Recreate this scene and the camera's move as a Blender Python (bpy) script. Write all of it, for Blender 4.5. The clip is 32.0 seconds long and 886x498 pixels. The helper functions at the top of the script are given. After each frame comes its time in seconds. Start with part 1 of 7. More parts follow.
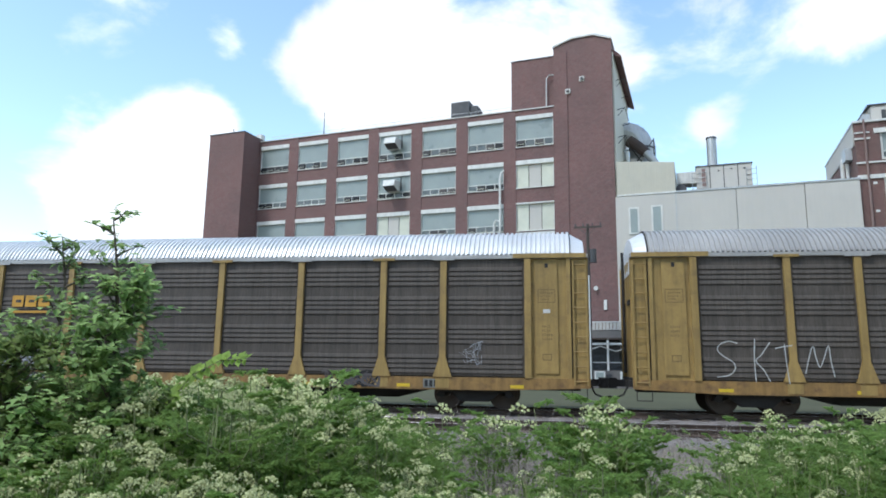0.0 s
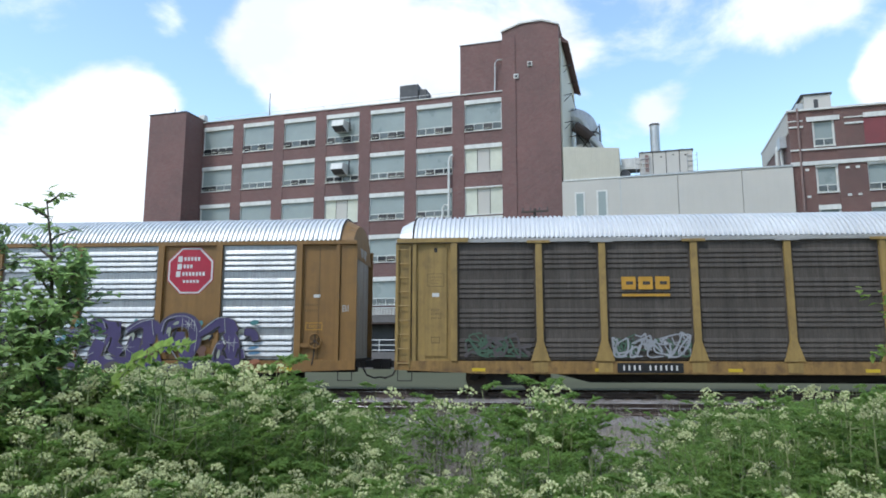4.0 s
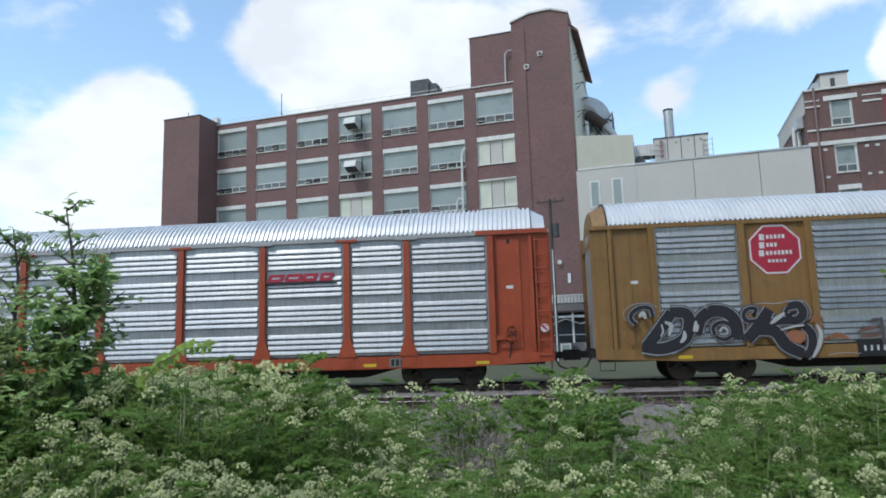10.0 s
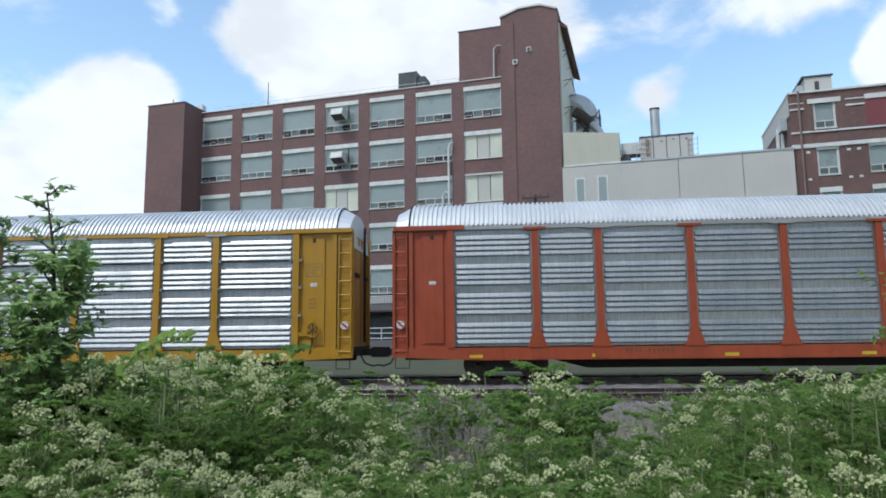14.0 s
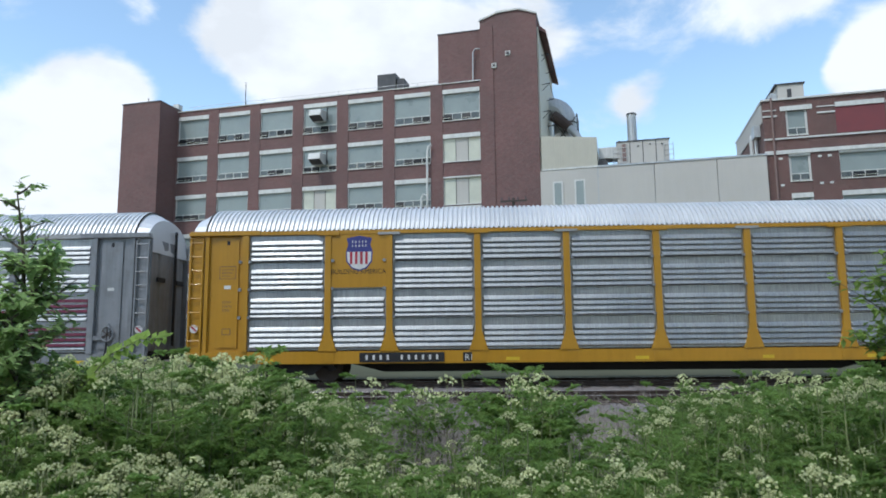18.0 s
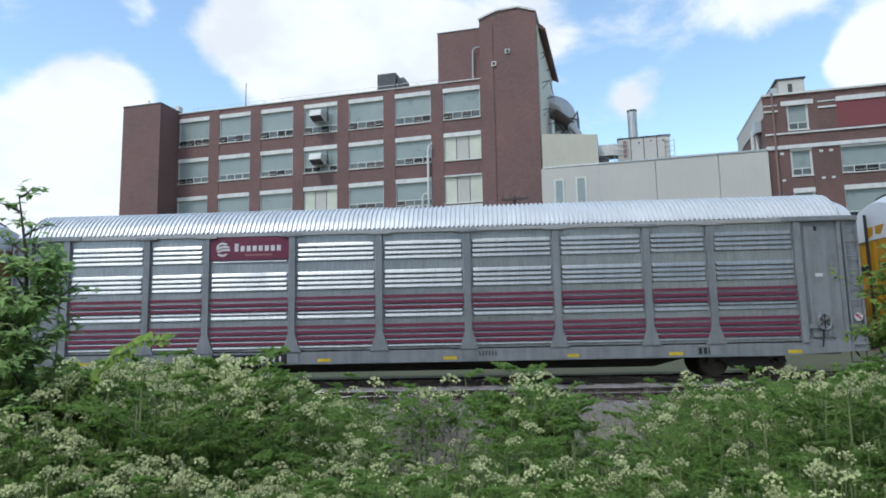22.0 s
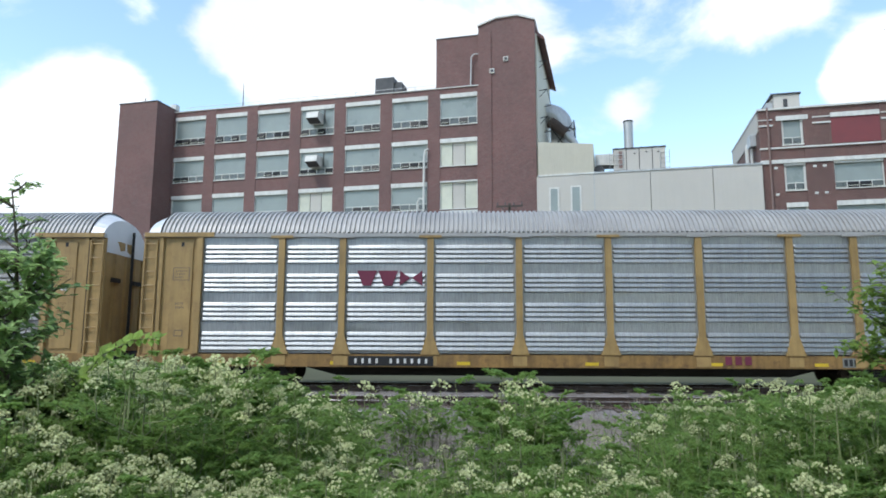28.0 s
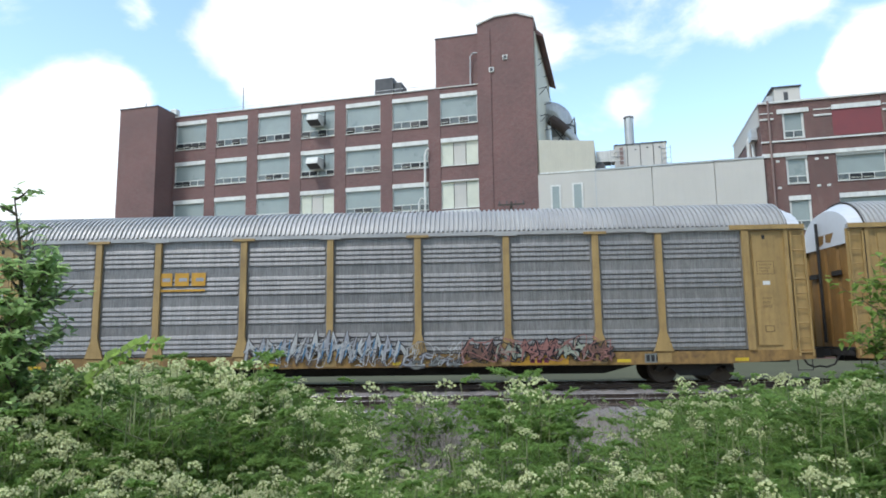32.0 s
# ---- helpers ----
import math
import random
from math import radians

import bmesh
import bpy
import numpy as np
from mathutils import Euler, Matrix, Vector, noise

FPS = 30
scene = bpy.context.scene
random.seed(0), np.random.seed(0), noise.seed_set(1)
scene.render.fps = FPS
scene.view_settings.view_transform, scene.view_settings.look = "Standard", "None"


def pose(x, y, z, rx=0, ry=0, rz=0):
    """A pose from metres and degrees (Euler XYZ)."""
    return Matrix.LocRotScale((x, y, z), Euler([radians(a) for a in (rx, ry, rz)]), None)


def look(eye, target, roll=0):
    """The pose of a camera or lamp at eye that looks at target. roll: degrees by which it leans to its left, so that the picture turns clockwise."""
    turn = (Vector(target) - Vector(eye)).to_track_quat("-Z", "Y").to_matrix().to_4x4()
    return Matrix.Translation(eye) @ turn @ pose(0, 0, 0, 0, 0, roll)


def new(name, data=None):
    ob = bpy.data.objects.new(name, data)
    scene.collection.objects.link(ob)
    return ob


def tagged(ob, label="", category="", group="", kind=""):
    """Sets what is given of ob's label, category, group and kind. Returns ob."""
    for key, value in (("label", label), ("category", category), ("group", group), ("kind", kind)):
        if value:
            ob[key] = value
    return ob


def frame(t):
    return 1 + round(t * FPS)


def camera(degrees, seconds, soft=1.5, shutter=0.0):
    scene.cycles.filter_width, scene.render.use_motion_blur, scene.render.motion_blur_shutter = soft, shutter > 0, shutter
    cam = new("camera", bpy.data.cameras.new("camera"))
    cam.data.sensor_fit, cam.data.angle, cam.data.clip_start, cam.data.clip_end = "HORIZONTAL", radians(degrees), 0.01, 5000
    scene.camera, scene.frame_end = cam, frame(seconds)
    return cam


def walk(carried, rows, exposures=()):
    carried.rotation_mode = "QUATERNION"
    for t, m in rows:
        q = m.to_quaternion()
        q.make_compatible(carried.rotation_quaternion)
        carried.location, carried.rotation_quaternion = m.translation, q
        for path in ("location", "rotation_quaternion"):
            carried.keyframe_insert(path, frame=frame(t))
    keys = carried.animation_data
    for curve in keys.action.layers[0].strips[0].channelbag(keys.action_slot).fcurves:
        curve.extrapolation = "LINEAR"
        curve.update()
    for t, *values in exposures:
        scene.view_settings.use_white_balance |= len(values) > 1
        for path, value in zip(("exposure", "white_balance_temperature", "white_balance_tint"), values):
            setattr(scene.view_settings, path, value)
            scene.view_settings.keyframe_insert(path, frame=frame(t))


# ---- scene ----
EYE = (0.0, 0.0, 1.35)
# seconds, yaw, pitch, roll of the hand-held camera, which stays on one spot
PATH = [
    (0, 8.68, 9.83, -0.75), (0.5, 6.87, 9.51, -0.17), (1, 5.18, 9.21, -0.13), (1.5, 4.61, 8.93, 0.06), (2, 4.66, 8.73, 0.08),
    (2.5, 4.8, 8.59, 0.03), (3, 4.86, 8.46, -0.11), (3.5, 4.68, 8.47, -0.03), (5.5, 3.2, 8.63, -0.44), (6, 2.8, 8.61, -0.34),
    (6.5, 2.34, 8.53, -0.36), (7, 1.65, 8.52, -0.84), (7.5, 1.15, 8.4, -0.75), (8, 0.84, 8.37, -0.97), (8.5, 0.82, 8.27, -0.88),
    (9, 1.49, 8.15, 0.5), (9.5, 3.83, 8.15, 1.31), (10, 6, 8.01, 1.68), (10.5, 6.73, 7.73, 1.37), (11, 6.69, 7.41, 0.87),
    (11.5, 6.3, 7.15, 0.48), (12, 5.95, 6.96, 0.54), (12.5, 5.62, 7.01, 0.39), (13, 5.31, 7.12, 0.52), (13.5, 5.04, 7.25, 0.57),
    (14, 4.56, 7.44, 0.67), (14.5, 3.74, 7.65, 0.51), (16.5, 2.37, 8.09, 0.6), (17, 2.44, 7.93, 0.26), (17.5, 2.57, 7.72, 0.42),
    (18, 2.66, 7.63, 0.56), (18.5, 2.66, 7.66, 0.5), (19, 2.59, 7.69, 0.44), (19.5, 2.41, 7.72, 0.31), (20, 2.36, 7.74, 0.51),
    (20.5, 2.45, 7.71, 1.05), (21, 2.59, 7.64, 1.37), (21.5, 2.73, 7.52, 1.3), (22, 2.89, 7.54, 1.14), (22.5, 2.98, 7.61, 1.04),
    (23, 3.02, 7.62, 0.73), (23.5, 2.97, 7.72, 0.76), (24, 2.39, 7.76, 0.08), (24.5, 2.13, 7.72, -0.36), (26.5, 1.92, 7.56, 0.71),
    (27, 2.1, 7.62, 0.84), (27.5, 2.17, 7.84, 0.41), (28, 2.17, 7.99, -0.2), (28.5, 2.16, 8, -0.45), (29, 2.14, 7.98, -0.34),
    (29.5, 2.22, 7.95, -0.03), (30, 2.27, 7.97, 0.12), (30.5, 2.29, 7.97, 0.17), (31, 2.35, 8, 0.27), (31.5, 2.48, 8.01, 0.58),
    (32, 2.53, 7.96, 0.8),
]

cam = camera(66.7, 32.0, soft=1.8)
walk(cam, [(t, pose(*EYE, 90 + p, r, y)) for t, y, p, r in PATH],
     exposures=[(0, 0.92, 6000, 9), (3, 0.85, 6000, 9), (6, 0.78, 6000, 9), (9, 0.64, 6000, 9), (13, 0.59, 6000, 9), (19, 0.59, 6000, 9), (23, 0.66, 6000, 9), (28, 0.9, 6100, 9), (32, 0.98, 6150, 9)])

# ---- light ----
SUN_AZ, SUN_EL = 222.0, 56.0   # compass from +y clockwise; behind the camera, to its left


def make_world():
    w = bpy.data.worlds.new("sky")
    scene.world = w
    w.use_nodes = True
    n, l = w.node_tree.nodes, w.node_tree.links
    n.clear()
    sky = n.new("ShaderNodeTexSky")
    sky.sky_type, sky.sun_disc = "NISHITA", False
    sky.sun_elevation, sky.sun_rotation = radians(SUN_EL), radians(SUN_AZ)
    sky.air_density, sky.dust_density, sky.ozone_density = 1.0, 0.4, 2.2
    gain = n.new("ShaderNodeVectorMath")
    gain.operation = "MULTIPLY"
    gain.inputs[1].default_value = (SKY * 1.36, SKY * 1.27, SKY * 1.07)
    l.new(sky.outputs[0], gain.inputs[0])
    co = n.new("ShaderNodeTexCoord")
    # soft heaped clouds: two octaves of noise on the sky's dome, flattened towards the horizon
    mp = n.new("ShaderNodeMapping")
    mp.inputs["Scale"].default_value = (1.0, 1.0, 1.7)
    mp.inputs["Location"].default_value = CLOUD_SHIFT
    l.new(co.outputs["Generated"], mp.inputs[0])
    big = n.new("ShaderNodeTexNoise")
    big.inputs["Scale"].default_value, big.inputs["Detail"].default_value, big.inputs["Roughness"].default_value = 5.0, 9.0, 0.56
    big.inputs["Distortion"].default_value = 0.25
    l.new(mp.outputs[0], big.inputs[0])
    acc = None
    for d, size, amount in CLOUDS:
        v = Vector(d).normalized()
        dot = n.new("ShaderNodeVectorMath")
        dot.operation = "DISTANCE"
        dot.inputs[1].default_value = v
        l.new(co.outputs["Generated"], dot.inputs[0])
        r = n.new("ShaderNodeMapRange")
        r.interpolation_type = "SMOOTHSTEP"
        r.inputs[1].default_value, r.inputs[2].default_value = size, size * 0.1
        r.inputs[3].default_value, r.inputs[4].default_value = 0.0, amount
        l.new(dot.outputs["Value"], r.inputs[0])
        if acc is None:
            acc = r.outputs[0]
        else:
            a = n.new("ShaderNodeMath")
            a.operation = "ADD"
            l.new(acc, a.inputs[0]), l.new(r.outputs[0], a.inputs[1])
            acc = a.outputs[0]
    # away from the north the cloud field goes on by itself
    dist = n.new("ShaderNodeVectorMath")
    dist.operation = "DISTANCE"
    dist.inputs[1].default_value = Vector((0, 1, 0.34)).normalized()
    l.new(co.outputs["Generated"], dist.inputs[0])
    rest = n.new("ShaderNodeMapRange")
    rest.interpolation_type = "SMOOTHSTEP"
    rest.inputs[1].default_value, rest.inputs[2].default_value, rest.inputs[4].default_value = 0.62, 0.95, 0.15
    l.new(dist.outputs["Value"], rest.inputs[0])
    more = n.new("ShaderNodeMath")
    l.new(acc, more.inputs[0]), l.new(rest.outputs[0], more.inputs[1])
    acc = more.outputs[0]
    cov = n.new("ShaderNodeMapRange")
    cov.interpolation_type = "SMOOTHSTEP"
    add = n.new("ShaderNodeMath")
    l.new(big.outputs[0], add.inputs[0]), l.new(acc, add.inputs[1])
    cov.inputs[1].default_value, cov.inputs[2].default_value = 0.60, 0.81
    l.new(add.outputs[0], cov.inputs[0])
    mix = n.new("ShaderNodeMix")
    mix.data_type = "RGBA"
    shade = n.new("ShaderNodeTexNoise")
    shade.inputs["Scale"].default_value, shade.inputs["Detail"].default_value = 7.0, 5.0
    l.new(mp.outputs[0], shade.inputs[0])
    tone = n.new("ShaderNodeMapRange")
    tone.inputs[1].default_value, tone.inputs[2].default_value = 0.36, 0.56
    tone.inputs[3].default_value, tone.inputs[4].default_value = CLOUD * 0.92, CLOUD * 1.1
    l.new(shade.outputs[0], tone.inputs[0])
    body = n.new("ShaderNodeVectorMath")
    body.operation = "SCALE"
    body.inputs[0].default_value = (0.98, 1.0, 1.02)
    l.new(tone.outputs[0], body.inputs[3]), l.new(body.outputs[0], mix.inputs["B"])
    l.new(cov.outputs[0], mix.inputs["Factor"]), l.new(gain.outputs[0], mix.inputs["A"])
    bg, out = n.new("ShaderNodeBackground"), n.new("ShaderNodeOutputWorld")
    l.new(mix.outputs["Result"], bg.inputs[0]), l.new(bg.outputs[0], out.inputs[0])


SKY, CLOUD, CLOUD_SHIFT = 0.15, 0.62, (3.1, 0.4, 1.3)
# direction, angular size, strength of the heaped clouds in the north
CLOUDS = [((-0.242, 0.867, 0.435), 0.15, 0.3), ((-0.308, 0.856, 0.415), 0.11, 0.26), ((-0.169, 0.904, 0.392), 0.12, 0.28), ((-0.104, 0.894, 0.436), 0.15, 0.3),
          ((0.015, 0.894, 0.449), 0.15, 0.28), ((0.102, 0.897, 0.431), 0.11, 0.22), ((-0.262, 0.888, 0.379), 0.1, 0.2), ((-0.210, 0.864, 0.457), 0.18, 0.28),
          ((0.241, 0.857, 0.455), 0.13, 0.2), ((0.360, 0.822, 0.441), 0.1, 0.22), ((0.429, 0.794, 0.430), 0.08, 0.2), ((0.237, 0.914, 0.329), 0.05, 0.13), ((0.215, 0.92, 0.335), 0.035, 0.1),
          ((0.500, 0.794, 0.346), 0.085, 0.36), ((0.483, 0.811, 0.332), 0.06, 0.3), ((0.462, 0.826, 0.322), 0.04, 0.18), ((0.545, 0.77, 0.32), 0.12, 0.3),
          ((-0.471, 0.817, 0.332), 0.085, 0.26), ((-0.497, 0.814, 0.301), 0.1, 0.26), ((-0.451, 0.840, 0.301), 0.07, 0.2), ((-0.531, 0.800, 0.278), 0.085, 0.22),
          ((-0.563, 0.800, 0.209), 0.11, 0.28), ((-0.527, 0.827, 0.196), 0.11, 0.26), ((-0.609, 0.767, 0.202), 0.15, 0.26), ((-0.428, 0.797, 0.425), 0.045, 0.15),
          ((-0.476, 0.856, 0.202), 0.1, 0.18), ((-0.535, 0.711, 0.458), 0.15, 0.18), ((-0.112, 0.968, 0.225), 0.3, 0.14), ((-0.45, 0.8, 0.4), 0.32, 0.07)]
make_world()
sun = new("sun", bpy.data.lights.new("sun", "SUN"))
sun.data.energy, sun.data.angle, sun.data.color = 1.35, radians(9), (1.0, 0.96, 0.9)
_a, _e = radians(SUN_AZ), radians(SUN_EL)
sun.matrix_world = look((0, 0, 40), Vector((0, 0, 40)) - Vector((math.sin(_a) * math.cos(_e), math.cos(_a) * math.cos(_e), math.sin(_e))))


# ---- materials ----
MATS = {}


def pbr(name, base, rough=0.6, metal=0.0, var=0.15, scale=1.5, fine=30.0, bump=0.15, depth=0.01, streak=0.0, dirt=None, dirt_amt=0.0, coat=0.0, rnd=0.0, spec=0.5, punch=0.0):
    """Base colour with stains at two scales, vertical run-off streaks, dirt patches and fine relief."""
    m = bpy.data.materials.new(name)
    m.use_nodes = True
    n, l = m.node_tree.nodes, m.node_tree.links
    b = n["Principled BSDF"]
    b.inputs["Metallic"].default_value, b.inputs["Coat Weight"].default_value = metal, coat
    b.inputs["Specular IOR Level"].default_value = spec
    tc = n.new("ShaderNodeTexCoord")
    oi = n.new("ShaderNodeObjectInfo")
    off = n.new("ShaderNodeVectorMath")
    off.operation = "MULTIPLY_ADD"
    off.inputs[1].default_value = (37.0, 11.0, 23.0)
    l.new(oi.outputs["Random"], off.inputs[0]), l.new(tc.outputs["Object"], off.inputs[2])
    src = off.outputs[0]

    def tex(s, detail, stretch=None):
        t = n.new("ShaderNodeTexNoise")
        t.inputs["Scale"].default_value, t.inputs["Detail"].default_value = s, detail
        t.inputs["Roughness"].default_value = 0.6
        if stretch:
            mp = n.new("ShaderNodeMapping")
            mp.inputs["Scale"].default_value = stretch
            l.new(src, mp.inputs[0]), l.new(mp.outputs[0], t.inputs[0])
        else:
            l.new(src, t.inputs[0])
        return t.outputs[0]

    def rng(v, a, c, lo, hi):
        r = n.new("ShaderNodeMapRange")
        r.inputs[1].default_value, r.inputs[2].default_value, r.inputs[3].default_value, r.inputs[4].default_value = a, c, lo, hi
        l.new(v, r.inputs[0])
        return r.outputs[0]

    def mul(a, c):
        q = n.new("ShaderNodeMath")
        q.operation = "MULTIPLY"
        l.new(a, q.inputs[0]), l.new(c, q.inputs[1])
        return q.outputs[0]

    big, small = tex(scale, 6), tex(fine, 4)
    k = mul(rng(big, 0.3, 0.7, 1 - var, 1 + var), rng(small, 0.3, 0.7, 1 - var * 0.6, 1 + var * 0.6))
    if streak:
        k = mul(k, rng(tex(6.0, 5, (1.0, 1.0, 0.06)), 0.42, 0.68, 1.0, 1.0 - streak))
    if punch:
        # upright scratches and rows of small holes
        k = mul(k, rng(tex(26.0, 3, (1.0, 1.0, 0.1)), 0.35, 0.65, 1 - punch, 1 + punch))
        vo = n.new("ShaderNodeTexVoronoi")
        vo.inputs["Scale"].default_value, vo.inputs["Randomness"].default_value = 15.0, 0.35
        l.new(src, vo.inputs[0])
        k = mul(k, rng(vo.outputs["Distance"], 0.1, 0.32, 1 - 1.6 * punch, 1.0))
    if rnd:
        k = mul(k, rng(oi.outputs["Random"], 0, 1, 1 - rnd, 1 + rnd))
    sc = n.new("ShaderNodeVectorMath")
    sc.operation = "SCALE"
    sc.inputs[0].default_value = base
    l.new(k, sc.inputs[3])
    col = sc.outputs[0]
    if dirt:
        mx = n.new("ShaderNodeMix")
        mx.data_type = "RGBA"
        mx.inputs["B"].default_value = (*dirt, 1)
        l.new(rng(tex(scale * 2.3, 8), 0.5, 0.72, 0.0, dirt_amt), mx.inputs["Factor"]), l.new(col, mx.inputs["A"])
        col = mx.outputs["Result"]
    l.new(col, b.inputs["Base Color"])
    l.new(rng(big, 0.3, 0.7, max(rough - 0.12, 0.02), min(rough + 0.12, 1)), b.inputs["Roughness"])
    if bump:
        bp = n.new("ShaderNodeBump")
        bp.inputs["Strength"].default_value, bp.inputs["Distance"].default_value = bump, depth
        l.new(small, bp.inputs["Height"]), l.new(bp.outputs[0], b.inputs["Normal"])
    MATS[name] = m
    return m


def brick_mat(name, base, mortar, row=0.075, dirty=0.25):
    m = pbr(name, base, 0.85, var=0.2, scale=0.25, fine=9, bump=0.1)
    n, l = m.node_tree.nodes, m.node_tree.links
    b = n["Principled BSDF"]
    old = b.inputs["Base Color"].links[0].from_socket
    tc = n.new("ShaderNodeTexCoord")
    sep, com, su = n.new("ShaderNodeSeparateXYZ"), n.new("ShaderNodeCombineXYZ"), n.new("ShaderNodeMath")
    l.new(tc.outputs["Object"], sep.inputs[0])
    l.new(sep.outputs[0], su.inputs[0]), l.new(sep.outputs[1], su.inputs[1])
    l.new(su.outputs[0], com.inputs[0]), l.new(sep.outputs[2], com.inputs[1])
    t = n.new("ShaderNodeTexBrick")
    t.inputs["Scale"].default_value, t.inputs["Mortar Size"].default_value = 1.0, 0.008
    t.inputs["Brick Width"].default_value, t.inputs["Row Height"].default_value = 0.22, row
    t.inputs["Color1"].default_value, t.inputs["Color2"].default_value = (1.12, 1.12, 1.12, 1), (0.84, 0.84, 0.84, 1)
    t.inputs["Mortar"].default_value = (*[a / c for a, c in zip(mortar, base)], 1)
    l.new(com.outputs[0], t.inputs[0])
    mu = n.new("ShaderNodeVectorMath")
    mu.operation = "MULTIPLY"
    l.new(old, mu.inputs[0]), l.new(t.outputs["Color"], mu.inputs[1])
    l.new(mu.outputs[0], b.inputs["Base Color"])
    return m


def leaf_mat(name, base, tip=None, spread=0.35, thin=0.3):
    """Leaves: each one of its own tone, letting some light through."""
    m = bpy.data.materials.new(name)
    m.use_nodes = True
    n, l = m.node_tree.nodes, m.node_tree.links
    b = n["Principled BSDF"]
    b.inputs["Roughness"].default_value, b.inputs["Specular IOR Level"].default_value = 0.6, 0.2
    ge, oi = n.new("ShaderNodeNewGeometry"), n.new("ShaderNodeObjectInfo")
    ramp = n.new("ShaderNodeMix")
    ramp.data_type = "RGBA"
    ramp.inputs["A"].default_value = (*[c * (1 - spread) for c in base], 1)
    ramp.inputs["B"].default_value = (*(tip or [c * (1 + spread) for c in base]), 1)
    l.new(ge.outputs["Random Per Island"], ramp.inputs["Factor"])
    sc = n.new("ShaderNodeVectorMath")
    sc.operation = "SCALE"
    r = n.new("ShaderNodeMapRange")
    r.inputs[3].default_value, r.inputs[4].default_value = 0.78, 1.22
    l.new(oi.outputs["Random"], r.inputs[0]), l.new(r.outputs[0], sc.inputs[3]), l.new(ramp.outputs["Result"], sc.inputs[0])
    l.new(sc.outputs[0], b.inputs["Base Color"])
    # crowded small leaves: their normals are drawn together
    nm = n.new("ShaderNodeVectorMath")
    nm.operation = "MULTIPLY_ADD"
    nm.inputs[1].default_value, nm.inputs[2].default_value = (0.45, 0.45, 0.45), (0.0, -0.25, 0.6)
    un = n.new("ShaderNodeVectorMath")
    un.operation = "NORMALIZE"
    l.new(ge.outputs["Normal"], nm.inputs[0]), l.new(nm.outputs[0], un.inputs[0]), l.new(un.outputs[0], b.inputs["Normal"])
    tr = n.new("ShaderNodeBsdfTranslucent")
    l.new(sc.outputs[0], tr.inputs[0])
    mx = n.new("ShaderNodeMixShader")
    mx.inputs[0].default_value = thin
    l.new(b.outputs[0], mx.inputs[1]), l.new(tr.outputs[0], mx.inputs[2])
    l.new(mx.outputs[0], n["Material Output"].inputs[0])
    MATS[name] = m
    return m


M = MATS
brick_mat("brick", (0.15, 0.075, 0.07), (0.17, 0.13, 0.12))
brick_mat("brick_right", (0.125, 0.06, 0.054), (0.18, 0.14, 0.12))
pbr("white_trim", (0.6, 0.6, 0.57), 0.7, var=0.1, streak=0.15)
pbr("white_wall", (0.47, 0.45, 0.41), 0.75, var=0.05, scale=0.3, streak=0.03)
pbr("cream_siding", (0.5, 0.48, 0.4), 0.6, var=0.06, streak=0.05)
pbr("window_panel", (0.25, 0.29, 0.28), 0.35, var=0.1, scale=0.6, bump=0.03)
pbr("window_board", (0.52, 0.53, 0.44), 0.6, var=0.12, scale=0.8)
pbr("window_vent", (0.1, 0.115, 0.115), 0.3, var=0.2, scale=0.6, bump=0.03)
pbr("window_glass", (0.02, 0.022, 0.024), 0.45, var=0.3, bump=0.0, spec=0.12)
pbr("grey_metal", (0.45, 0.46, 0.46), 0.45, 0.6, var=0.12, streak=0.2)
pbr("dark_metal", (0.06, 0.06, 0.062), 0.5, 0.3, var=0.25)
pbr("pipe_brown", (0.2, 0.135, 0.12), 0.7)
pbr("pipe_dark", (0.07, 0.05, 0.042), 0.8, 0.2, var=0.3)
pbr("red_panel", (0.17, 0.04, 0.045), 0.6, var=0.1)
pbr("roof_tar", (0.09, 0.09, 0.09), 0.9)
pbr("pavement", (0.095, 0.1, 0.065), 0.95, spec=0.1, var=0.14, scale=0.25, fine=6, bump=0.2)
pbr("ballast", (0.2, 0.18, 0.17), 0.95, var=0.35, scale=2.0, fine=22, bump=0.9, depth=0.05)
pbr("soil", (0.16, 0.14, 0.11), 0.95, var=0.3, scale=0.8, fine=14, bump=0.7, depth=0.04)
pbr("tie_wood", (0.09, 0.07, 0.055), 0.9, var=0.35, fine=20, bump=0.5)
pbr("rail_side", (0.085, 0.06, 0.048), 0.85, 0.2, var=0.3)
pbr("rail_head", (0.5, 0.49, 0.48), 0.28, 0.9, var=0.1)
pbr("under_black", (0.022, 0.02, 0.019), 0.8, var=0.3, scale=2)
pbr("wheel_steel", (0.07, 0.055, 0.045), 0.6, 0.5, var=0.3)
pbr("roof_white", (0.64, 0.65, 0.655), 0.42, 0.3, var=0.05, scale=0.6, dirt=(0.5, 0.5, 0.48), dirt_amt=0.25)
pbr("roof_grey", (0.36, 0.355, 0.345), 0.5, 0.2, var=0.12, scale=0.6, dirt=(0.3, 0.29, 0.27), dirt_amt=0.5)
pbr("galv_bright", (0.375, 0.385, 0.382), 0.47, 0.92, var=0.06, scale=0.8, fine=60, bump=0.05, streak=0.1, rnd=0.05, punch=0.13)
pbr("galv_worn", (0.22, 0.215, 0.208), 0.5, 0.35, var=0.1, scale=0.8, fine=60, bump=0.05, streak=0.22, dirt=(0.3, 0.28, 0.26), dirt_amt=0.35, rnd=0.06, punch=0.2)
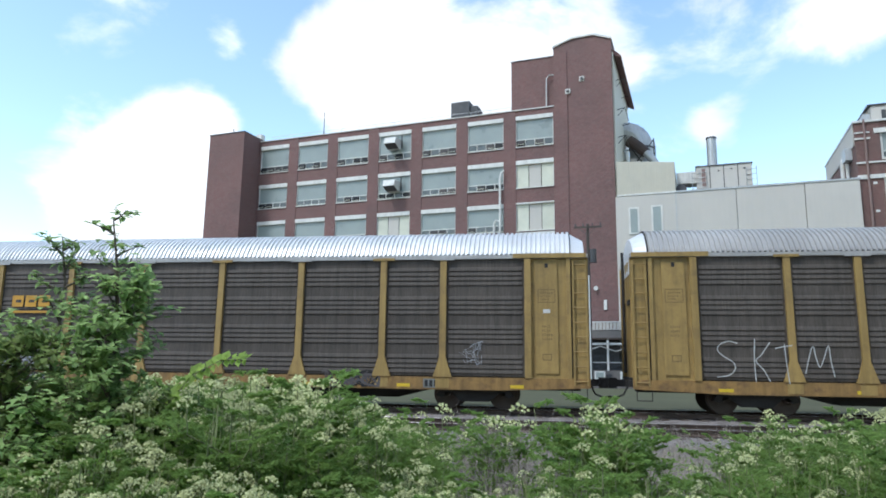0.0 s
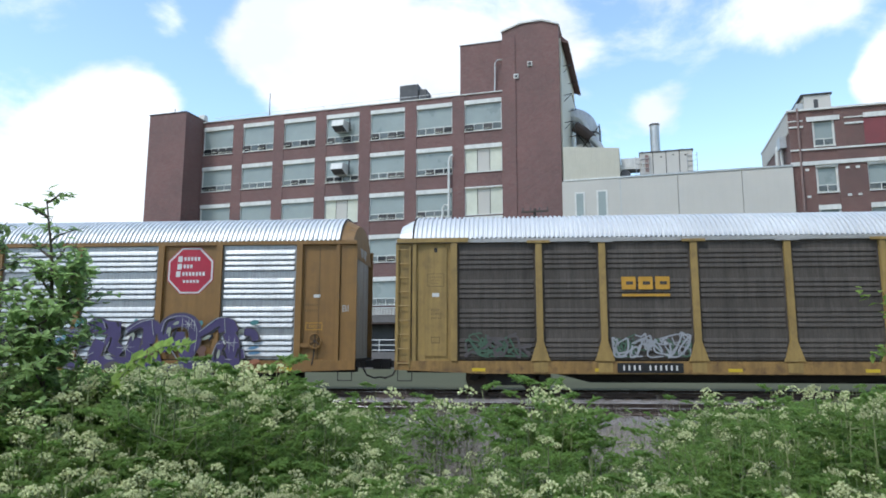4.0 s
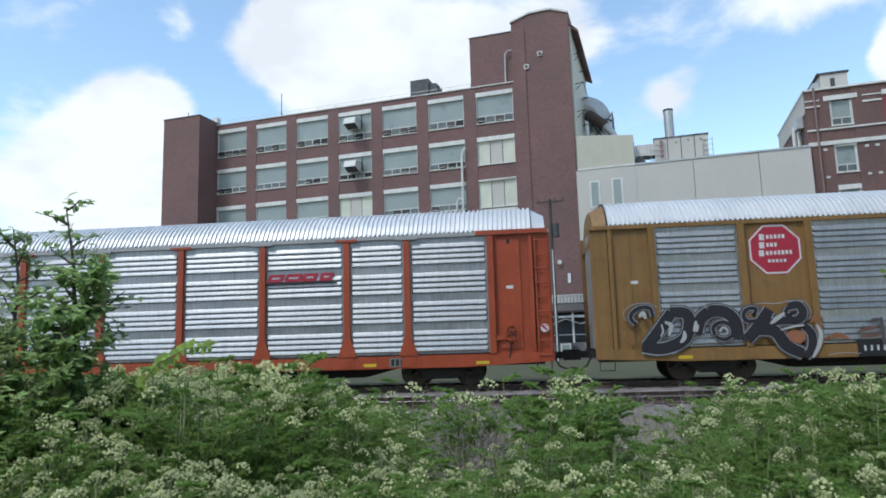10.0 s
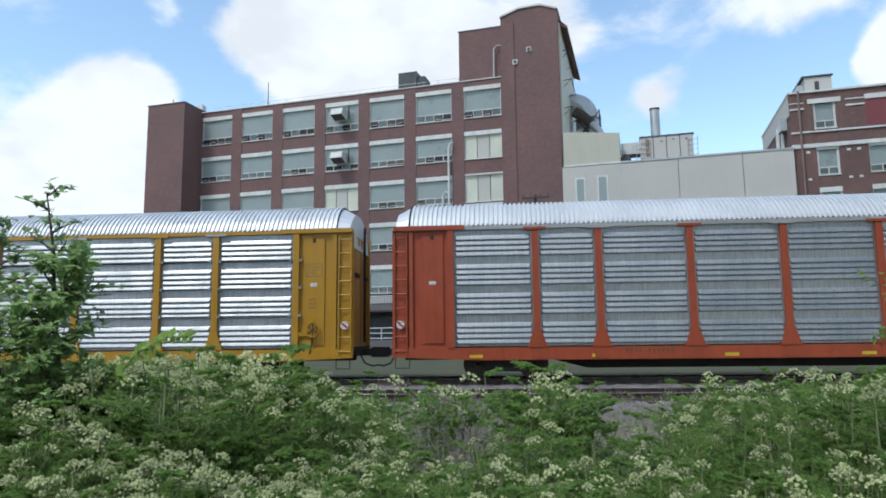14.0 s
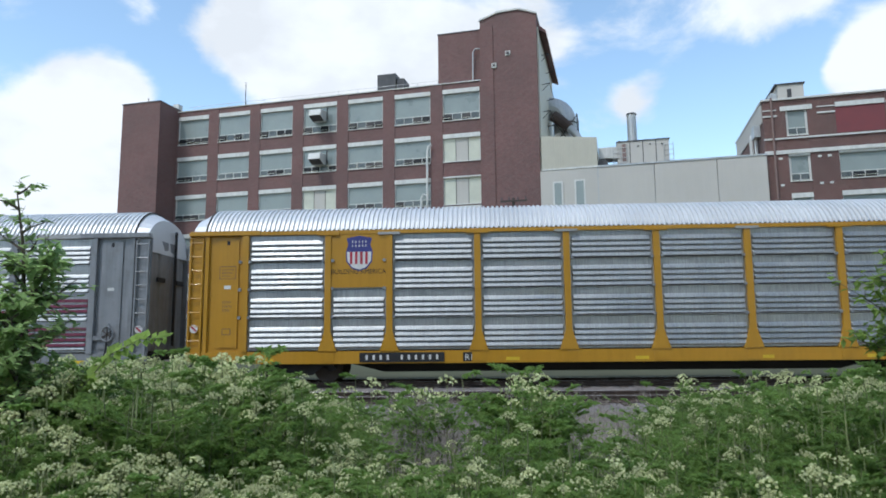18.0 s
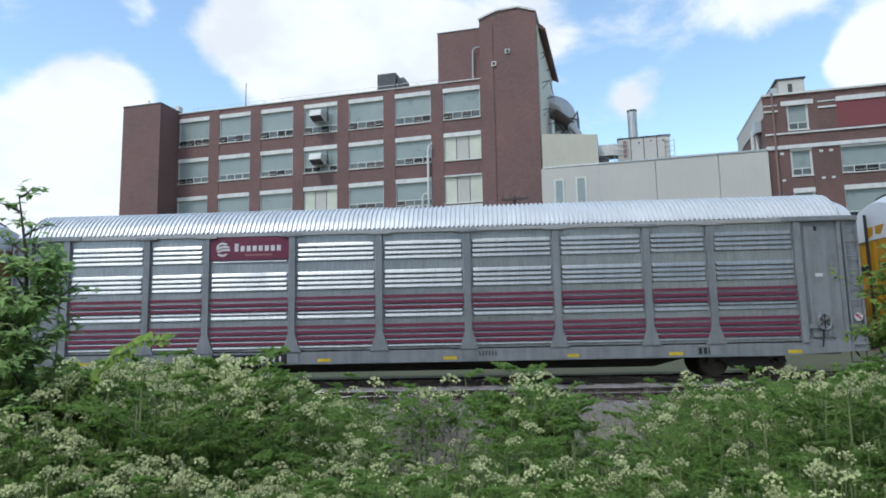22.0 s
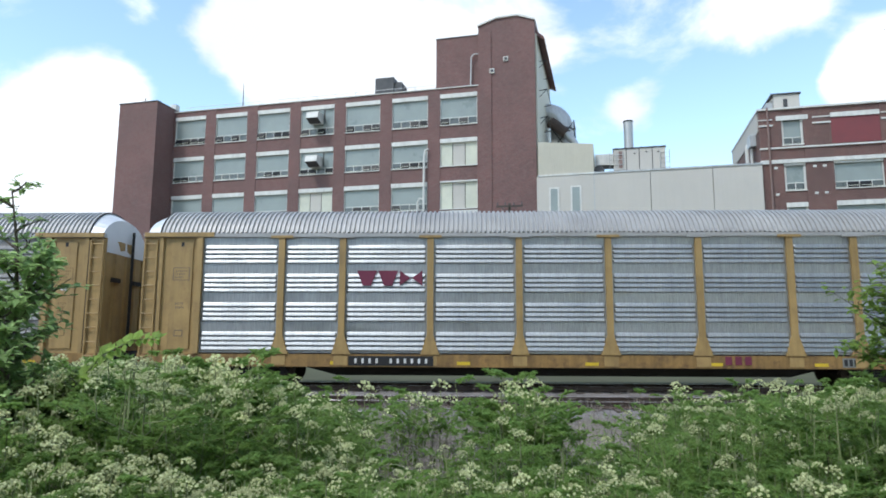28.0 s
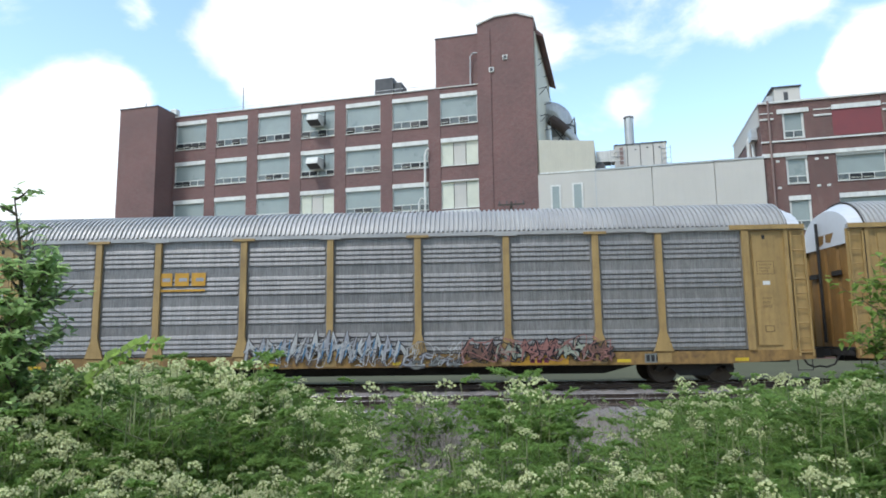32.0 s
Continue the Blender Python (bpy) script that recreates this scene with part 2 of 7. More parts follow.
pbr("galv_dirty", (0.088, 0.077, 0.067), 0.65, 0.0, var=0.16, scale=0.9, fine=50, bump=0.06, streak=0.3, dirt=(0.08, 0.066, 0.055), dirt_amt=0.5, rnd=0.06, spec=0.2, punch=0.15)
pbr("yellow_worn", (0.32, 0.215, 0.068), 0.6, var=0.12, scale=1.1, streak=0.25, dirt=(0.14, 0.09, 0.04), dirt_amt=0.5)
pbr("yellow_fresh", (0.42, 0.215, 0.01), 0.42, var=0.06, scale=1.1, streak=0.08, coat=0.1)
pbr("yellow_brown", (0.23, 0.125, 0.035), 0.55, var=0.1, scale=1.1, streak=0.18, dirt=(0.12, 0.065, 0.03), dirt_amt=0.35)
pbr("yellow_ttx", (0.36, 0.24, 0.09), 0.55, var=0.12, scale=1.1, streak=0.22, dirt=(0.15, 0.09, 0.04), dirt_amt=0.4)
pbr("orange", (0.34, 0.06, 0.018), 0.5, var=0.1, scale=1.1, streak=0.15, dirt=(0.17, 0.035, 0.015), dirt_amt=0.4)
pbr("car_grey", (0.24, 0.25, 0.26), 0.5, 0.2, var=0.1, scale=1.1, streak=0.2, dirt=(0.13, 0.12, 0.11), dirt_amt=0.35)
pbr("yellow_rusty", (0.26, 0.155, 0.05), 0.75, var=0.2, scale=1.6, streak=0.3, dirt=(0.09, 0.05, 0.03), dirt_amt=0.85)
pbr("fascia_tile", (0.42, 0.41, 0.38), 0.7, var=0.12, scale=2)
pbr("canopy_brown", (0.13, 0.12, 0.115), 0.8, var=0.15)
pbr("pole_wood", (0.06, 0.052, 0.046), 0.9, var=0.3, bump=0.4)


# ---- mesh helpers ----
def box(bm, x0, x1, y0, y1, z0, z1):
    v = [bm.verts.new((x, y, z)) for x in (x0, x1) for y in (y0, y1) for z in (z0, z1)]
    for f in ((0, 1, 3, 2), (4, 6, 7, 5), (0, 4, 5, 1), (2, 3, 7, 6), (0, 2, 6, 4), (1, 5, 7, 3)):
        bm.faces.new([v[i] for i in f])
    return bm


def prism(bm, pts, y0, y1):
    """A polygon in x and z, drawn out from y0 to y1."""
    a, c = [bm.verts.new((x, y0, z)) for x, z in pts], [bm.verts.new((x, y1, z)) for x, z in pts]
    bm.faces.new(a), bm.faces.new(c[::-1])
    for i in range(len(pts)):
        j = (i + 1) % len(pts)
        bm.faces.new((a[j], a[i], c[i], c[j]))
    return bm


def tube(bm, pts, r, n=8, r1=None):
    """A round bar along points, tapering to r1."""
    pts = [Vector(p) for p in pts]
    rings = []
    for i, p in enumerate(pts):
        d = (pts[min(i + 1, len(pts) - 1)] - pts[max(i - 1, 0)]).normalized()
        s = d.orthogonal().normalized() if not rings else None
        if s is None:
            s = (prev - d * prev.dot(d)).normalized()
        prev, t = s, d.cross(s)
        q = r if r1 is None else r + (r1 - r) * i / (len(pts) - 1)
        rings.append([bm.verts.new(p + q * (math.cos(a) * s + math.sin(a) * t)) for a in [2 * math.pi * k / n for k in range(n)]])
    for a, c in zip(rings, rings[1:]):
        for k in range(n):
            bm.faces.new((a[k], a[(k + 1) % n], c[(k + 1) % n], c[k]))
    bm.faces.new(rings[0][::-1]), bm.faces.new(rings[-1])
    return bm


def mesh(name, bm, material, smooth=False):
    bmesh.ops.recalc_face_normals(bm, faces=bm.faces[:])
    me = bpy.data.meshes.new(name)
    bm.to_mesh(me)
    bm.free()
    me.materials.append(material)
    if smooth:
        me.shade_smooth()
    return me


def part(name, bm, material, parent, label="", at=None, smooth=False):
    """One mesh object under a thing or a part; bm may be a mesh that is shared."""
    ob = new(name, bm if isinstance(bm, bpy.types.Mesh) else mesh(name, bm, material, smooth))
    ob.parent = parent
    if at is not None:
        ob.matrix_basis = at
    return tagged(ob, label) if label else ob


def thing(name, label, category, at=None, group="", kind=""):
    ob = new(name)
    if at is not None:
        ob.matrix_basis = at
    return tagged(ob, label, category, group, kind)


B = bmesh.new

# ---- ground, tracks ----
def ground():
    bm = B()
    ys = [-60, -6, 9.0, 11.0, 13.6, 15.2, 24.9, 25.4, 60, 300, 2500]
    zs = [-0.4, -0.38, -0.42, -0.42, -0.4, -0.26, -0.26, -0.22, -0.2, -0.2, -0.2]
    xs = [-2500, -300, -60, -20, -5, 5, 20, 60, 300, 2500]
    g = [[bm.verts.new((x, y, z)) for x in xs] for y, z in zip(ys, zs)]
    for r0, r1 in zip(g, g[1:]):
        for i in range(len(xs) - 1):
            bm.faces.new((r0[i], r0[i + 1], r1[i + 1], r1[i]))
    ob = new("ground", mesh("ground", bm, M["soil"]))
    tagged(ob, "bare grey-brown soil beside the railway line", "ground", kind="structure")
    bm = B()
    prism(bm, [(25.2, -0.3), (25.6, -0.12), (52, -0.1), (52, -0.3)], -130, 130)
    ob = new("pavement", mesh("pavement", bm, M["pavement"]))
    ob.matrix_basis = pose(0, 0, 0, 0, 0, 90) @ Matrix.Diagonal((1, -1, 1, 1))
    tagged(ob, "pale weathered concrete yard before the factory", "pavement", kind="structure")


def track(name, yc, label):
    """Ballast bed, timber ties and two rails along x."""
    root = thing(name, label, "railway track", pose(0, yc, 0), kind="structure")
    bm = B()
    rng = random.Random(5)
    nx, prof = 520, [(-2.7, -0.42), (-2.1, -0.30), (-1.5, -0.19), (-0.9, -0.185), (-0.3, -0.19), (0.3, -0.185), (0.9, -0.19), (1.5, -0.19), (2.1, -0.26), (2.8, -0.38)]
    g = [[bm.verts.new((-65 + 130 * i / nx, y + rng.uniform(-0.06, 0.06), z + rng.uniform(-0.025, 0.025))) for y, z in prof] for i in range(nx + 1)]
    for a, c in zip(g, g[1:]):
        for j in range(len(prof) - 1):
            bm.faces.new((a[j], c[j], c[j + 1], a[j + 1]))
    part("ballast_bed", bm, M["ballast"], root, "grey crushed-stone ballast")
    tie = mesh("tie", box(B(), -0.115, 0.115, -1.3, 1.3, -0.3, -0.165), M["tie_wood"])
    for i in range(150):
        part("tie", tie, None, root, at=pose(-41 + i * 0.55 + rng.uniform(-0.03, 0.03), rng.uniform(-0.04, 0.04), 0, 0, 0, rng.uniform(-1, 1)))
    for y in (-0.755, 0.755):
        bm = B()
        pts = [(-0.07, -0.165), (0.07, -0.165), (0.07, -0.15), (0.012, -0.125), (0.012, -0.045), (0.036, -0.035), (0.036, -0.004), (-0.036, -0.004), (-0.036, -0.035), (-0.012, -0.045), (-0.012, -0.125), (-0.07, -0.15)]
        prism(bm, pts, -130, 130)
        r = part("rail", bm, M["rail_side"], root, "rusty steel rail", at=pose(0, y, 0, 0, 0, 90))
        part("rail_head", prism(B(), [(-0.033, -0.004), (0.033, -0.004), (0.03, 0.0), (-0.03, 0.0)], -130, 130), M["rail_head"], r, "polished running surface")


ground()
track("track_1", 22.9, "railway track with worn ties under the train")
track("track_2", 17.15, "empty railway track with rusty rails on ballast")

# ---- factory ----
FACTORY = pose(0.869, 53.993, 0, 0, 0, -11.9)


def slab(name, x0, x1, y0, y1, z0, z1, material, parent, label="", at=None):
    return part(name, box(B(), x0, x1, y0, y1, z0, z1), M[material], parent, label, at)


def window(parent, x0, x1, z0, z1, style="vents", y=0.0, rng=random, head=0.36, sill=True):
    """A factory window: white head, clouded panel above, a row of hinged vents below."""
    w = thing("window", "", "")
    w.parent = parent
    yb = y + 0.16
    if head:
        slab("lintel", x0, x1, y - 0.03, y + 0.3, z1 - head, z1, "white_trim", w)
        z1 -= head
    if sill:
        slab("sill", x0 - 0.02, x1 + 0.02, y - 0.06, y + 0.3, z0, z0 + 0.07, "white_trim", w)
        z0 += 0.07
    jamb = 0.14 if style == "double" else 0.06
    for a, c in ((x0, x0 + jamb), (x1 - jamb, x1)):
        slab("jamb", a, c, yb - 0.1, yb + 0.05, z0, z1, "white_trim", w)
    if style == "boards":
        k = 3
        for i in range(k):
            a, c = x0 + (x1 - x0) * i / k + 0.03, x0 + (x1 - x0) * (i + 1) / k - 0.03
            slab("panel", a, c, yb, yb + 0.04, z0, z1, "window_board" if i != 1 else "white_wall", w)
        return w
    zm = z0 + (z1 - z0) * (0.27 if style == "vents" else 0.3)
    k = 4 if style == "vents" else 2
    slab("transom", x0 + jamb, x1 - jamb, yb - 0.05, yb + 0.05, zm - 0.03, zm + 0.03, "white_trim", w)
    for i in range(1, k):
        c = x0 + (x1 - x0) * i / k
        slab("mullion", c - 0.025, c + 0.025, yb - 0.06, yb + 0.05, z0, zm - 0.03, "white_trim", w)
    # near-black sheet: the room's darkness is put into its colour
    slab("vent_opening", x0 + 0.06, x1 - 0.06, yb + 0.02, yb + 0.05, z0, zm - 0.03, "window_glass", w, "near-black sheet standing in for the unlit room")
    slab("upper_panel", x0 + 0.06, x1 - 0.06, yb, yb + 0.03, zm + 0.03, z1, "window_panel", w, "clouded grey-green glazing")
    for i in range(k):
        a, c = x0 + (x1 - x0) * i / k + 0.05, x0 + (x1 - x0) * (i + 1) / k - 0.05
        # tilted panes get the near-black of an unlit opening as their colour
        tilt = rng.choice([0, 0, -10, -20, -28]) if style == "vents" else 0
        pane = slab("vent_sash", a, c, -0.02, 0.0, -(zm - z0) + 0.06, -0.03, "window_glass" if tilt else "window_vent", w, "tilted dark glass vent" if tilt else "clouded glass vent")
        pane.matrix_basis = pose(0, yb, zm, tilt)
        h = -(zm - z0) + 0.06
        slab("sash_bar", a, c, -0.035, -0.021, h, h + 0.035, "window_board", pane)
        slab("sash_bar", a, c, -0.035, -0.021, -0.065, -0.03, "window_panel", pane)
    return w


def factory():
    rng = random.Random(11)
    f = thing("factory_building", "five-storey red brick factory with banded windows and stair tower", "building", FACTORY)
    top, base = 22.75, -0.25
    heads = [22.25, 18.35, 14.72, 11.08, 7.44, 3.8]
    sills = [19.48, 15.93, 12.3, 8.66, 5.02, 1.4]
    cols = [-28.95 + 4.27 * i for i in range(7)]
    wide = 3.2
    # piers between the bays, spandrels across them
    for i in range(8):
        a = cols[i - 1] + wide if i else -29.1
        c = cols[i] if i < 7 else 0.0
        slab("pier", a, c, 0.0, 0.7, base, top, "brick", f)
    last_heads, last_sills = [22.25, 18.35, 14.72, 12.2, 7.6, 3.8], [19.48, 15.93, 12.3, 7.95, 4.4, 1.4]
    for i, x in enumerate(cols):
        z = top
        bay = list(zip(last_heads, last_sills)) if i == 6 else list(zip(heads, sills))
        for h, s in bay:
            slab("spandrel", x + 0.003, x + wide - 0.003, 0.05, 0.6, h, z, "brick", f)
            z = s
        slab("spandrel", x + 0.003, x + wide - 0.003, 0.05, 0.6, base, z, "brick", f)
        for j, (h, s) in enumerate(bay):
            style = "boards" if (i == 6 and j in (1, 2, 3)) or (i == 3 and j == 2) else "vents"
            if i == 6 and j == 4:
                slab("lintel", x + 0.004, x + wide - 0.004, 0.0, 0.3, h - 0.2, h, "white_trim", f)
                continue
            window(f, x + 0.004, x + wide - 0.004, s, h, style, 0.02, rng, head=0.36 if not (i == 6 and j == 2) else 0.12)
    # dark sheet behind the openings, coloured as the unlit interior
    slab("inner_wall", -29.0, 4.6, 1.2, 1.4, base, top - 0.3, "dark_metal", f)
    slab("roof", -29.1, 4.7, 0.7, 14.0, top - 0.3, top - 0.1, "roof_tar", f)
    slab("coping", -29.1, 0.0, -0.05, 0.7, top + 0.003, top + 0.08, "white_trim", f, "pale roof-edge coping")
    slab("rear_wall", -29.1, 4.7, 14.0, 14.4, base, top, "brick", f)
    # end stair tower, standing proud
    t = part("stair_tower", box(B(), -33.1, -29.104, -2.52, 7.0, base, 23.0), M["brick"], f, "windowless brick stair tower")
    slab("coping", -33.15, -29.06, -2.57, 7.05, 23.003, 23.09, "dark_metal", t)
    slab("vent_box", -30.1, -29.5, 0.6, 1.2, 23.09, 23.85, "white_trim", t)
    # lift tower with slanting crown
    bm = prism(B(), [(0.004, base), (4.74, base), (4.74, 27.95), (3.3, 28.5), (1.6, 28.45), (0.004, 27.9)], -0.12, 12.4)
    t = part("lift_tower", bm, M["brick"], f, "tall windowless brick lift tower")
    slab("pilaster", 0.004, 1.1, -0.2, -0.124, base, 27.3, "brick", t)
    prism(bm := B(), [(-0.06, 27.88), (1.55, 28.43), (3.3, 28.48), (4.8, 27.93), (4.8, 28.06), (3.32, 28.63), (1.55, 28.57), (-0.06, 28.03)], -0.24, 12.4)
    part("coping", bm, M["white_trim"], t, "weathered pale coping")
    slab("side_cladding", 4.744, 4.86, 0.15, 12.3, 12.0, 26.9, "cream_siding", t, "pale sheet cladding")
    prism(bm := B(), [(4.75, 27.4), (5.45, 26.75), (5.45, 26.55), (4.75, 26.9)], 0.6, 12.8)
    part("side_eave", bm, M["brick"], t, "slanting eave")
    for z in (25.2, 22.6, 20.2, 17.6):
        bm = B()
        tube(bm, [(4.86, 2.0, z), (5.5, 2.0, z + 0.1)], 0.035, 5), tube(bm, [(4.86, 2.0, z - 0.55), (5.5, 2.0, z + 0.1)], 0.03, 5)
        tube(bm, [(4.86, 6.0, z), (5.5, 6.0, z + 0.1)], 0.035, 5), tube(bm, [(5.5, 2.0, z + 0.1), (5.5, 6.0, z + 0.1)], 0.03, 5)
        part("bracket", bm, M["dark_metal"], t)
    for x, z in ((2.33, 24.8), (1.17, 23.84)):
        v = slab("wall_vent", x - 0.2, x + 0.2, -0.24 if x < 1.2 else -0.2, -0.123, z - 0.2, z + 0.2, "white_trim", t)
        slab("grille", x - 0.12, x + 0.12, -0.26, -0.2, z - 0.12, z + 0.12, "dark_metal", v)
    # penthouse beside the tower
    p = part("penthouse", box(B(), -3.77, 0.0, 0.35, 10.0, top - 0.1, 27.35), M["brick"], f, "brick roof penthouse")
    slab("coping", -3.82, 0.0, 0.3, 10.0, 27.353, 27.43, "dark_metal", p)
    tube(bm := B(), [(-0.02, 0.1, 25.6), (-0.45, 0.1, 25.6), (-0.66, 0.1, 25.35), (-0.7, 0.1, 22.85)], 0.06, 7)
    part("vent_pipe", bm, M["grey_metal"], p)
    # roof railing
    bm = B()
    for i in range(14):
        tube(bm, [(-28 + i * 1.85, 0.9, top - 0.1), (-28 + i * 1.85, 0.9, top + 0.75)], 0.022, 5)
    for z in (0.4, 0.75):
        tube(bm, [(-28.5, 0.9, top + z), (-3.8, 0.9, top + z)], 0.018, 5)
    part("roof_railing", bm, M["grey_metal"], f, "thin steel roof railing")
    part("mast", tube(B(), [(-22.9, 1.5, top), (-22.9, 1.5, top + 2.9)], 0.05, 6, 0.03), M["dark_metal"], f)
    part("mast", tube(B(), [(-31.2, -1.5, 23.05), (-31.2, -1.5, 23.85)], 0.04, 6), M["dark_metal"], f)
    r = part("roof_unit", box(B(), -9.6, -7.9, 1.2, 3.2, top - 0.1, 24.75), M["dark_metal"], f, "dark ventilation unit")
    slab("cowl", -7.9, -7.2, 1.4, 3.0, top - 0.1, 24.3, "dark_metal", r)
    # hoods hung before two windows
    for z in (20.95, 17.05):
        bm = prism(B(), [(-1.02, -0.22), (-0.15, -0.52), (0.25, -0.52), (0.25, 0.42), (-0.85, 0.34)], -0.55, 0.55)
        h = part("exhaust_hood", bm, M["white_trim"], f, "white sheet-metal exhaust hood", at=pose(-14.5, -0.25, z, 0, 0, 90))
        # dark sheet on the slanted underside paints the shade in the hood's mouth
        part("hood_mouth", prism(B(), [(-0.98, -0.24), (-0.98, -0.25), (-0.2, -0.53), (-0.2, -0.52)], -0.53, 0.53), M["dark_metal"], h)
        tube(bm := B(), [(0.1, -0.75, -0.4), (0.0, -0.75, 0.3), (0.05, -0.75, 0.75)], 0.07, 8)
        part("hood_duct", bm, M["dark_metal"], h)
    tube(bm := B(), [(-4.25, -0.3, 17.5), (-4.5, -0.3, 17.35), (-4.62, -0.3, 16.9), (-4.66, -0.3, 2.0)], 0.1, 8)
    part("riser_pipe", bm, M["white_trim"], f, "white riser pipe up the wall")
    tube(bm := B(), [(-5.2, -0.3, 11.5), (-5.15, -0.3, 13.0), (-4.95, -0.3, 13.3), (-4.7, -0.3, 13.2)], 0.08, 8)
    part("riser_pipe", bm, M["white_trim"], f)
    # loading canopy and openings low on the wall, seen between the cars
    c = part("dock_canopy", box(B(), -24, 20.5, -2.4, 0.0, 3.52, 4.08), M["canopy_brown"], f, "flat grey-brown loading canopy with a pale ribbed fascia")
    tile = mesh("fascia_tile", prism(B(), [(0.0, 0.0), (0.2, 0.0), (0.24, 0.54), (0.04, 0.54)], -0.06, 0.0), M["fascia_tile"])
    for i in range(178):
        part("fascia_tile", tile, None, c, at=pose(-24 + 0.25 * i, -2.403, 4.09))
    slab("fascia_edge", -24.05, 20.55, -2.5, -2.3, 4.633, 4.7, "white_trim", c)
    # dark bands below the canopy: a strip beneath it and a sheet behind
    slab("soffit_board", -24, 20.5, -2.38, -0.05, 3.4, 3.517, "pipe_dark", c, "dark brown strip below the canopy")
    slab("dock_back_wall", -24, 20.5, -0.3, -0.13, 1.17, 3.39, "dark_metal", f, "dark sheet along the back of the dock")
    for i in range(9):
        slab("canopy_post", -23 + 5.4 * i, -22.86 + 5.4 * i, -2.3, -2.16, 1.15, 3.4, "white_trim", c)
    # white trussed beam before the lift tower
    slab("truss_beam", 2.4, 9.2, -2.75, -2.6, 2.98, 3.14, "grey_metal", c, "pale steel beam")
    for x in (2.5, 4.7, 6.9):
        tube(bm := B(), [(x, -2.68, 2.5), (x + 1.1, -2.68, 2.9), (x + 2.2, -2.68, 2.5)], 0.045, 6)
        part("truss_brace", bm, M["grey_metal"], c)
    slab("truss_beam", 2.4, 9.2, -2.75, -2.65, 1.7, 1.76, "grey_metal", c)
    for x in (-2.2, 2.38, 9.2):
        slab("truss_post", x, x + 0.16, -2.76, -2.6, 1.15, 3.4, "white_trim", c)
    for x in (3.2, 5.0, 6.8):
        w = slab("store_window", x, x + 0.75, -3.16, -3.103, 0.55, 1.1, "white_trim", c, "small pale window in the dock front")
        slab("pane", x + 0.1, x + 0.65, -3.175, -3.163, 0.63, 1.02, "window_panel", w)
    rail = thing("dock_railing", "white steel railing along the loading dock", "railing", FACTORY)
    for i in range(19):
        part("post", tube(B(), [(-24 + 1.44 * i, -2.9, 1.15), (-24 + 1.44 * i, -2.9, 2.1)], 0.04, 6), M["white_trim"], rail)
    for z in (1.3, 1.7, 2.1):
        part("bar", tube(B(), [(-24, -2.9, z), (1.95, -2.9, z)], 0.04, 6), M["white_trim"], rail)
    dock = thing("loading_dock", "dark grey concrete loading dock along the factory wall", "dock", FACTORY)
    part("platform", box(B(), -26, 20.5, -3.1, -0.02, -0.2, 1.15), M["canopy_brown"], dock)
    for i in range(8):
        part("bumper", box(B(), -23 + 5.4 * i, -22.6 + 5.4 * i, -3.25, -3.103, 0.2, 0.9), M["dark_metal"], dock)
    # lamp and small box low on the lift tower
    part("wall_lamp", tube(B(), [(3.05, -0.12, 7.42), (3.05, -0.32, 7.42)], 0.17, 10), M["white_trim"], t, "small white wall lamp")
    slab("meter_box", 3.62, 3.85, -0.24, -0.123, 5.75, 6.5, "white_trim", t)
    return f


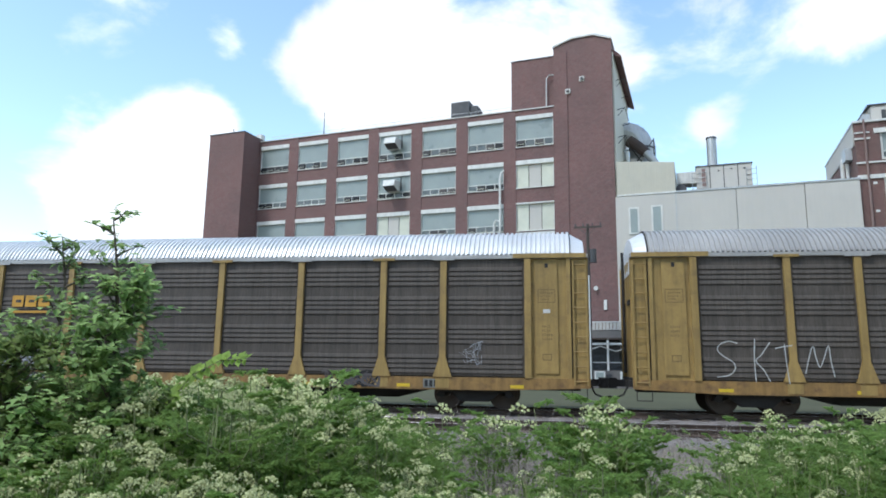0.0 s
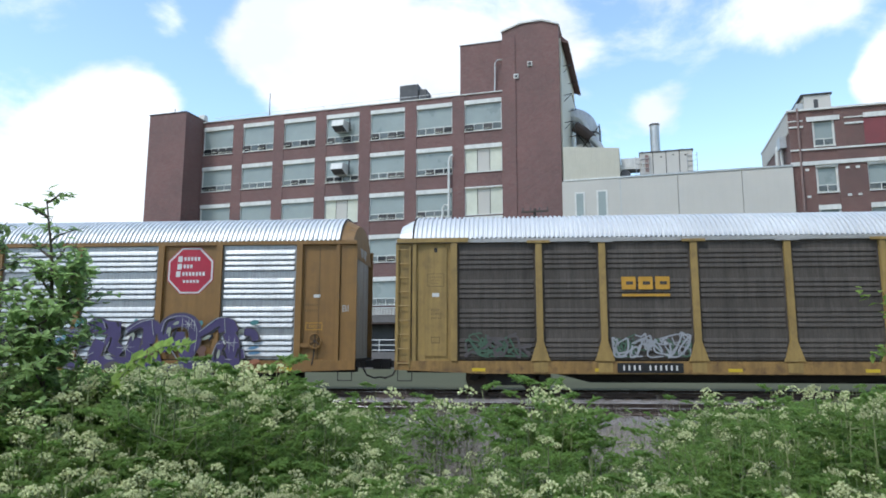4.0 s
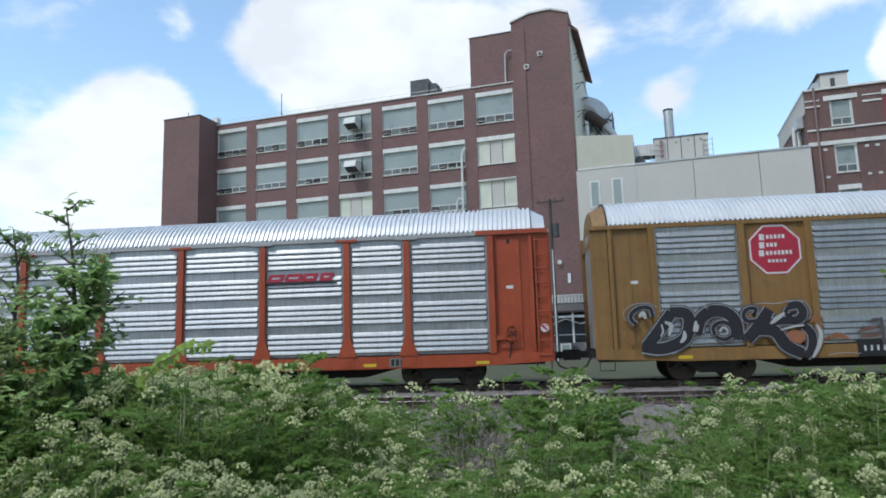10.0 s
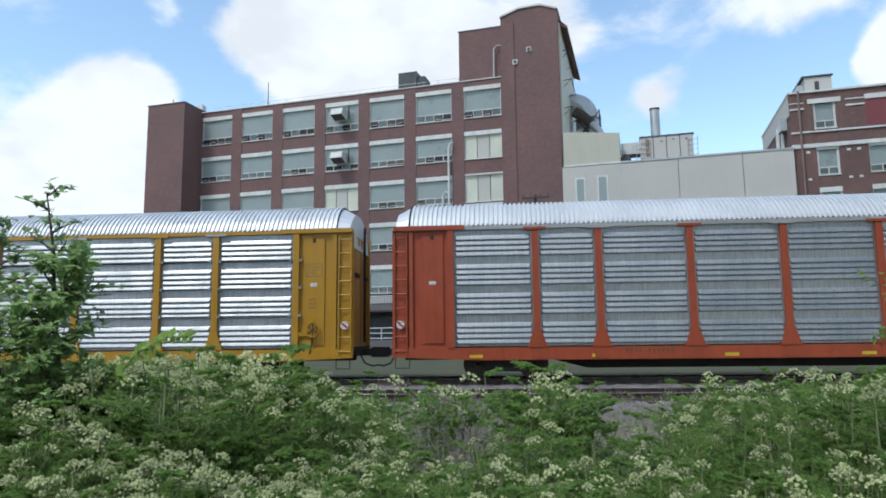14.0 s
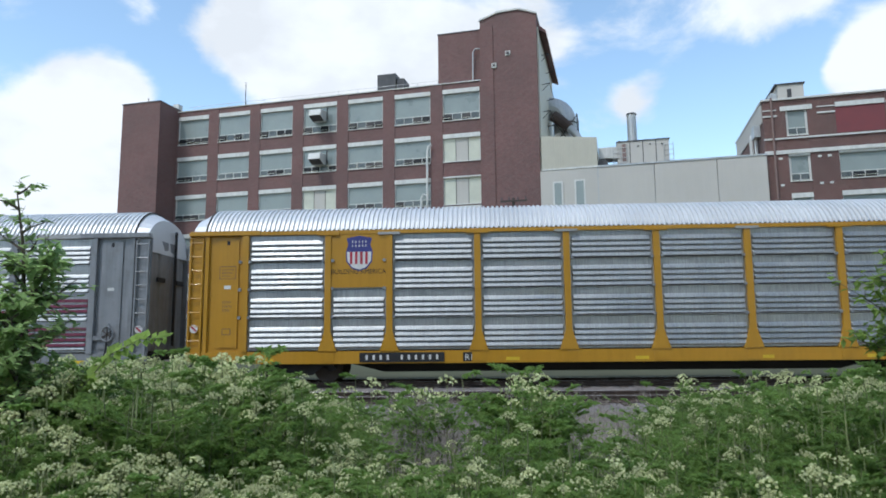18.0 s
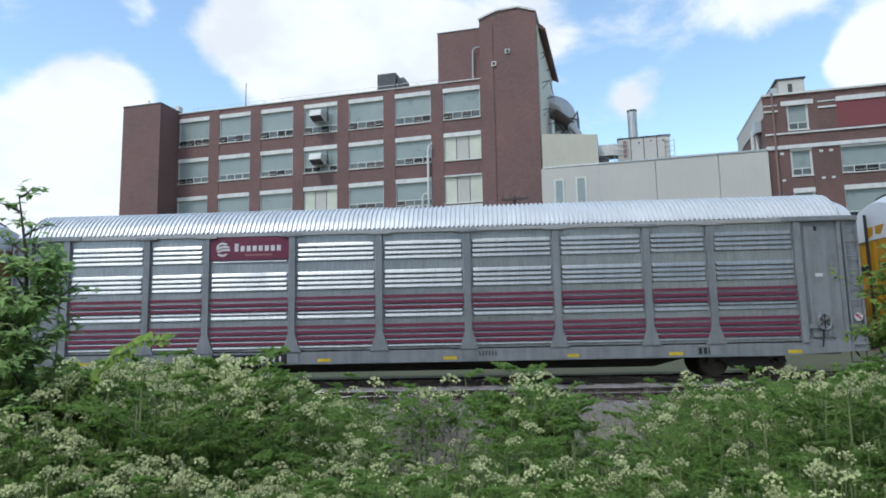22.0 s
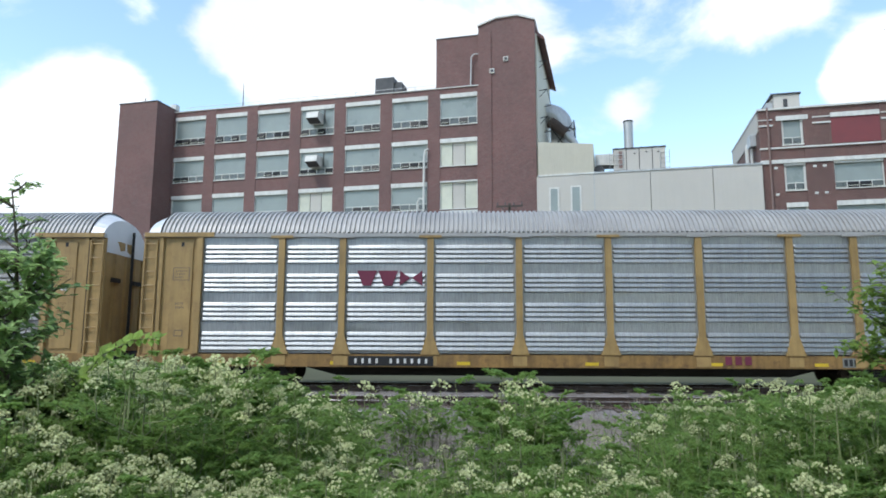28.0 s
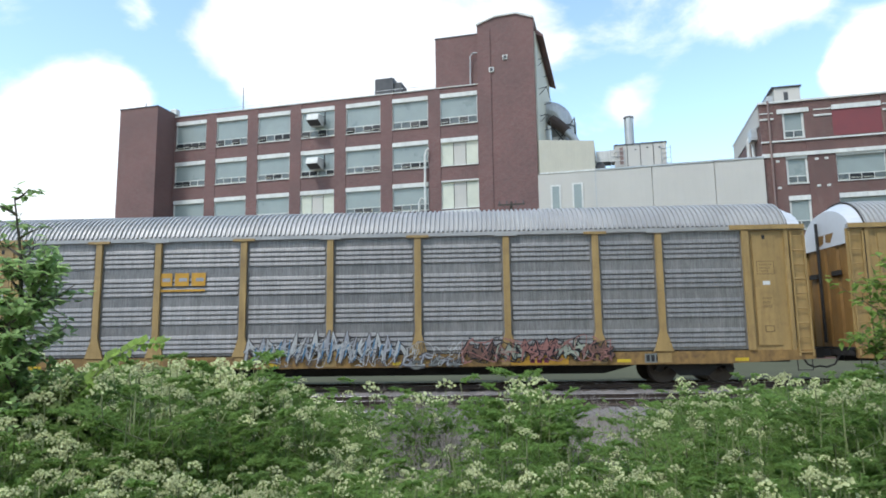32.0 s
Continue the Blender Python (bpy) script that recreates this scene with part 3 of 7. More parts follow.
def annex():
    a = thing("factory_annex", "low white-rendered annex with a cream siding box on top", "building", FACTORY)
    part("wall", box(B(), 4.744, 13.4, -0.3, 0.3, -0.25, 14.55), M["white_wall"], a)
    part("wall", box(B(), 13.44, 17.9, -0.3, 0.3, -0.25, 14.55), M["white_wall"], a)
    part("wall", box(B(), 17.94, 21.36, -0.3, 0.3, -0.25, 14.55), M["white_wall"], a)
    slab("joint_strip", 4.744, 21.3, 0.1, 0.29, -0.25, 14.5, "grey_metal", a)
    slab("joint_strip", 9.17, 9.25, -0.33, -0.303, 3.0, 14.55, "grey_metal", a)
    slab("coping", 9.2, 21.4, -0.36, 0.4, 14.553, 14.68, "grey_metal", a)
    slab("roof", 4.744, 21.2, 0.4, 14.0, 14.2, 14.4, "roof_tar", a)
    # upper box of ribbed siding
    pts = [(4.9, 14.56), (9.22, 14.56), (9.22, 17.0), (4.9, 17.42)]
    s = part("upper_storey", prism(B(), pts, -0.25, 8.0), M["cream_siding"], a, "cream ribbed siding box")
    bm = B()
    for i in range(24):
        x = 4.98 + i * 0.18
        box(bm, x, x + 0.07, -0.29, -0.253, 14.7, 17.36 - (x - 4.9) * 0.097)
    part("siding_rib", bm, M["cream_siding"], s)
    slab("base_trim", 4.88, 9.26, -0.34, -0.255, 14.56, 14.7, "white_trim", s)
    for x0, x1, z1 in ((5.7, 6.5, 13.62), (7.38, 8.22, 13.68)):
        w = slab("window", x0, x1, -0.36, -0.303, 11.5, z1, "white_trim", a, "white framed window")
        slab("pane", x0 + 0.13, x1 - 0.13, -0.375, -0.363, 11.62, z1 - 0.13, "window_panel", w)
    for x0, z0, z1 in ((11.0, 8.0, 10.4), (15.0, 7.6, 10.2), (7.2, 6.6, 9.2), (19.0, 6.0, 9.6)):
        w = slab("window", x0, x0 + 1.6, -0.36, -0.303, z0, z1, "white_trim", a, "white framed window")
        slab("pane", x0 + 0.13, x0 + 1.47, -0.375, -0.363, z0 + 0.12, z1 - 0.12, "window_panel", w)
    for x in (9.8, 14.3, 18.4):
        part("drain_pipe", tube(B(), [(x, -0.42, -0.2), (x, -0.42, 11.0)], 0.09, 7), M["white_trim"], a)
    # great curved duct between tower and annex
    d = thing("exhaust_duct", "large galvanised exhaust duct curving into the tower", "duct", FACTORY)
    pts = [(6.25, 8.6, 14.4), (6.25, 8.6, 21.2)] + [(6.25 - 1.5 * (1 - math.cos(q)), 8.6, 21.2 + 1.5 * math.sin(q)) for q in [math.pi / 2 * k / 6 for k in range(1, 7)]]
    part("duct", tube(B(), pts, 1.05, 18), M["grey_metal"], d, smooth=False)
    bm = B()
    for z in (17.6, 19.3, 21.0):
        tube(bm, [(6.25, 8.6, z), (6.25, 8.6, z + 0.12)], 1.12, 18)
    part("band", bm, M["dark_metal"], d)
    part("branch_duct", tube(B(), [(5.3, 7.2, 21.5), (6.0, 7.1, 20.95), (6.75, 7.0, 20.2)], 0.52, 12, 0.46), M["pipe_dark"], d, "rust-dark branch duct")
    part("branch_duct", tube(B(), [(6.6, 7.0, 20.35), (7.3, 6.9, 19.5), (7.75, 6.9, 18.7), (7.85, 6.9, 17.2)], 0.36, 12, 0.3), M["grey_metal"], d)
    for i in range(3):
        slab("cover_sheet", 5.35 + 0.55 * i, 5.85 + 0.55 * i, 7.38 + 0.05 * i, 7.42 + 0.05 * i, 17.2, 19.9 - 0.3 * i, "white_wall", d)
    bm = B()
    for p0, p1 in (((7.4, 7.4, 17.2), (7.4, 7.4, 21.6)), ((7.4, 9.6, 17.2), (7.4, 9.6, 21.6)), ((7.4, 7.4, 18.0), (5.2, 7.4, 21.2)), ((7.4, 7.4, 21.5), (5.0, 7.4, 18.4)), ((7.4, 7.4, 21.6), (7.4, 9.6, 21.6))):
        tube(bm, [p0, p1], 0.05, 5)
    part("duct_frame", bm, M["dark_metal"], d)
    # air handling unit on the roof
    h = thing("air_handler", "boxy galvanised roof air handler with exhaust stack", "air handler", FACTORY)
    for i in range(4):
        slab("panel", 10.75 + i * 0.99, 11.72 + i * 0.99, 1.0, 4.0, 14.95, 16.75, "white_wall", h)
    slab("base_frame", 10.4, 14.8, 0.9, 4.1, 14.7, 14.947, "dark_metal", h)
    slab("top_rim", 10.7, 14.76, 0.95, 4.05, 16.753, 16.84, "dark_metal", h)
    for x in (11.735, 12.725, 13.715):
        slab("seam", x - 0.03, x + 0.03, 0.985, 0.997, 14.95, 16.75, "dark_metal", h)
    for x in (10.9, 11.6, 12.9, 13.9):
        slab("lifting_lug", x, x + 0.1, 1.2, 1.3, 16.843, 16.95, "dark_metal", h)
    slab("louvre", 11.15, 11.42, 0.97, 0.984, 15.2, 16.6, "pipe_brown", h, "rusty louvre")
    for x, z in ((12.3, 16.3), (13.2, 16.4), (14.1, 16.35)):
        slab("latch", x, x + 0.14, 0.965, 0.996, z, z + 0.09, "dark_metal", h)
    bm = B()
    for z in (15.1, 15.5, 15.9, 16.3):
        tube(bm, [(10.45, 0.95, z), (11.5, 0.95, z)], 0.025, 5), tube(bm, [(14.3, 0.95, z), (15.0, 0.95, z)], 0.025, 5)
    for x in (10.45, 11.0, 11.5, 14.3, 15.0):
        tube(bm, [(x, 0.95, 14.9), (x, 0.95, 16.5)], 0.025, 5)
    tagged(part("guard_rail", bm, M["grey_metal"], h), kind="stuff")
    part("chimney", tube(B(), [(12.0, 2.2, 16.75), (12.0, 2.2, 19.4)], 0.37, 18), M["grey_metal"], h, "ringed steel stack", smooth=False)
    part("chimney_rim", tube(B(), [(12.0, 2.2, 19.3), (12.0, 2.2, 19.42)], 0.4, 18), M["dark_metal"], h)
    slab("link_duct", 9.3, 10.74, 1.2, 2.6, 15.6, 16.5, "white_trim", h)
    part("fan", tube(B(), [(9.6, 0.6, 15.0), (9.6, 1.4, 15.0)], 0.42, 14), M["dark_metal"], h)
    for k in (10.6, 12.7, 14.6):
        slab("foot", k, k + 0.2, 1.2, 3.8, 14.403, 14.7, "dark_metal", h)


def right_building():
    rng = random.Random(3)
    b = thing("brick_building", "red brick building with white stone bands and a boarded window", "building", FACTORY)
    x0, x1, top = 21.38, 52.0, 18.72
    base = -0.25
    # bays: openings as (left, right, bottom, top)
    rows = [(15.95, 17.88), (12.5, 14.42), (9.1, 11.3), (5.6, 7.9), (2.0, 4.4)]
    bays = [(22.9, 24.36), (26.22, 29.42), (31.0, 34.2), (35.9, 39.1), (40.8, 44.0), (45.7, 48.9)]
    edges = [x0] + [e for q in bays for e in q] + [x1]
    for a, c in zip(edges[::2], edges[1::2]):
        slab("pier", a, c, 0.0, 0.6, base, top, "brick_right", b)
    for a, c in bays:
        z = top
        for lo, hi in rows:
            slab("spandrel", a + 0.003, c - 0.003, 0.04, 0.55, hi + 0.35, z, "brick_right", b)
            slab("lintel", a - (0.35 if c - a < 2 and hi > 15 else -0.003), c + (0.35 if c - a < 2 and hi > 15 else -0.003), -0.06 if hi > 15 else 0.01, 0.04 if hi > 15 else 0.5, hi, hi + 0.347, "white_trim", b)
            z = lo
            if a == bays[1][0] and hi > 15:
                slab("boarded_opening", a + 0.004, c - 0.004, 0.02, 0.3, lo, hi, "red_panel", b, "dull red boarded-up opening")
            else:
                window(b, a + 0.004, c - 0.004, lo, hi, "vents" if c - a > 2 else "double", 0.03, rng, head=0)
        slab("spandrel", a + 0.003, c - 0.003, 0.04, 0.55, base, z, "brick_right", b)
    # backing sheet whose dark colour stands in for unlit rooms
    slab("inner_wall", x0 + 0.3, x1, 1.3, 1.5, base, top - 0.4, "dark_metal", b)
    slab("side_wall", x0, x0 + 0.5, 0.604, 11.0, base, top, "brick_right", b)
    slab("rear_wall", x0, x1, 11.0, 11.4, base, top, "brick_right", b)
    slab("roof", x0 + 0.5, x1, 0.6, 11.0, top - 0.5, top - 0.3, "roof_tar", b)
    slab("coping", x0 - 0.1, x1, -0.12, 0.65, top + 0.003, top + 0.14, "white_trim", b, "white stone coping")
    slab("coping", x0 - 0.1, x0 + 0.6, 0.654, 11.4, top + 0.003, top + 0.14, "white_trim", b)
    slab("parapet_band", x0 - 0.06, x0 - 0.003, 0.3, 11.2, top - 1.5, top, "white_wall", b, "white painted parapet")
    slab("string_course", x0 - 0.06, x1, -0.1, -0.003, 14.6, 14.88, "white_trim", b, "white stone string course")
    slab("sill_course", x0 - 0.05, x1, -0.08, -0.003, 15.72, 15.84, "white_trim", b)
    for a, c in [(x0 - 0.04, 22.3), (25.0, 26.2), (29.5, 30.95), (34.25, 35.85), (39.15, 40.75)]:
        slab("string_course", a, c, -0.07, -0.003, 17.48, 17.6, "white_trim", b)
        slab("string_course", a, c, -0.05, -0.003, 17.95, 18.03, "white_trim", b)
    for x in (22.35, 24.95, 25.6, 30.2):
        for z in (12.2, 14.2):
            slab("block", x - 0.12, x + 0.12, -0.05, -0.003, z, z + 0.16, "white_trim", b)
    part("drain_pipe", tube(B(), [(21.95, -0.18, 0), (21.95, -0.18, 18.9)], 0.075, 8), M["pipe_brown"], b, "rust-brown drain pipe")
    bm = B()
    tube(bm, [(21.15, 2.0, 12), (21.15, 2.0, 17.2)], 0.12, 8), tube(bm, [(21.1, 3.4, 12), (21.1, 3.4, 16.9), (21.3, 3.4, 17.3)], 0.16, 8)
    tube(bm, [(21.1, 5.5, 14.6), (21.1, 8.5, 15.6)], 0.1, 8)
    part("side_pipe", bm, M["white_trim"], b)
    slab("pipe_box", 20.9, 21.37, 1.2, 2.3, 16.4, 17.3, "grey_metal", b)
    p = part("roof_cabin", prism(B(), [(22.7, 18.4), (24.5, 18.4), (24.5, 20.15), (22.7, 20.2)], 0.9, 4.0), M["white_wall"], b, "small white roof cabin")
    slab("roof_cabin_lid", 22.5, 24.6, 0.8, 4.2, 20.2, 20.3, "dark_metal", p)
    slab("opening", 23.35, 23.65, 0.88, 0.897, 19.2, 19.85, "dark_metal", p)
    slab("cabin_lean_to", 22.25, 22.697, 1.2, 3.8, 18.4, 19.75, "grey_metal", p)


factory()
annex()
right_building()


def utility_pole():
    p = thing("utility_pole", "weathered wooden utility pole with crossarm and transformer", "utility pole", pose(3.0, 48.6, -0.3, 0, 0, -10))
    part("pole", tube(B(), [(0, 0, 0), (0, 0, 11.85)], 0.15, 10, 0.1), M["pole_wood"], p)
    part("crossarm", box(B(), -0.95, 1.0, -0.2, -0.1, 11.55, 11.67), M["pole_wood"], p)
    for x in (-0.85, -0.3, 0.35, 0.92):
        part("insulator", tube(B(), [(x, -0.15, 11.67), (x, -0.15, 11.9)], 0.05, 6, 0.035), M["dark_metal"], p)
    for x in (-0.6, 0.6):
        part("brace", tube(B(), [(x, -0.15, 11.56), (0, -0.13, 11.0)], 0.02, 5), M["dark_metal"], p)
    part("transformer", tube(B(), [(0.36, -0.2, 9.0), (0.36, -0.2, 9.95)], 0.24, 12), M["dark_metal"], p, "dark cylindrical transformer")
    part("cutout", tube(B(), [(-0.2, -0.2, 9.6), (-0.26, -0.3, 9.1)], 0.04, 6), M["dark_metal"], p)
    # thin white tube up the lower 8 m of the pole
    part("conduit", tube(B(), [(0.03, -0.19, 0.1), (0.03, -0.17, 8.1)], 0.05, 6), M["white_trim"], p, "thin pale line up the lower pole")


utility_pole()

# ---- train of car-carrier wagons ----
HALF, SIDE = 13.65, 1.5
POSTS = [-11.76, -9.06, -7.075, -4.245, -1.415, 1.415, 4.245, 7.075, 9.06, 11.76]
Z_SILL, Z_PANEL, Z_EAVE, Z_TOP = 0.61, 1.0, 4.86, 5.79


def roof_z(y):
    q = min(abs(y) / SIDE, 1.0)
    return Z_EAVE + (Z_TOP - Z_EAVE) * (1 - q ** 2.3) ** 0.75


def roof_mesh(material, half):
    """Arched roof of sheets with ribs across."""
    bm = B()
    ys = [-SIDE * math.cos(math.pi * k / 14) for k in range(15)]
    xs, n = [], int(2 * half / 0.152)
    for i in range(n):
        a = -half + i * 2 * half / n
        xs += [(a, 0), (a + 0.065, 0), (a + 0.08, 0.058), (a + 0.135, 0.058)]
    xs.append((half, 0))
    g = [[bm.verts.new((x, y * (1 + h * 0.4), roof_z(y) + h)) for y in ys] for x, h in xs]
    for a, c in zip(g, g[1:]):
        for j in range(len(ys) - 1):
            bm.faces.new((a[j], c[j], c[j + 1], a[j + 1]))
    return mesh("roof", bm, material)


def panel_mesh(material, w, z0=Z_PANEL + 0.04, z1=Z_EAVE - 0.1, groups=4, ribs=4, fill=0.66, depth=0.043):
    """Side sheet with groups of pressed horizontal ribs."""
    bm = B()
    prof = [(0.0, z0)]
    pitch = (z1 - z0) / groups
    for g in range(groups):
        a = z0 + g * pitch + 0.06
        step = pitch * fill / ribs
        for k in range(ribs):
            c = a + k * step
            prof += [(0.0, c), (depth * 0.97, c + step * 0.14), (depth, c + step * 0.28), (depth * 0.56, c + step * 0.62), (0.0, c + step * 0.98)]
    prof.append((0.0, z1))
    h = w / 2
    rows = [[bm.verts.new((x, -d * k, z)) for x, k in ((-h, 0), (-h + 0.05, 0), (-h + 0.09, 1), (h - 0.09, 1), (h - 0.05, 0), (h, 0))] for d, z in prof]
    for a, c in zip(rows, rows[1:]):
        for j in range(5):
            bm.faces.new((a[j], a[j + 1], c[j + 1], c[j]))
    r = [bm.verts.new((x, 0.03, z)) for x in (-h, h) for z in (z0, z1)]
    bm.faces.new((r[0], r[1], r[3], r[2]))
    return mesh("side_panel", bm, material)


def ladder(parent, x0, x1, y, z0, z1, material, n=9):
    bm = B()
    for x in (x0, x1):
        box(bm, x - 0.025, x + 0.025, y, y + 0.05, z0, z1)
    for i in range(n):
        z = z0 + 0.12 + (z1 - z0 - 0.24) * i / (n - 1)
        tube(bm, [(x0, y, z), (x1, y, z)], 0.017, 5)
    return part("ladder", bm, material, parent)


WHEELS = []


def truck(parent, x):
    """Two wheelsets in cast side frames."""
    t = part("truck", box(B(), -0.3, 0.3, -1.1, 1.1, 0.36, 0.62), M["under_black"], parent, "dark cast-steel truck", at=pose(x, 0, 0))
    for y in (-1.08, 1.08):
        pts = [(-1.25, 0.42), (-1.1, 0.62), (-0.5, 0.72), (0.5, 0.72), (1.1, 0.62), (1.25, 0.42), (1.05, 0.36), (0.75, 0.5), (0.45, 0.24), (-0.45, 0.24), (-0.75, 0.5), (-1.05, 0.36)]
        part("side_frame", prism(B(), pts, y - 0.07, y + 0.07), M["under_black"], t)
    for dx in (-0.89, 0.89):
        bm = B()
        tube(bm, [(0, -1.15, 0), (0, 1.15, 0)], 0.08, 8)
        for s in (-1, 1):
            tube(bm, [(0, s * 0.69, 0), (0, s * 0.72, 0)], 0.485, 20)
            tube(bm, [(0, s * 0.72, 0), (0, s * 0.82, 0)], 0.457, 20)
            for k in range(3):
                q = 2 * math.pi * k / 3
                tube(bm, [(0.2 * math.cos(q), s * 0.82, 0.2 * math.sin(q)), (0.2 * math.cos(q), s * 0.835, 0.2 * math.sin(q))], 0.05, 6)
        w = part("wheelset", bm, M["wheel_steel"], t, at=pose(dx, 0, 0.459))
        WHEELS.append((w, dx))
    return t


def autorack(spec):
    name, label = "autorack_car", spec["label"]
    c = thing(name, label, "rail car", group="train of car carriers")
    paint, sheet, roofm = M[spec["paint"]], M[spec["sheet"]], M[spec["roof"]]
    endm = M[spec.get("end", spec["paint"])]
    flare = spec.get("flare", True)
    # frame
    for y in (-1, 1):
        bm = prism(B(), [(-HALF, 0.72), (-10.9, Z_SILL), (10.9, Z_SILL), (HALF, 0.72), (HALF, Z_PANEL), (-HALF, Z_PANEL)], min(y * 1.5, y * 1.4), max(y * 1.5, y * 1.4))
        part("side_sill", bm, M[spec.get("sill", spec["paint"])], c)
        bm = box(B(), -HALF, HALF, min(y * 1.52, y * 1.43), max(y * 1.52, y * 1.43), Z_EAVE - 0.1, Z_EAVE + 0.02)
        part("top_rail", bm, paint if spec.get("rail", False) else M["roof_grey"], c)
    part("deck", box(B(), -HALF, HALF, -1.39, 1.39, 1.0, 1.06), M["under_black"], c)
    bm = prism(B(), [(-13.4, 0.6), (-8.6, 0.6), (-7.4, 0.3), (7.4, 0.3), (8.6, 0.6), (13.4, 0.6), (13.4, 0.99), (-13.4, 0.99)], -0.3, 0.3)
    part("centre_sill", bm, M["under_black"], c)
    for x in (-8.7, -6, -3, 0, 3, 6, 8.7):
        part("crossbearer", box(B(), x - 0.15, x + 0.15, -1.35, 1.35, 0.66, 0.995), M["under_black"], c)
    roof = part("roof", roof_mesh(roofm, HALF - 0.55), None, c, spec.get("roof_label", "ribbed arched roof"))
    # sheets and posts
    kw = spec.get("ribs", {})
    narrow, wide, endw = panel_mesh(sheet, 1.985 - 0.2, **kw), panel_mesh(sheet, 2.83 - 0.2, **kw), panel_mesh(sheet, 2.7 - 0.2, **kw)
    for s in (-1, 1):
        turn = 0 if s < 0 else 180
        for i in range(9):
            me = endw if i in (0, 8) else narrow if i in (1, 7) else wide
            x = (POSTS[i] + POSTS[i + 1]) / 2
            if s < 0 and i in spec.get("plates", ()):
                p = part("logo_panel", box(B(), -0.9, 0.9, 0.0, 0.03, Z_PANEL + 0.04, Z_EAVE - 0.1), paint, c, at=pose(x, -SIDE + 0.06, 0))
                continue
            part("side_panel", me, None, c, at=pose(x, s * (SIDE - 0.06), 0, 0, 0, turn))
        for i, x in enumerate(POSTS):
            w, g = 0.1, (0.3 if flare and 0 < i < 9 else 0.1)
            pts = [(-g, Z_PANEL + 0.003), (g, Z_PANEL + 0.003), (w, Z_PANEL + 0.62), (w, Z_EAVE - 0.103), (-w, Z_EAVE - 0.103), (-w, Z_PANEL + 0.62)]
            part("side_post", prism(B(), pts, -0.09, 0.03), paint, c, at=pose(x, s * (SIDE - 0.05), 0, 0, 0, turn))
            if flare and s < 0 and 0 < i < 9:
                part("post_cap", box(B(), x - 0.36, x + 0.36, -1.57, -1.52, Z_EAVE - 0.14, Z_EAVE - 0.06), paint if i % 2 else M["roof_grey"], c)
    # ends
    for e in (-1, 1):
        for s in (-1, 1):
            a, d = sorted((e * 11.86, e * 12.98))
            part("door_pocket", box(B(), a, d, min(s * 1.42, s * 1.36), max(s * 1.42, s * 1.36), Z_PANEL, Z_EAVE - 0.1), paint, c)
            a, d = sorted((e * 12.0, e * 12.7))
            bm = B()
            box(bm, a, d, min(s * 1.46, s * 1.425), max(s * 1.46, s * 1.425), Z_PANEL + 0.15, Z_EAVE - 0.25)
            if not spec.get("plain"):
                part("pocket_plate", bm, paint, c)
            a, d = sorted((e * 12.98, e * 13.1))
            part("corner_post", box(B(), a, d, min(s * 1.5, s * 1.32), max(s * 1.5, s * 1.32), Z_PANEL, Z_EAVE - 0.1), paint, c)
            a, d = sorted((e * 13.12, e * HALF))
            part("corner_sheet", box(B(), a, d, min(s * 1.44, s * 1.38), max(s * 1.44, s * 1.38), Z_PANEL - 0.25, Z_EAVE - 0.1), paint, c)
            if s < 0 and not spec.get("plain"):
                ladder(c, min(e * 13.18, e * 13.58), max(e * 13.18, e * 13.58), -1.53, Z_PANEL - 0.2, Z_EAVE - 0.2, paint)
                if flare:
                    a, d = sorted((e * 11.3, e * 13.6))
                    part("end_header", box(B(), a, d, -1.56, -1.44, Z_EAVE - 0.09, Z_EAVE + 0.05), paint, c)
        # folding end doors with upright ridges
        bm = B()
        xs = []
        for k in range(4):
            y = -1.38 + k * 0.69
            xs += [(y, 0.0), (y + 0.06, 0.04), (y + 0.3, 0.05), (y + 0.6, 0.04), (y + 0.66, 0.0), (y + 0.67, -0.02)]
        xs.append((1.38, 0.0))
        lo = [bm.verts.new((e * (HALF - 0.1 + h - 0.1 * abs(y / 1.4) ** 2), y, 1.0)) for y, h in xs]
        hi = [bm.verts.new((e * (HALF - 0.1 + h - 0.1 * abs(y / 1.4) ** 2), y, Z_EAVE - 0.1)) for y, h in xs]
        for k in range(len(xs) - 1):
            bm.faces.new((lo[k], lo[k + 1], hi[k + 1], hi[k]))
        part("end_door", bm, endm, c)
        # arched head over the doors
        bm = B()
        ys = [-SIDE * math.cos(math.pi * k / 14) for k in range(15)]
        for x0, x1 in ((HALF - 0.55, HALF - 0.12),):
            o = [[bm.verts.new((e * (x + 0.07 if x == x1 else x), y * 0.96, Z_EAVE - 0.55)) for y in ys] for x in (x0, x1)]
            u = [[bm.verts.new((e * x, y * k, Z_EAVE + (roof_z(y) - Z_EAVE) * q - 0.01)) for y in ys] for x, k, q in ((x0, 1.0, 1.0), (x1, 0.97, 0.74))]
            for j in range(14):
                bm.faces.new((u[0][j], u[0][j + 1], u[1][j + 1], u[1][j]))
                bm.faces.new((o[1][j], o[1][j + 1], u[1][j + 1], u[1][j]))
        part("end_hood", bm, M[spec.get("hood", "roof_white")], c)
        bm = B()
        tube(bm, [(e * (HALF - 0.56), y, roof_z(y) + 0.03) for y in ys], 0.028, 5)
        part("roof_edge", bm, M["under_black"], c)
        # coupler, hose, step
        bm = box(B(), *sorted((e * 13.3, e * 14.1)), -0.09, 0.09, 0.76, 0.98)
        box(bm, *sorted((e * 14.0, e * 14.28)), -0.16, 0.16, 0.7, 1.04)
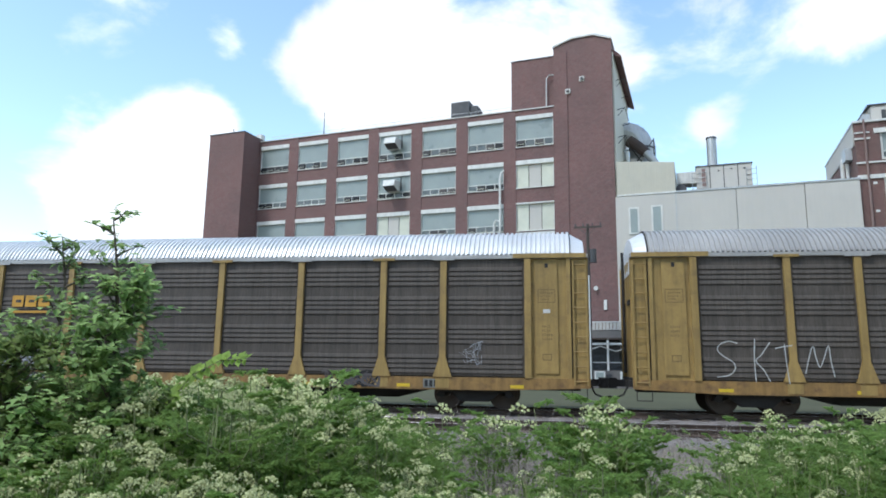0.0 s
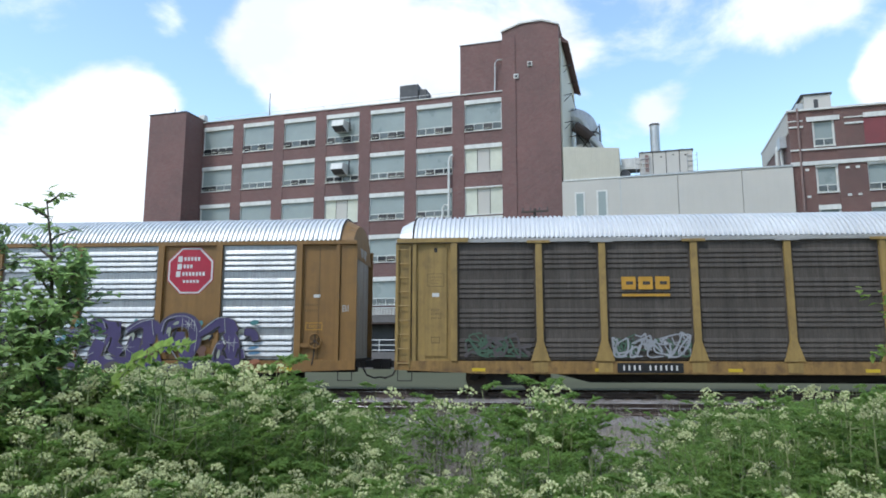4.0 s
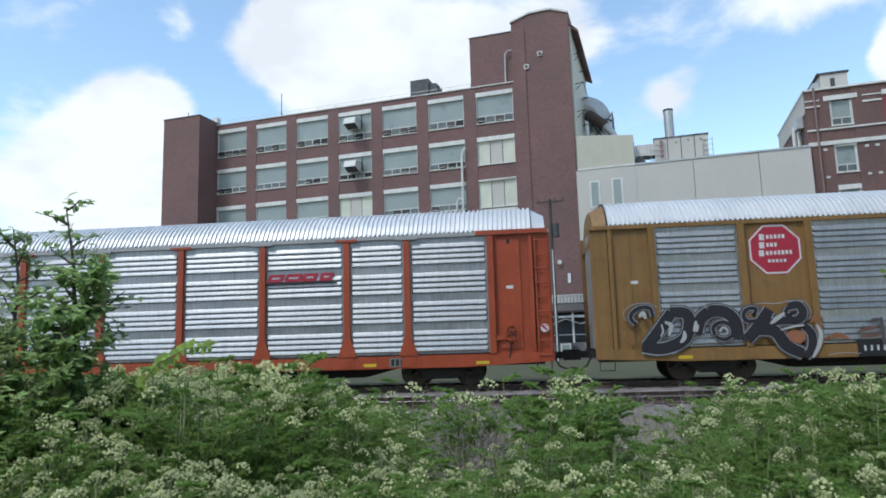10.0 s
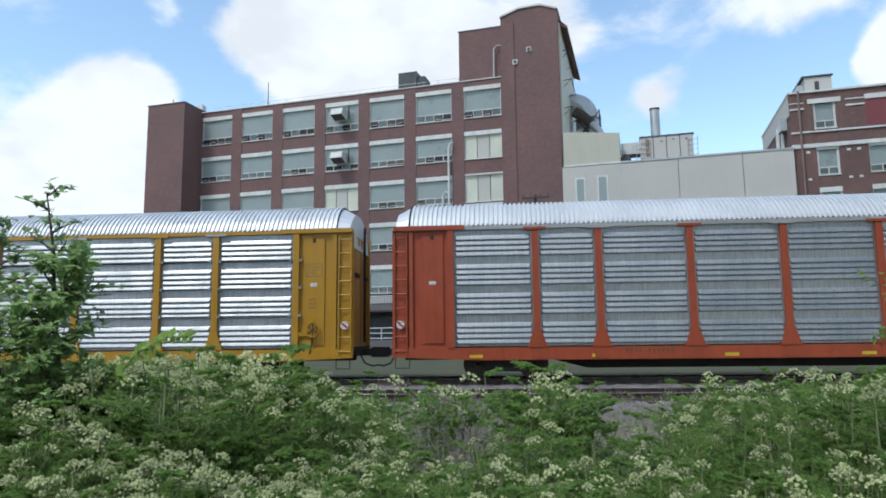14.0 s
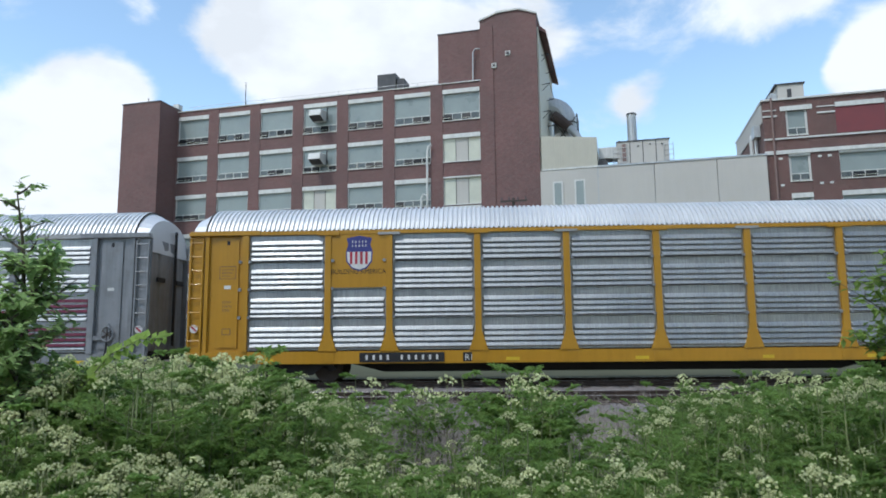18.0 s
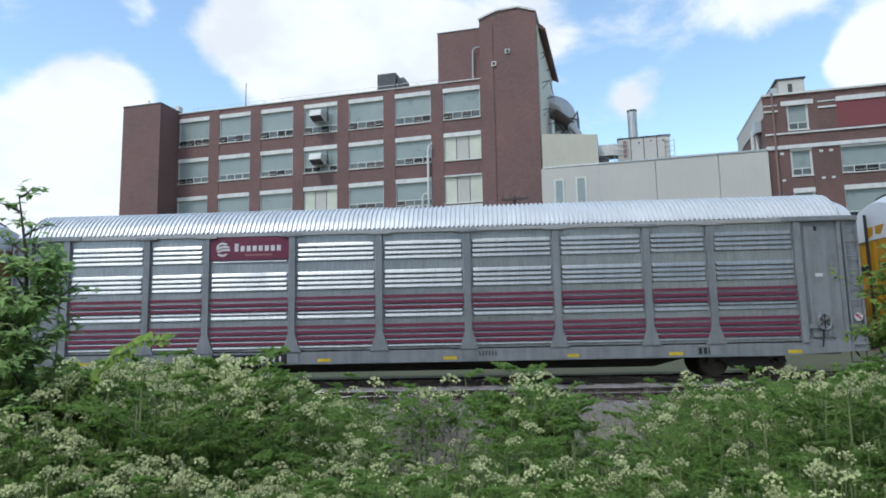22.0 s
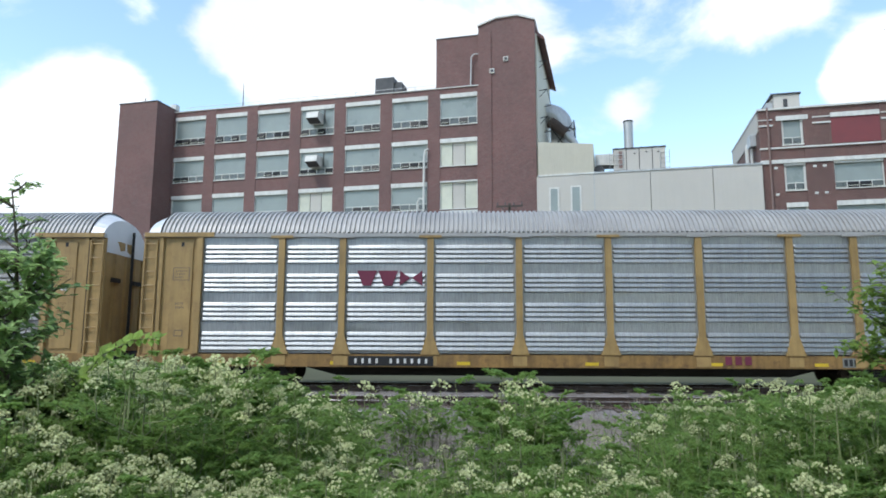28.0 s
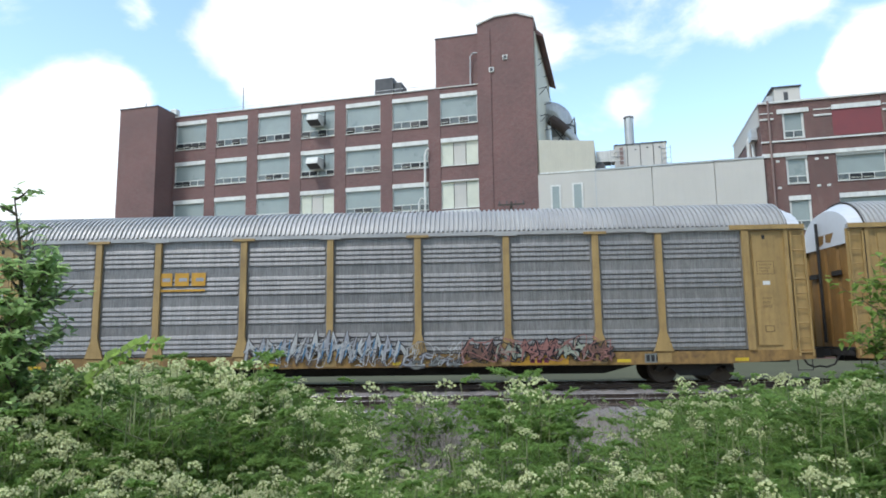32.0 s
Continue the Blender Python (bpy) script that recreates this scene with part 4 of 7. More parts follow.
        box(bm, *sorted((e * 13.4, e * 13.75)), -1.2, 1.2, 0.8, 0.98)
        part("coupler", bm, M["under_black"], c, "dark steel coupler")
        tube(bm := B(), [(e * 13.7, -0.5, 0.8), (e * 13.85, -0.5, 0.52), (e * 14.1, -0.45, 0.42), (e * 14.3, -0.4, 0.46)], 0.03, 6)
        part("brake_hose", bm, M["under_black"], c)
        bm = B()
        tube(bm, [(e * 13.1, -1.46, 0.75), (e * 13.1, -1.46, 0.38), (e * 13.55, -1.46, 0.38), (e * 13.55, -1.46, 0.75)], 0.02, 5)
        part("step", bm, M["under_black"], c)
        truck(c, e * 10.06)
    return c


CARS = [
    dict(label="car-carrier wagon with dirt-dark sheets and worn yellow frame", paint="yellow_worn", sill="yellow_rusty", sheet="galv_dirty", roof="roof_grey", end="yellow_worn", ribs=dict(depth=0.032)),
    dict(label="soot-dark car-carrier wagon with worn yellow posts", paint="yellow_worn", sill="yellow_rusty", sheet="galv_dirty", roof="roof_white", end="yellow_worn", ribs=dict(depth=0.032)),
    dict(label="bright car-carrier wagon with mustard ends and sprayed lettering", paint="yellow_brown", sheet="galv_bright", roof="roof_white", end="roof_grey", flare=False, plain=True, ribs=dict(fill=0.76), plates=(1, 7), hood="yellow_brown", rail=True),
    dict(label="orange-framed car-carrier wagon with bright ribbed sheets", paint="orange", sheet="galv_bright", roof="roof_white", end="orange", ribs=dict(fill=0.74)),
    dict(label="fresh yellow car-carrier wagon with bright perforated sheets", paint="yellow_fresh", sheet="galv_bright", roof="roof_white", end="yellow_fresh", plates=(), ribs=dict(ribs=4, fill=0.74, depth=0.052), rail=True),
    dict(label="grey car-carrier wagon with dark red bands along its sheets", paint="car_grey", sheet="galv_bright", roof="roof_white", end="car_grey"),
    dict(label="dull yellow car-carrier wagon with bluish galvanised sheets", paint="yellow_ttx", sill="yellow_rusty", sheet="galv_bright", roof="roof_grey", end="yellow_brown"),
    dict(label="weathered grey car-carrier wagon with tan posts and graffiti", paint="yellow_ttx", sill="yellow_rusty", sheet="galv_worn", roof="roof_grey", end="yellow_ttx", ribs=dict(depth=0.034)),
]
PITCH, LEAD = 28.57, 96.67
TRAIN_CARS = [(autorack(s), LEAD - i * PITCH) for i, s in enumerate(CARS)]

# ---- markings, graffiti and fittings of the wagons ----
def paint(name, base, rough=0.6, var=0.12):
    return pbr(name, base, rough, var=var, scale=2.0, fine=25, bump=0.0, streak=0.12)


paint("p_white", (0.62, 0.62, 0.60)), paint("p_black", (0.012, 0.012, 0.013)), paint("p_maroon", (0.15, 0.022, 0.05))
paint("p_red", (0.38, 0.02, 0.045)), paint("p_gold", (0.50, 0.27, 0.03)), paint("p_blue", (0.04, 0.045, 0.2))
paint("p_purple", (0.06, 0.045, 0.125)), paint("p_teal", (0.07, 0.2, 0.2)), paint("p_sky", (0.09, 0.2, 0.32))
paint("p_orange", (0.24, 0.1, 0.045)), paint("p_rose", (0.3, 0.14, 0.12)), paint("p_mint", (0.3, 0.33, 0.26)), paint("p_grey", (0.3, 0.31, 0.33))
paint("p_green", (0.06, 0.11, 0.07)), paint("p_yellow", (0.6, 0.42, 0.02)), paint("p_brown", (0.12, 0.075, 0.03))
paint("p_slate", (0.17, 0.18, 0.17)), paint("p_ink", (0.014, 0.013, 0.018)), paint("p_pale", (0.42, 0.43, 0.42)), paint("p_dusk", (0.085, 0.075, 0.075)), paint("p_rust", (0.3, 0.12, 0.06)), paint("p_brick", (0.14, 0.075, 0.055))
Y_SHEET, Y_POST, Y_SILL, Y_PLATE = -1.499, -1.552, -1.504, -1.444


def flat(car, name, pts, mat, y, label="", depth=0.003):
    """A thin painted shape on the wagon's side; pts are along the wagon and up."""
    return part(name, prism(B(), pts, y - depth, y), M[mat], car, label)


def rect(car, name, x0, x1, z0, z1, mat, y, label="", depth=0.003):
    return flat(car, name, [(x0, z0), (x1, z0), (x1, z1), (x0, z1)], mat, y, label, depth)


def smooth_line(pts, n=5):
    """Points along a soft curve through pts."""
    out = []
    p = [Vector((*q, 0)) for q in pts]
    p = [2 * p[0] - p[1]] + p + [2 * p[-1] - p[-2]]
    for i in range(1, len(p) - 2):
        for k in range(n):
            u = k / n
            out.append(0.5 * (2 * p[i] + (p[i + 1] - p[i - 1]) * u + (2 * p[i - 1] - 5 * p[i] + 4 * p[i + 1] - p[i + 2]) * u * u + (3 * p[i] - p[i - 1] - 3 * p[i + 1] + p[i + 2]) * u ** 3))
    return out + [p[-2]]


def ribbon(bm, pts, w, y, taper=0.0, n=5):
    """A brush stroke of width w along a soft curve, as a thin slab."""
    line = smooth_line(pts, n)
    front = []
    for i, q in enumerate(line):
        d = (line[min(i + 1, len(line) - 1)] - line[max(i - 1, 0)]).normalized()
        s = Vector((-d.y, d.x, 0)) * w / 2 * (1 - taper * abs(2 * i / (len(line) - 1) - 1) ** 2)
        yy = y - 0.0012 * i / len(line)
        front.append((bm.verts.new((q.x + s.x, yy, q.y + s.y)), bm.verts.new((q.x - s.x, yy, q.y - s.y))))
    for a, c in zip(front, front[1:]):
        bm.faces.new((a[0], c[0], c[1], a[1]))
    return bm


def strokes(car, name, lines, w, mat, y, label="", taper=0.3):
    bm = B()
    for k, pts in enumerate(lines):
        ribbon(bm, pts, w, y - 0.0004 * (k % 12), taper)
    me = mesh(name, bm, M[mat])
    return tagged(part(name, me, None, car, label), kind="stuff")


def lettering(car, text, x, z, size, mat, y, label="", stretch=1.0):
    """Plain lettering from the built-in font, as a mesh."""
    cu = bpy.data.curves.new("lettering", "FONT")
    cu.body, cu.size, cu.align_x = text, size, "CENTER"
    tmp = bpy.data.objects.new("lettering", cu)
    me = bpy.data.meshes.new_from_object(tmp)
    bpy.data.objects.remove(tmp)
    me.materials.append(M[mat])
    return part("lettering", me, None, car, label, at=pose(x, y - 0.003, z, 90) @ Matrix.Diagonal((stretch, 1, 1, 1)))


def bars(car, name, x0, x1, z, h, mat, y, groups=((4, 0.35), (6, 0.55)), label=""):
    """A row of small upright bars standing for a number that is not spelt out."""
    x = x0
    total = sum(n for n, _ in groups) + len(groups) - 1
    step = (x1 - x0) / total
    bm = B()
    for n, _ in groups:
        for _ in range(n):
            box(bm, x + step * 0.34, x + step * 0.66, y - 0.003, y, z - h / 2, z + h / 2)
            x += step
        x += step
    ob = part(name, bm, M[mat], car, label)
    return tagged(ob, kind="stuff")


def octagon(car, x, z, r):
    k = math.tan(math.pi / 8)
    shape = lambda q: [(x + q * a, z + q * b) for a, b in ((-k, -1), (k, -1), (1, -k), (1, k), (k, 1), (-k, 1), (-1, k), (-1, -k))]
    sign = flat(car, "emblem", shape(r), "p_red", Y_PLATE, "red octagonal emblem with white rim", 0.004)
    part("emblem_rim", prism(B(), shape(r * 0.97), Y_PLATE - 0.008, Y_PLATE - 0.0045), M["p_white"], sign)
    part("emblem_field", prism(B(), shape(r * 0.9), Y_PLATE - 0.012, Y_PLATE - 0.0085), M["p_red"], sign)
    for i, (a, n) in enumerate(((-0.56, 5), (-0.58, 3), (-0.62, 7), (-0.3, 5))):
        zz = z + r * (0.5 - 0.32 * i)
        if i < 3:
            part("emblem_block", prism(B(), [(x + r * a, zz - 0.1), (x + r * a + 0.15, zz - 0.1), (x + r * a + 0.15, zz + 0.09), (x + r * a, zz + 0.09)], Y_PLATE - 0.016, Y_PLATE - 0.0125), M["p_white"], sign)
        for k in range(n):
            u, h = x + r * a + (0.21 if i < 3 else 0) + 0.115 * k, 0.062 if i < 3 else 0.045
            part("emblem_bar", prism(B(), [(u, zz - h), (u + 0.075, zz - h), (u + 0.075, zz + h), (u, zz + h)], Y_PLATE - 0.016, Y_PLATE - 0.0125), M["p_white"], sign)


def common_marks(car, i, dark):
    rng = random.Random(40 + i)
    # stencil box and data lines on the door pockets
    yp = -1.425 if i == 2 else -1.462
    for e in (-1, 1):
        x, z = e * 12.35, 3.55
        col = "p_brown" if dark else "p_dusk"
        if i in (2, 3, 5):
            rect(car, "placard", x - 0.11, x + 0.11, 3.02, 3.12, "p_white", yp)
            continue
        for a, b, c, d in ((-0.27, 0.27, 0.2, 0.215), (-0.27, 0.27, -0.2, -0.185), (-0.27, -0.255, -0.185, 0.2), (0.255, 0.27, -0.185, 0.2)):
            rect(car, "stencil_line", x + a, x + b, z + c, z + d, col, yp)
        for k in range(3):
            bars(car, "stencil_text", x - 0.2, x + 0.2 - 0.06 * k, z + 0.1 - 0.1 * k, 0.05, col, yp, ((6, 0),))
        for k in range(rng.randint(2, 4)):
            bars(car, "stencil_text", x - 0.16, x + rng.uniform(0.08, 0.2), 2.6 - 0.13 * k, 0.07, col, yp, ((5, 0),))
        if rng.random() < 0.6:
            rect(car, "placard", x - 0.11, x + 0.11, 3.02, 3.14, "p_white", yp)
        rect(car, "stencil_box", x - 0.14, x + 0.14, 1.55, 1.75, col, yp)
        rect(car, "stencil_box_field", x - 0.12, x + 0.12, 1.57, 1.73, CARS[i]["paint"], yp - 0.004)
    # data panel and reflectors on the sill
    rect(car, "data_panel", 8.45, 8.95, 0.66, 0.94, "p_slate", Y_SILL)
    for k in range(3):
        rect(car, "data_block", 8.5 + 0.15 * k, 8.6 + 0.15 * k, 0.7, 0.9, "p_black", Y_SILL - 0.003)
    for x in (-11.2, -7.4, -3.4, 0.6, 4.4, 7.6, 11.2):
        rect(car, "reflector", x, x + 0.42, 0.68, 0.78, "p_yellow", Y_SILL)
    # door latch, grab irons
    if i in (2, 3, 4, 5, 6):
        x = 12.35
        ring = [(x + 0.2 * math.cos(q), -1.56, 1.62 + 0.24 * math.sin(q)) for q in [2 * math.pi * k / 16 for k in range(17)]]
        b = part("hand_brake", tube(B(), ring, 0.022, 6), M[CARS[i]["paint"]], car, "round hand-brake wheel on a cast housing")
        for q in (0.5, 1.55, 2.6):
            part("spoke", tube(B(), [(x + 0.2 * math.cos(q), -1.56, 1.62 + 0.24 * math.sin(q)), (x - 0.2 * math.cos(q), -1.56, 1.62 - 0.24 * math.sin(q))], 0.014, 5), M["wheel_steel"], b)
        part("brake_housing", prism(B(), [(x - 0.13, 1.42), (x + 0.08, 1.4), (x + 0.1, 1.7), (x + 0.02, 1.95), (x - 0.1, 1.95), (x - 0.14, 1.75)], -1.54, -1.46), M[CARS[i]["paint"]], b)
        part("brake_chain", tube(B(), [(x - 0.02, -1.5, 1.42), (x - 0.05, -1.5, 1.1), (x - 0.1, -1.5, 0.85)], 0.025, 6), M["under_black"], b)
        rect(car, "brake_bracket", x - 0.55, x - 0.05, 1.42, 1.56, CARS[i]["paint"], -1.462, depth=0.06)
    for e in (-1, 1):
        if i == 2:
            rect(car, "end_seam", e * 12.42 - 0.012, e * 12.42 + 0.012, Z_PANEL + 0.05, Z_EAVE - 0.15, "p_brown", yp)
            continue
        rect(car, "latch_slot", e * 12.35 - 0.05, e * 12.35 + 0.05, 4.46, 4.6, "p_black", -1.462)
        part("latch_rod", tube(B(), [(e * 13.11, -1.47, 1.3), (e * 13.11, -1.47, 4.6)], 0.022, 5), M["p_black"], car)
        part("door_rod", tube(B(), [(e * (HALF + 0.02), 0.3, 1.2), (e * (HALF + 0.02), 0.3, 5.2)], 0.05, 6), M["under_black"], car)
        # black strip painted as the shadow in the gap beside the corner sheet
        rect(car, "pocket_gap", min(e * 13.1, e * 13.13), max(e * 13.1, e * 13.13), Z_PANEL + 0.05, Z_EAVE - 0.15, "under_black", -1.445, depth=0.01)
        if i in (3, 4, 5):
            disc = part("warning_disc", tube(B(), [(e * 13.38, -1.535, 1.75), (e * 13.38, -1.54, 1.75)], 0.13, 14), M["p_white"], car, "small round warning sign")
            part("warning_bar", prism(B(), [(e * 13.38 - 0.1, 1.8), (e * 13.38 - 0.06, 1.84), (e * 13.38 + 0.1, 1.7), (e * 13.38 + 0.06, 1.66)], -1.546, -1.542), M["p_red"], disc)
        for y in (-0.9, 0.55):
            part("door_slot", box(B(), *sorted((e * (HALF - 0.07), e * (HALF - 0.01))), y, y + 0.55, 3.35, 3.5), M["under_black"], car)
    # rust-dark bolts plates along the sill
    for x in POSTS[1:-1]:
        rect(car, "gusset_plate", x - 0.22, x + 0.22, Z_SILL + 0.05, Z_PANEL - 0.04, CARS[i]["paint"], Y_SILL, depth=0.012)


def number_board(car, x0, x1, z=0.8, h=0.3):
    p = rect(car, "number_board", x0 - 0.12, x1 + 0.12, z - h / 2, z + h / 2, "p_black", Y_SILL - 0.013, "black board with a white number")
    ob = bars(car, "number_mark", x0, x1, z, min(h * 0.5, 0.16), "p_white", Y_SILL - 0.017)


def scrawl(car, x0, x1, z0, z1, mats, seed, n=26, w=0.05, y=None):
    """Dense wild-style spray strokes in a band."""
    rng = random.Random(seed)
    for j, m in enumerate(mats):
        lines = []
        for _ in range(n):
            x, z = rng.uniform(x0, x1), rng.uniform(z0, z1 - 0.1)
            q = [(x, z)]
            for _ in range(4):
                x = min(max(x + rng.gauss(0.05, 0.22), x0), x1)
                z = min(max(z + rng.gauss(0.05, 0.3), z0), z1 + 0.12 * math.sin(x * 5))
                q.append((x, z))
            lines.append(q)
        strokes(car, "graffiti", lines, w * rng.uniform(0.8, 1.3), m, (Y_POST if y is None else y) - 0.007 * j, "tangled spray-paint lines" if j == 0 else "")


CAR = [c for c, _ in TRAIN_CARS]
for _i, _c in enumerate(CAR):
    common_marks(_c, _i, _i in (0, 1, 7))

# dark leading wagon with a thin white tag
strokes(CAR[0], "graffiti", [[(-10.61, 2.12), (-10.85, 2.18), (-11.12, 2.08), (-11.18, 1.9), (-11.0, 1.72), (-10.75, 1.55), (-10.72, 1.35), (-10.9, 1.18), (-11.24, 1.12)],
                             [(-10.12, 2.26), (-10.16, 1.7), (-10.15, 1.0)], [(-9.7, 2.16), (-9.95, 1.8), (-10.12, 1.6), (-9.92, 1.35), (-9.75, 1.01)],
                             [(-9.56, 1.98), (-9.3, 2.04), (-9.08, 2.07)], [(-9.3, 2.1), (-9.27, 1.5), (-9.22, 0.95)],
                             [(-8.77, 1.25), (-8.65, 1.7), (-8.52, 2.05), (-8.45, 1.7), (-8.36, 1.45), (-8.22, 1.75), (-8.09, 2.07), (-8.05, 1.6), (-7.98, 1.17)]], 0.032, "p_pale", Y_POST, "thin white spray-painted tag", 0.0)
# soot-dark wagon: gold block mark, pale tag
for _k, _x in enumerate((-6.5, -5.98, -5.46)):
    rect(CAR[1], "side_mark", _x, _x + 0.44, 3.22, 3.62, "p_gold", Y_SHEET, "gold block of a faded maker's mark" if _k == 0 else "")
    rect(CAR[1], "side_mark_gap", _x + 0.14, _x + 0.36, 3.37, 3.47, "galv_dirty", Y_SHEET - 0.004)
rect(CAR[1], "side_mark_line", -6.5, -5.02, 3.0, 3.08, "p_gold", Y_SHEET)
scrawl(CAR[1], -6.85, -4.5, 1.15, 1.75, ("p_dusk", "p_grey", "p_green", "p_grey"), 3, 13, 0.045, Y_SHEET)
scrawl(CAR[1], -11.4, -9.4, 1.15, 1.75, ("p_green", "p_green", "p_dusk"), 4, 9, 0.06, Y_SHEET)
scrawl(CAR[1], 9.4, 10.3, 1.4, 2.0, ("p_grey",), 5, 9, 0.012, Y_SHEET)
number_board(CAR[1], -6.6, -4.85)
scrawl(CAR[1], 5.1, 7.0, 0.68, 1.05, ("p_black", "p_dusk"), 6, 12, 0.045, Y_SILL - 0.014)

# bright wagon with octagon emblems and three large pieces of graffiti
octagon(CAR[2], -8.07, 3.93, 0.78), octagon(CAR[2], 8.07, 3.93, 0.78)
lettering(CAR[2], "BI", 13.3, 2.56, 0.3, "p_pale", -1.442, "pale stencilled letters")
for _z in (2.78, 2.6):
    bars(CAR[2], "stencil_text", 11.95, 12.4, _z, 0.07, "p_brown", -1.425, ((6, 0),))
for _a, _b, _d, _f in ((12.0, 12.55, 2.19, 2.21), (12.0, 12.55, 1.97, 1.99), (12.0, 12.02, 1.99, 2.19), (12.53, 12.55, 1.99, 2.19)):
    rect(CAR[2], "stencil_line", _a, _b, _d, _f, "p_gold", -1.425)
bars(CAR[2], "stencil_text", 12.1, 12.45, 2.09, 0.08, "p_gold", -1.425, ((5, 0),))
number_board(CAR[2], -5.9, -3.9, 0.86, 0.5)
_c = CAR[2]
_fat = [[(-11.32, 2.1), (-11.68, 1.61), (-12.11, 1.12)], [(-11.37, 2.11), (-10.89, 2.04), (-10.82, 1.66), (-11.05, 1.23), (-11.65, 1.01), (-12.28, 1.07)], [(-10.62, 1.43), (-10.47, 1.87), (-10.13, 2.09), (-9.72, 2.04), (-9.46, 1.75), (-9.4, 1.26)], [(-8.45, 2.09), (-8.78, 1.61), (-9.17, 1.2)], [(-8.88, 1.49), (-8.35, 1.43), (-8.05, 1), (-7.59, 0.74)]]
_mid = [[(-8.55, 1.69), (-8.05, 1.74), (-7.65, 1.75), (-7.48, 1.97), (-7.61, 2.19), (-7.9, 2.16)], [(-7.48, 1.56), (-7.29, 1.29), (-7.34, 0.88), (-7.54, 0.65)]]
_thin = [[(-11.88, 1.99), (-11.96, 2.24), (-12.24, 2.27), (-12.49, 2.13), (-12.56, 1.94), (-12.41, 1.77)], [(-8.88, 1.97), (-8.84, 2.12), (-9.06, 2.13), (-9.21, 1.96), (-9.11, 1.76), (-8.86, 1.77)], [(-10.1, 1.37), (-10.12, 1.61), (-9.87, 1.75), (-9.6, 1.63), (-9.57, 1.37), (-9.8, 1.23), (-10.03, 1.29)], [(-7.9, 2.14), (-7.99, 1.97), (-7.87, 1.89), (-7.81, 1.97)]]
for _w, _l in ((0.36, _fat), (0.25, _mid), (0.12, _thin)):
    strokes(_c, "graffiti_rim", _l, _w + 0.13, "p_dusk", Y_POST, "looping black spray-painted lettering with grey edges" if _w > 0.3 else "", 0.1)
    strokes(_c, "graffiti_edge", _l, _w + 0.045, "p_grey", Y_POST - 0.007, "", 0.1)
    strokes(_c, "graffiti_letter", _l, _w, "p_ink", Y_POST - 0.014, "", 0.15)
strokes(_c, "graffiti_light", [[(-8.45, 1.66), (-8.25, 1.81), (-8.02, 1.97)], [(-7.13, 1.59), (-7.04, 1.29), (-7.14, 0.94), (-7.34, 0.62)], [(-11.55, 1.81), (-11.37, 1.69), (-11.45, 1.39)], [(-12.31, 1.98), (-12.18, 2.1), (-12.11, 1.92)], [(-10.62, 1.81), (-10.66, 1.52), (-10.56, 1.69)], [(-11.12, 1.17), (-11, 1.32), (-10.99, 1.52)]], 0.13, "p_pale", Y_POST - 0.021, "", 0.55)
strokes(_c, "graffiti_light", [[(-11.65, 1.75), (-11.62, 1.52), (-11.7, 1.37)], [(-9.95, 1.46), (-9.85, 1.59), (-9.72, 1.52), (-9.76, 1.37)], [(-8.18, 1.46), (-7.82, 1.55), (-7.49, 1.58)]], 0.06, "p_pale", Y_POST - 0.028, "", 0.3)
flat(_c, "graffiti_patch", [(-8.05, 1.36), (-7.82, 1.46), (-7.49, 1.39), (-7.48, 1.17), (-7.65, 1.03), (-7.89, 1.1)], "p_rust", Y_POST - 0.021)
strokes(_c, "graffiti_line", [[(-12.7, 1.87), (-12.77, 2.13), (-12.51, 2.36), (-12.04, 2.4), (-11.75, 2.27)], [(-8.88, 2.26), (-8.61, 2.28), (-8.22, 2.26), (-7.82, 2.33), (-7.42, 2.28), (-7.26, 1.98), (-7.34, 1.75)], [(-12.31, 0.88), (-11.78, 0.81), (-11.25, 0.88)], [(-6.96, 1.4), (-6.91, 1.23), (-6.82, 1.37), (-6.75, 1.2)], [(-5.97, 0.71), (-6.5, 0.74), (-6.9, 0.68)], [(-10.59, 2.21), (-10.33, 2.27), (-10.26, 2.16)]], 0.022, "p_grey", Y_POST - 0.03, "", 0.0)
strokes(_c, "graffiti_smudge", [[(-7.29, 1.66), (-7.13, 1.81), (-6.93, 1.75)], [(-7.16, 1.55), (-6.96, 1.58)], [(-3.96, 1.1), (-3.79, 1.32), (-3.6, 1.17)], [(-12.7, 1.32), (-12.51, 1.23)], [(-6.96, 1.14), (-6.57, 1.26), (-6.24, 1.14)]], 0.16, "p_orange", Y_POST - 0.002, "", 0.7)
strokes(_c, "graffiti_smudge", [[(-6, 1.32), (-5.71, 1.43), (-5.38, 1.46)], [(-5.91, 1.2), (-5.58, 1.23), (-5.34, 1.26)]], 0.12, "p_brick", Y_POST - 0.002, "", 0.6)
strokes(_c, "graffiti_smudge", [[(-5.29, 1.75), (-5.28, 0.94)], [(-5, 1.75), (-5.01, 1)], [(-5.58, 1.66), (-5.34, 1.69)], [(-4.85, 1.49), (-4.39, 1.55), (-3.93, 1.52)], [(-4.85, 1.29), (-3.93, 1.32)], [(-4.85, 1.1), (-3.93, 1.12)], [(-3.73, 0.94), (-3.33, 0.97)]], 0.12, "p_dusk", Y_POST - 0.006, "", 0.3)
rect(_c, "graffiti_block", -3.42, 2.58, 0.57, 2.16, "p_ink", Y_POST, "large black and white block-letter graffiti")
rect(_c, "graffiti_edge", -3.42, 2.58, 2.09, 2.12, "p_grey", Y_POST - 0.004)
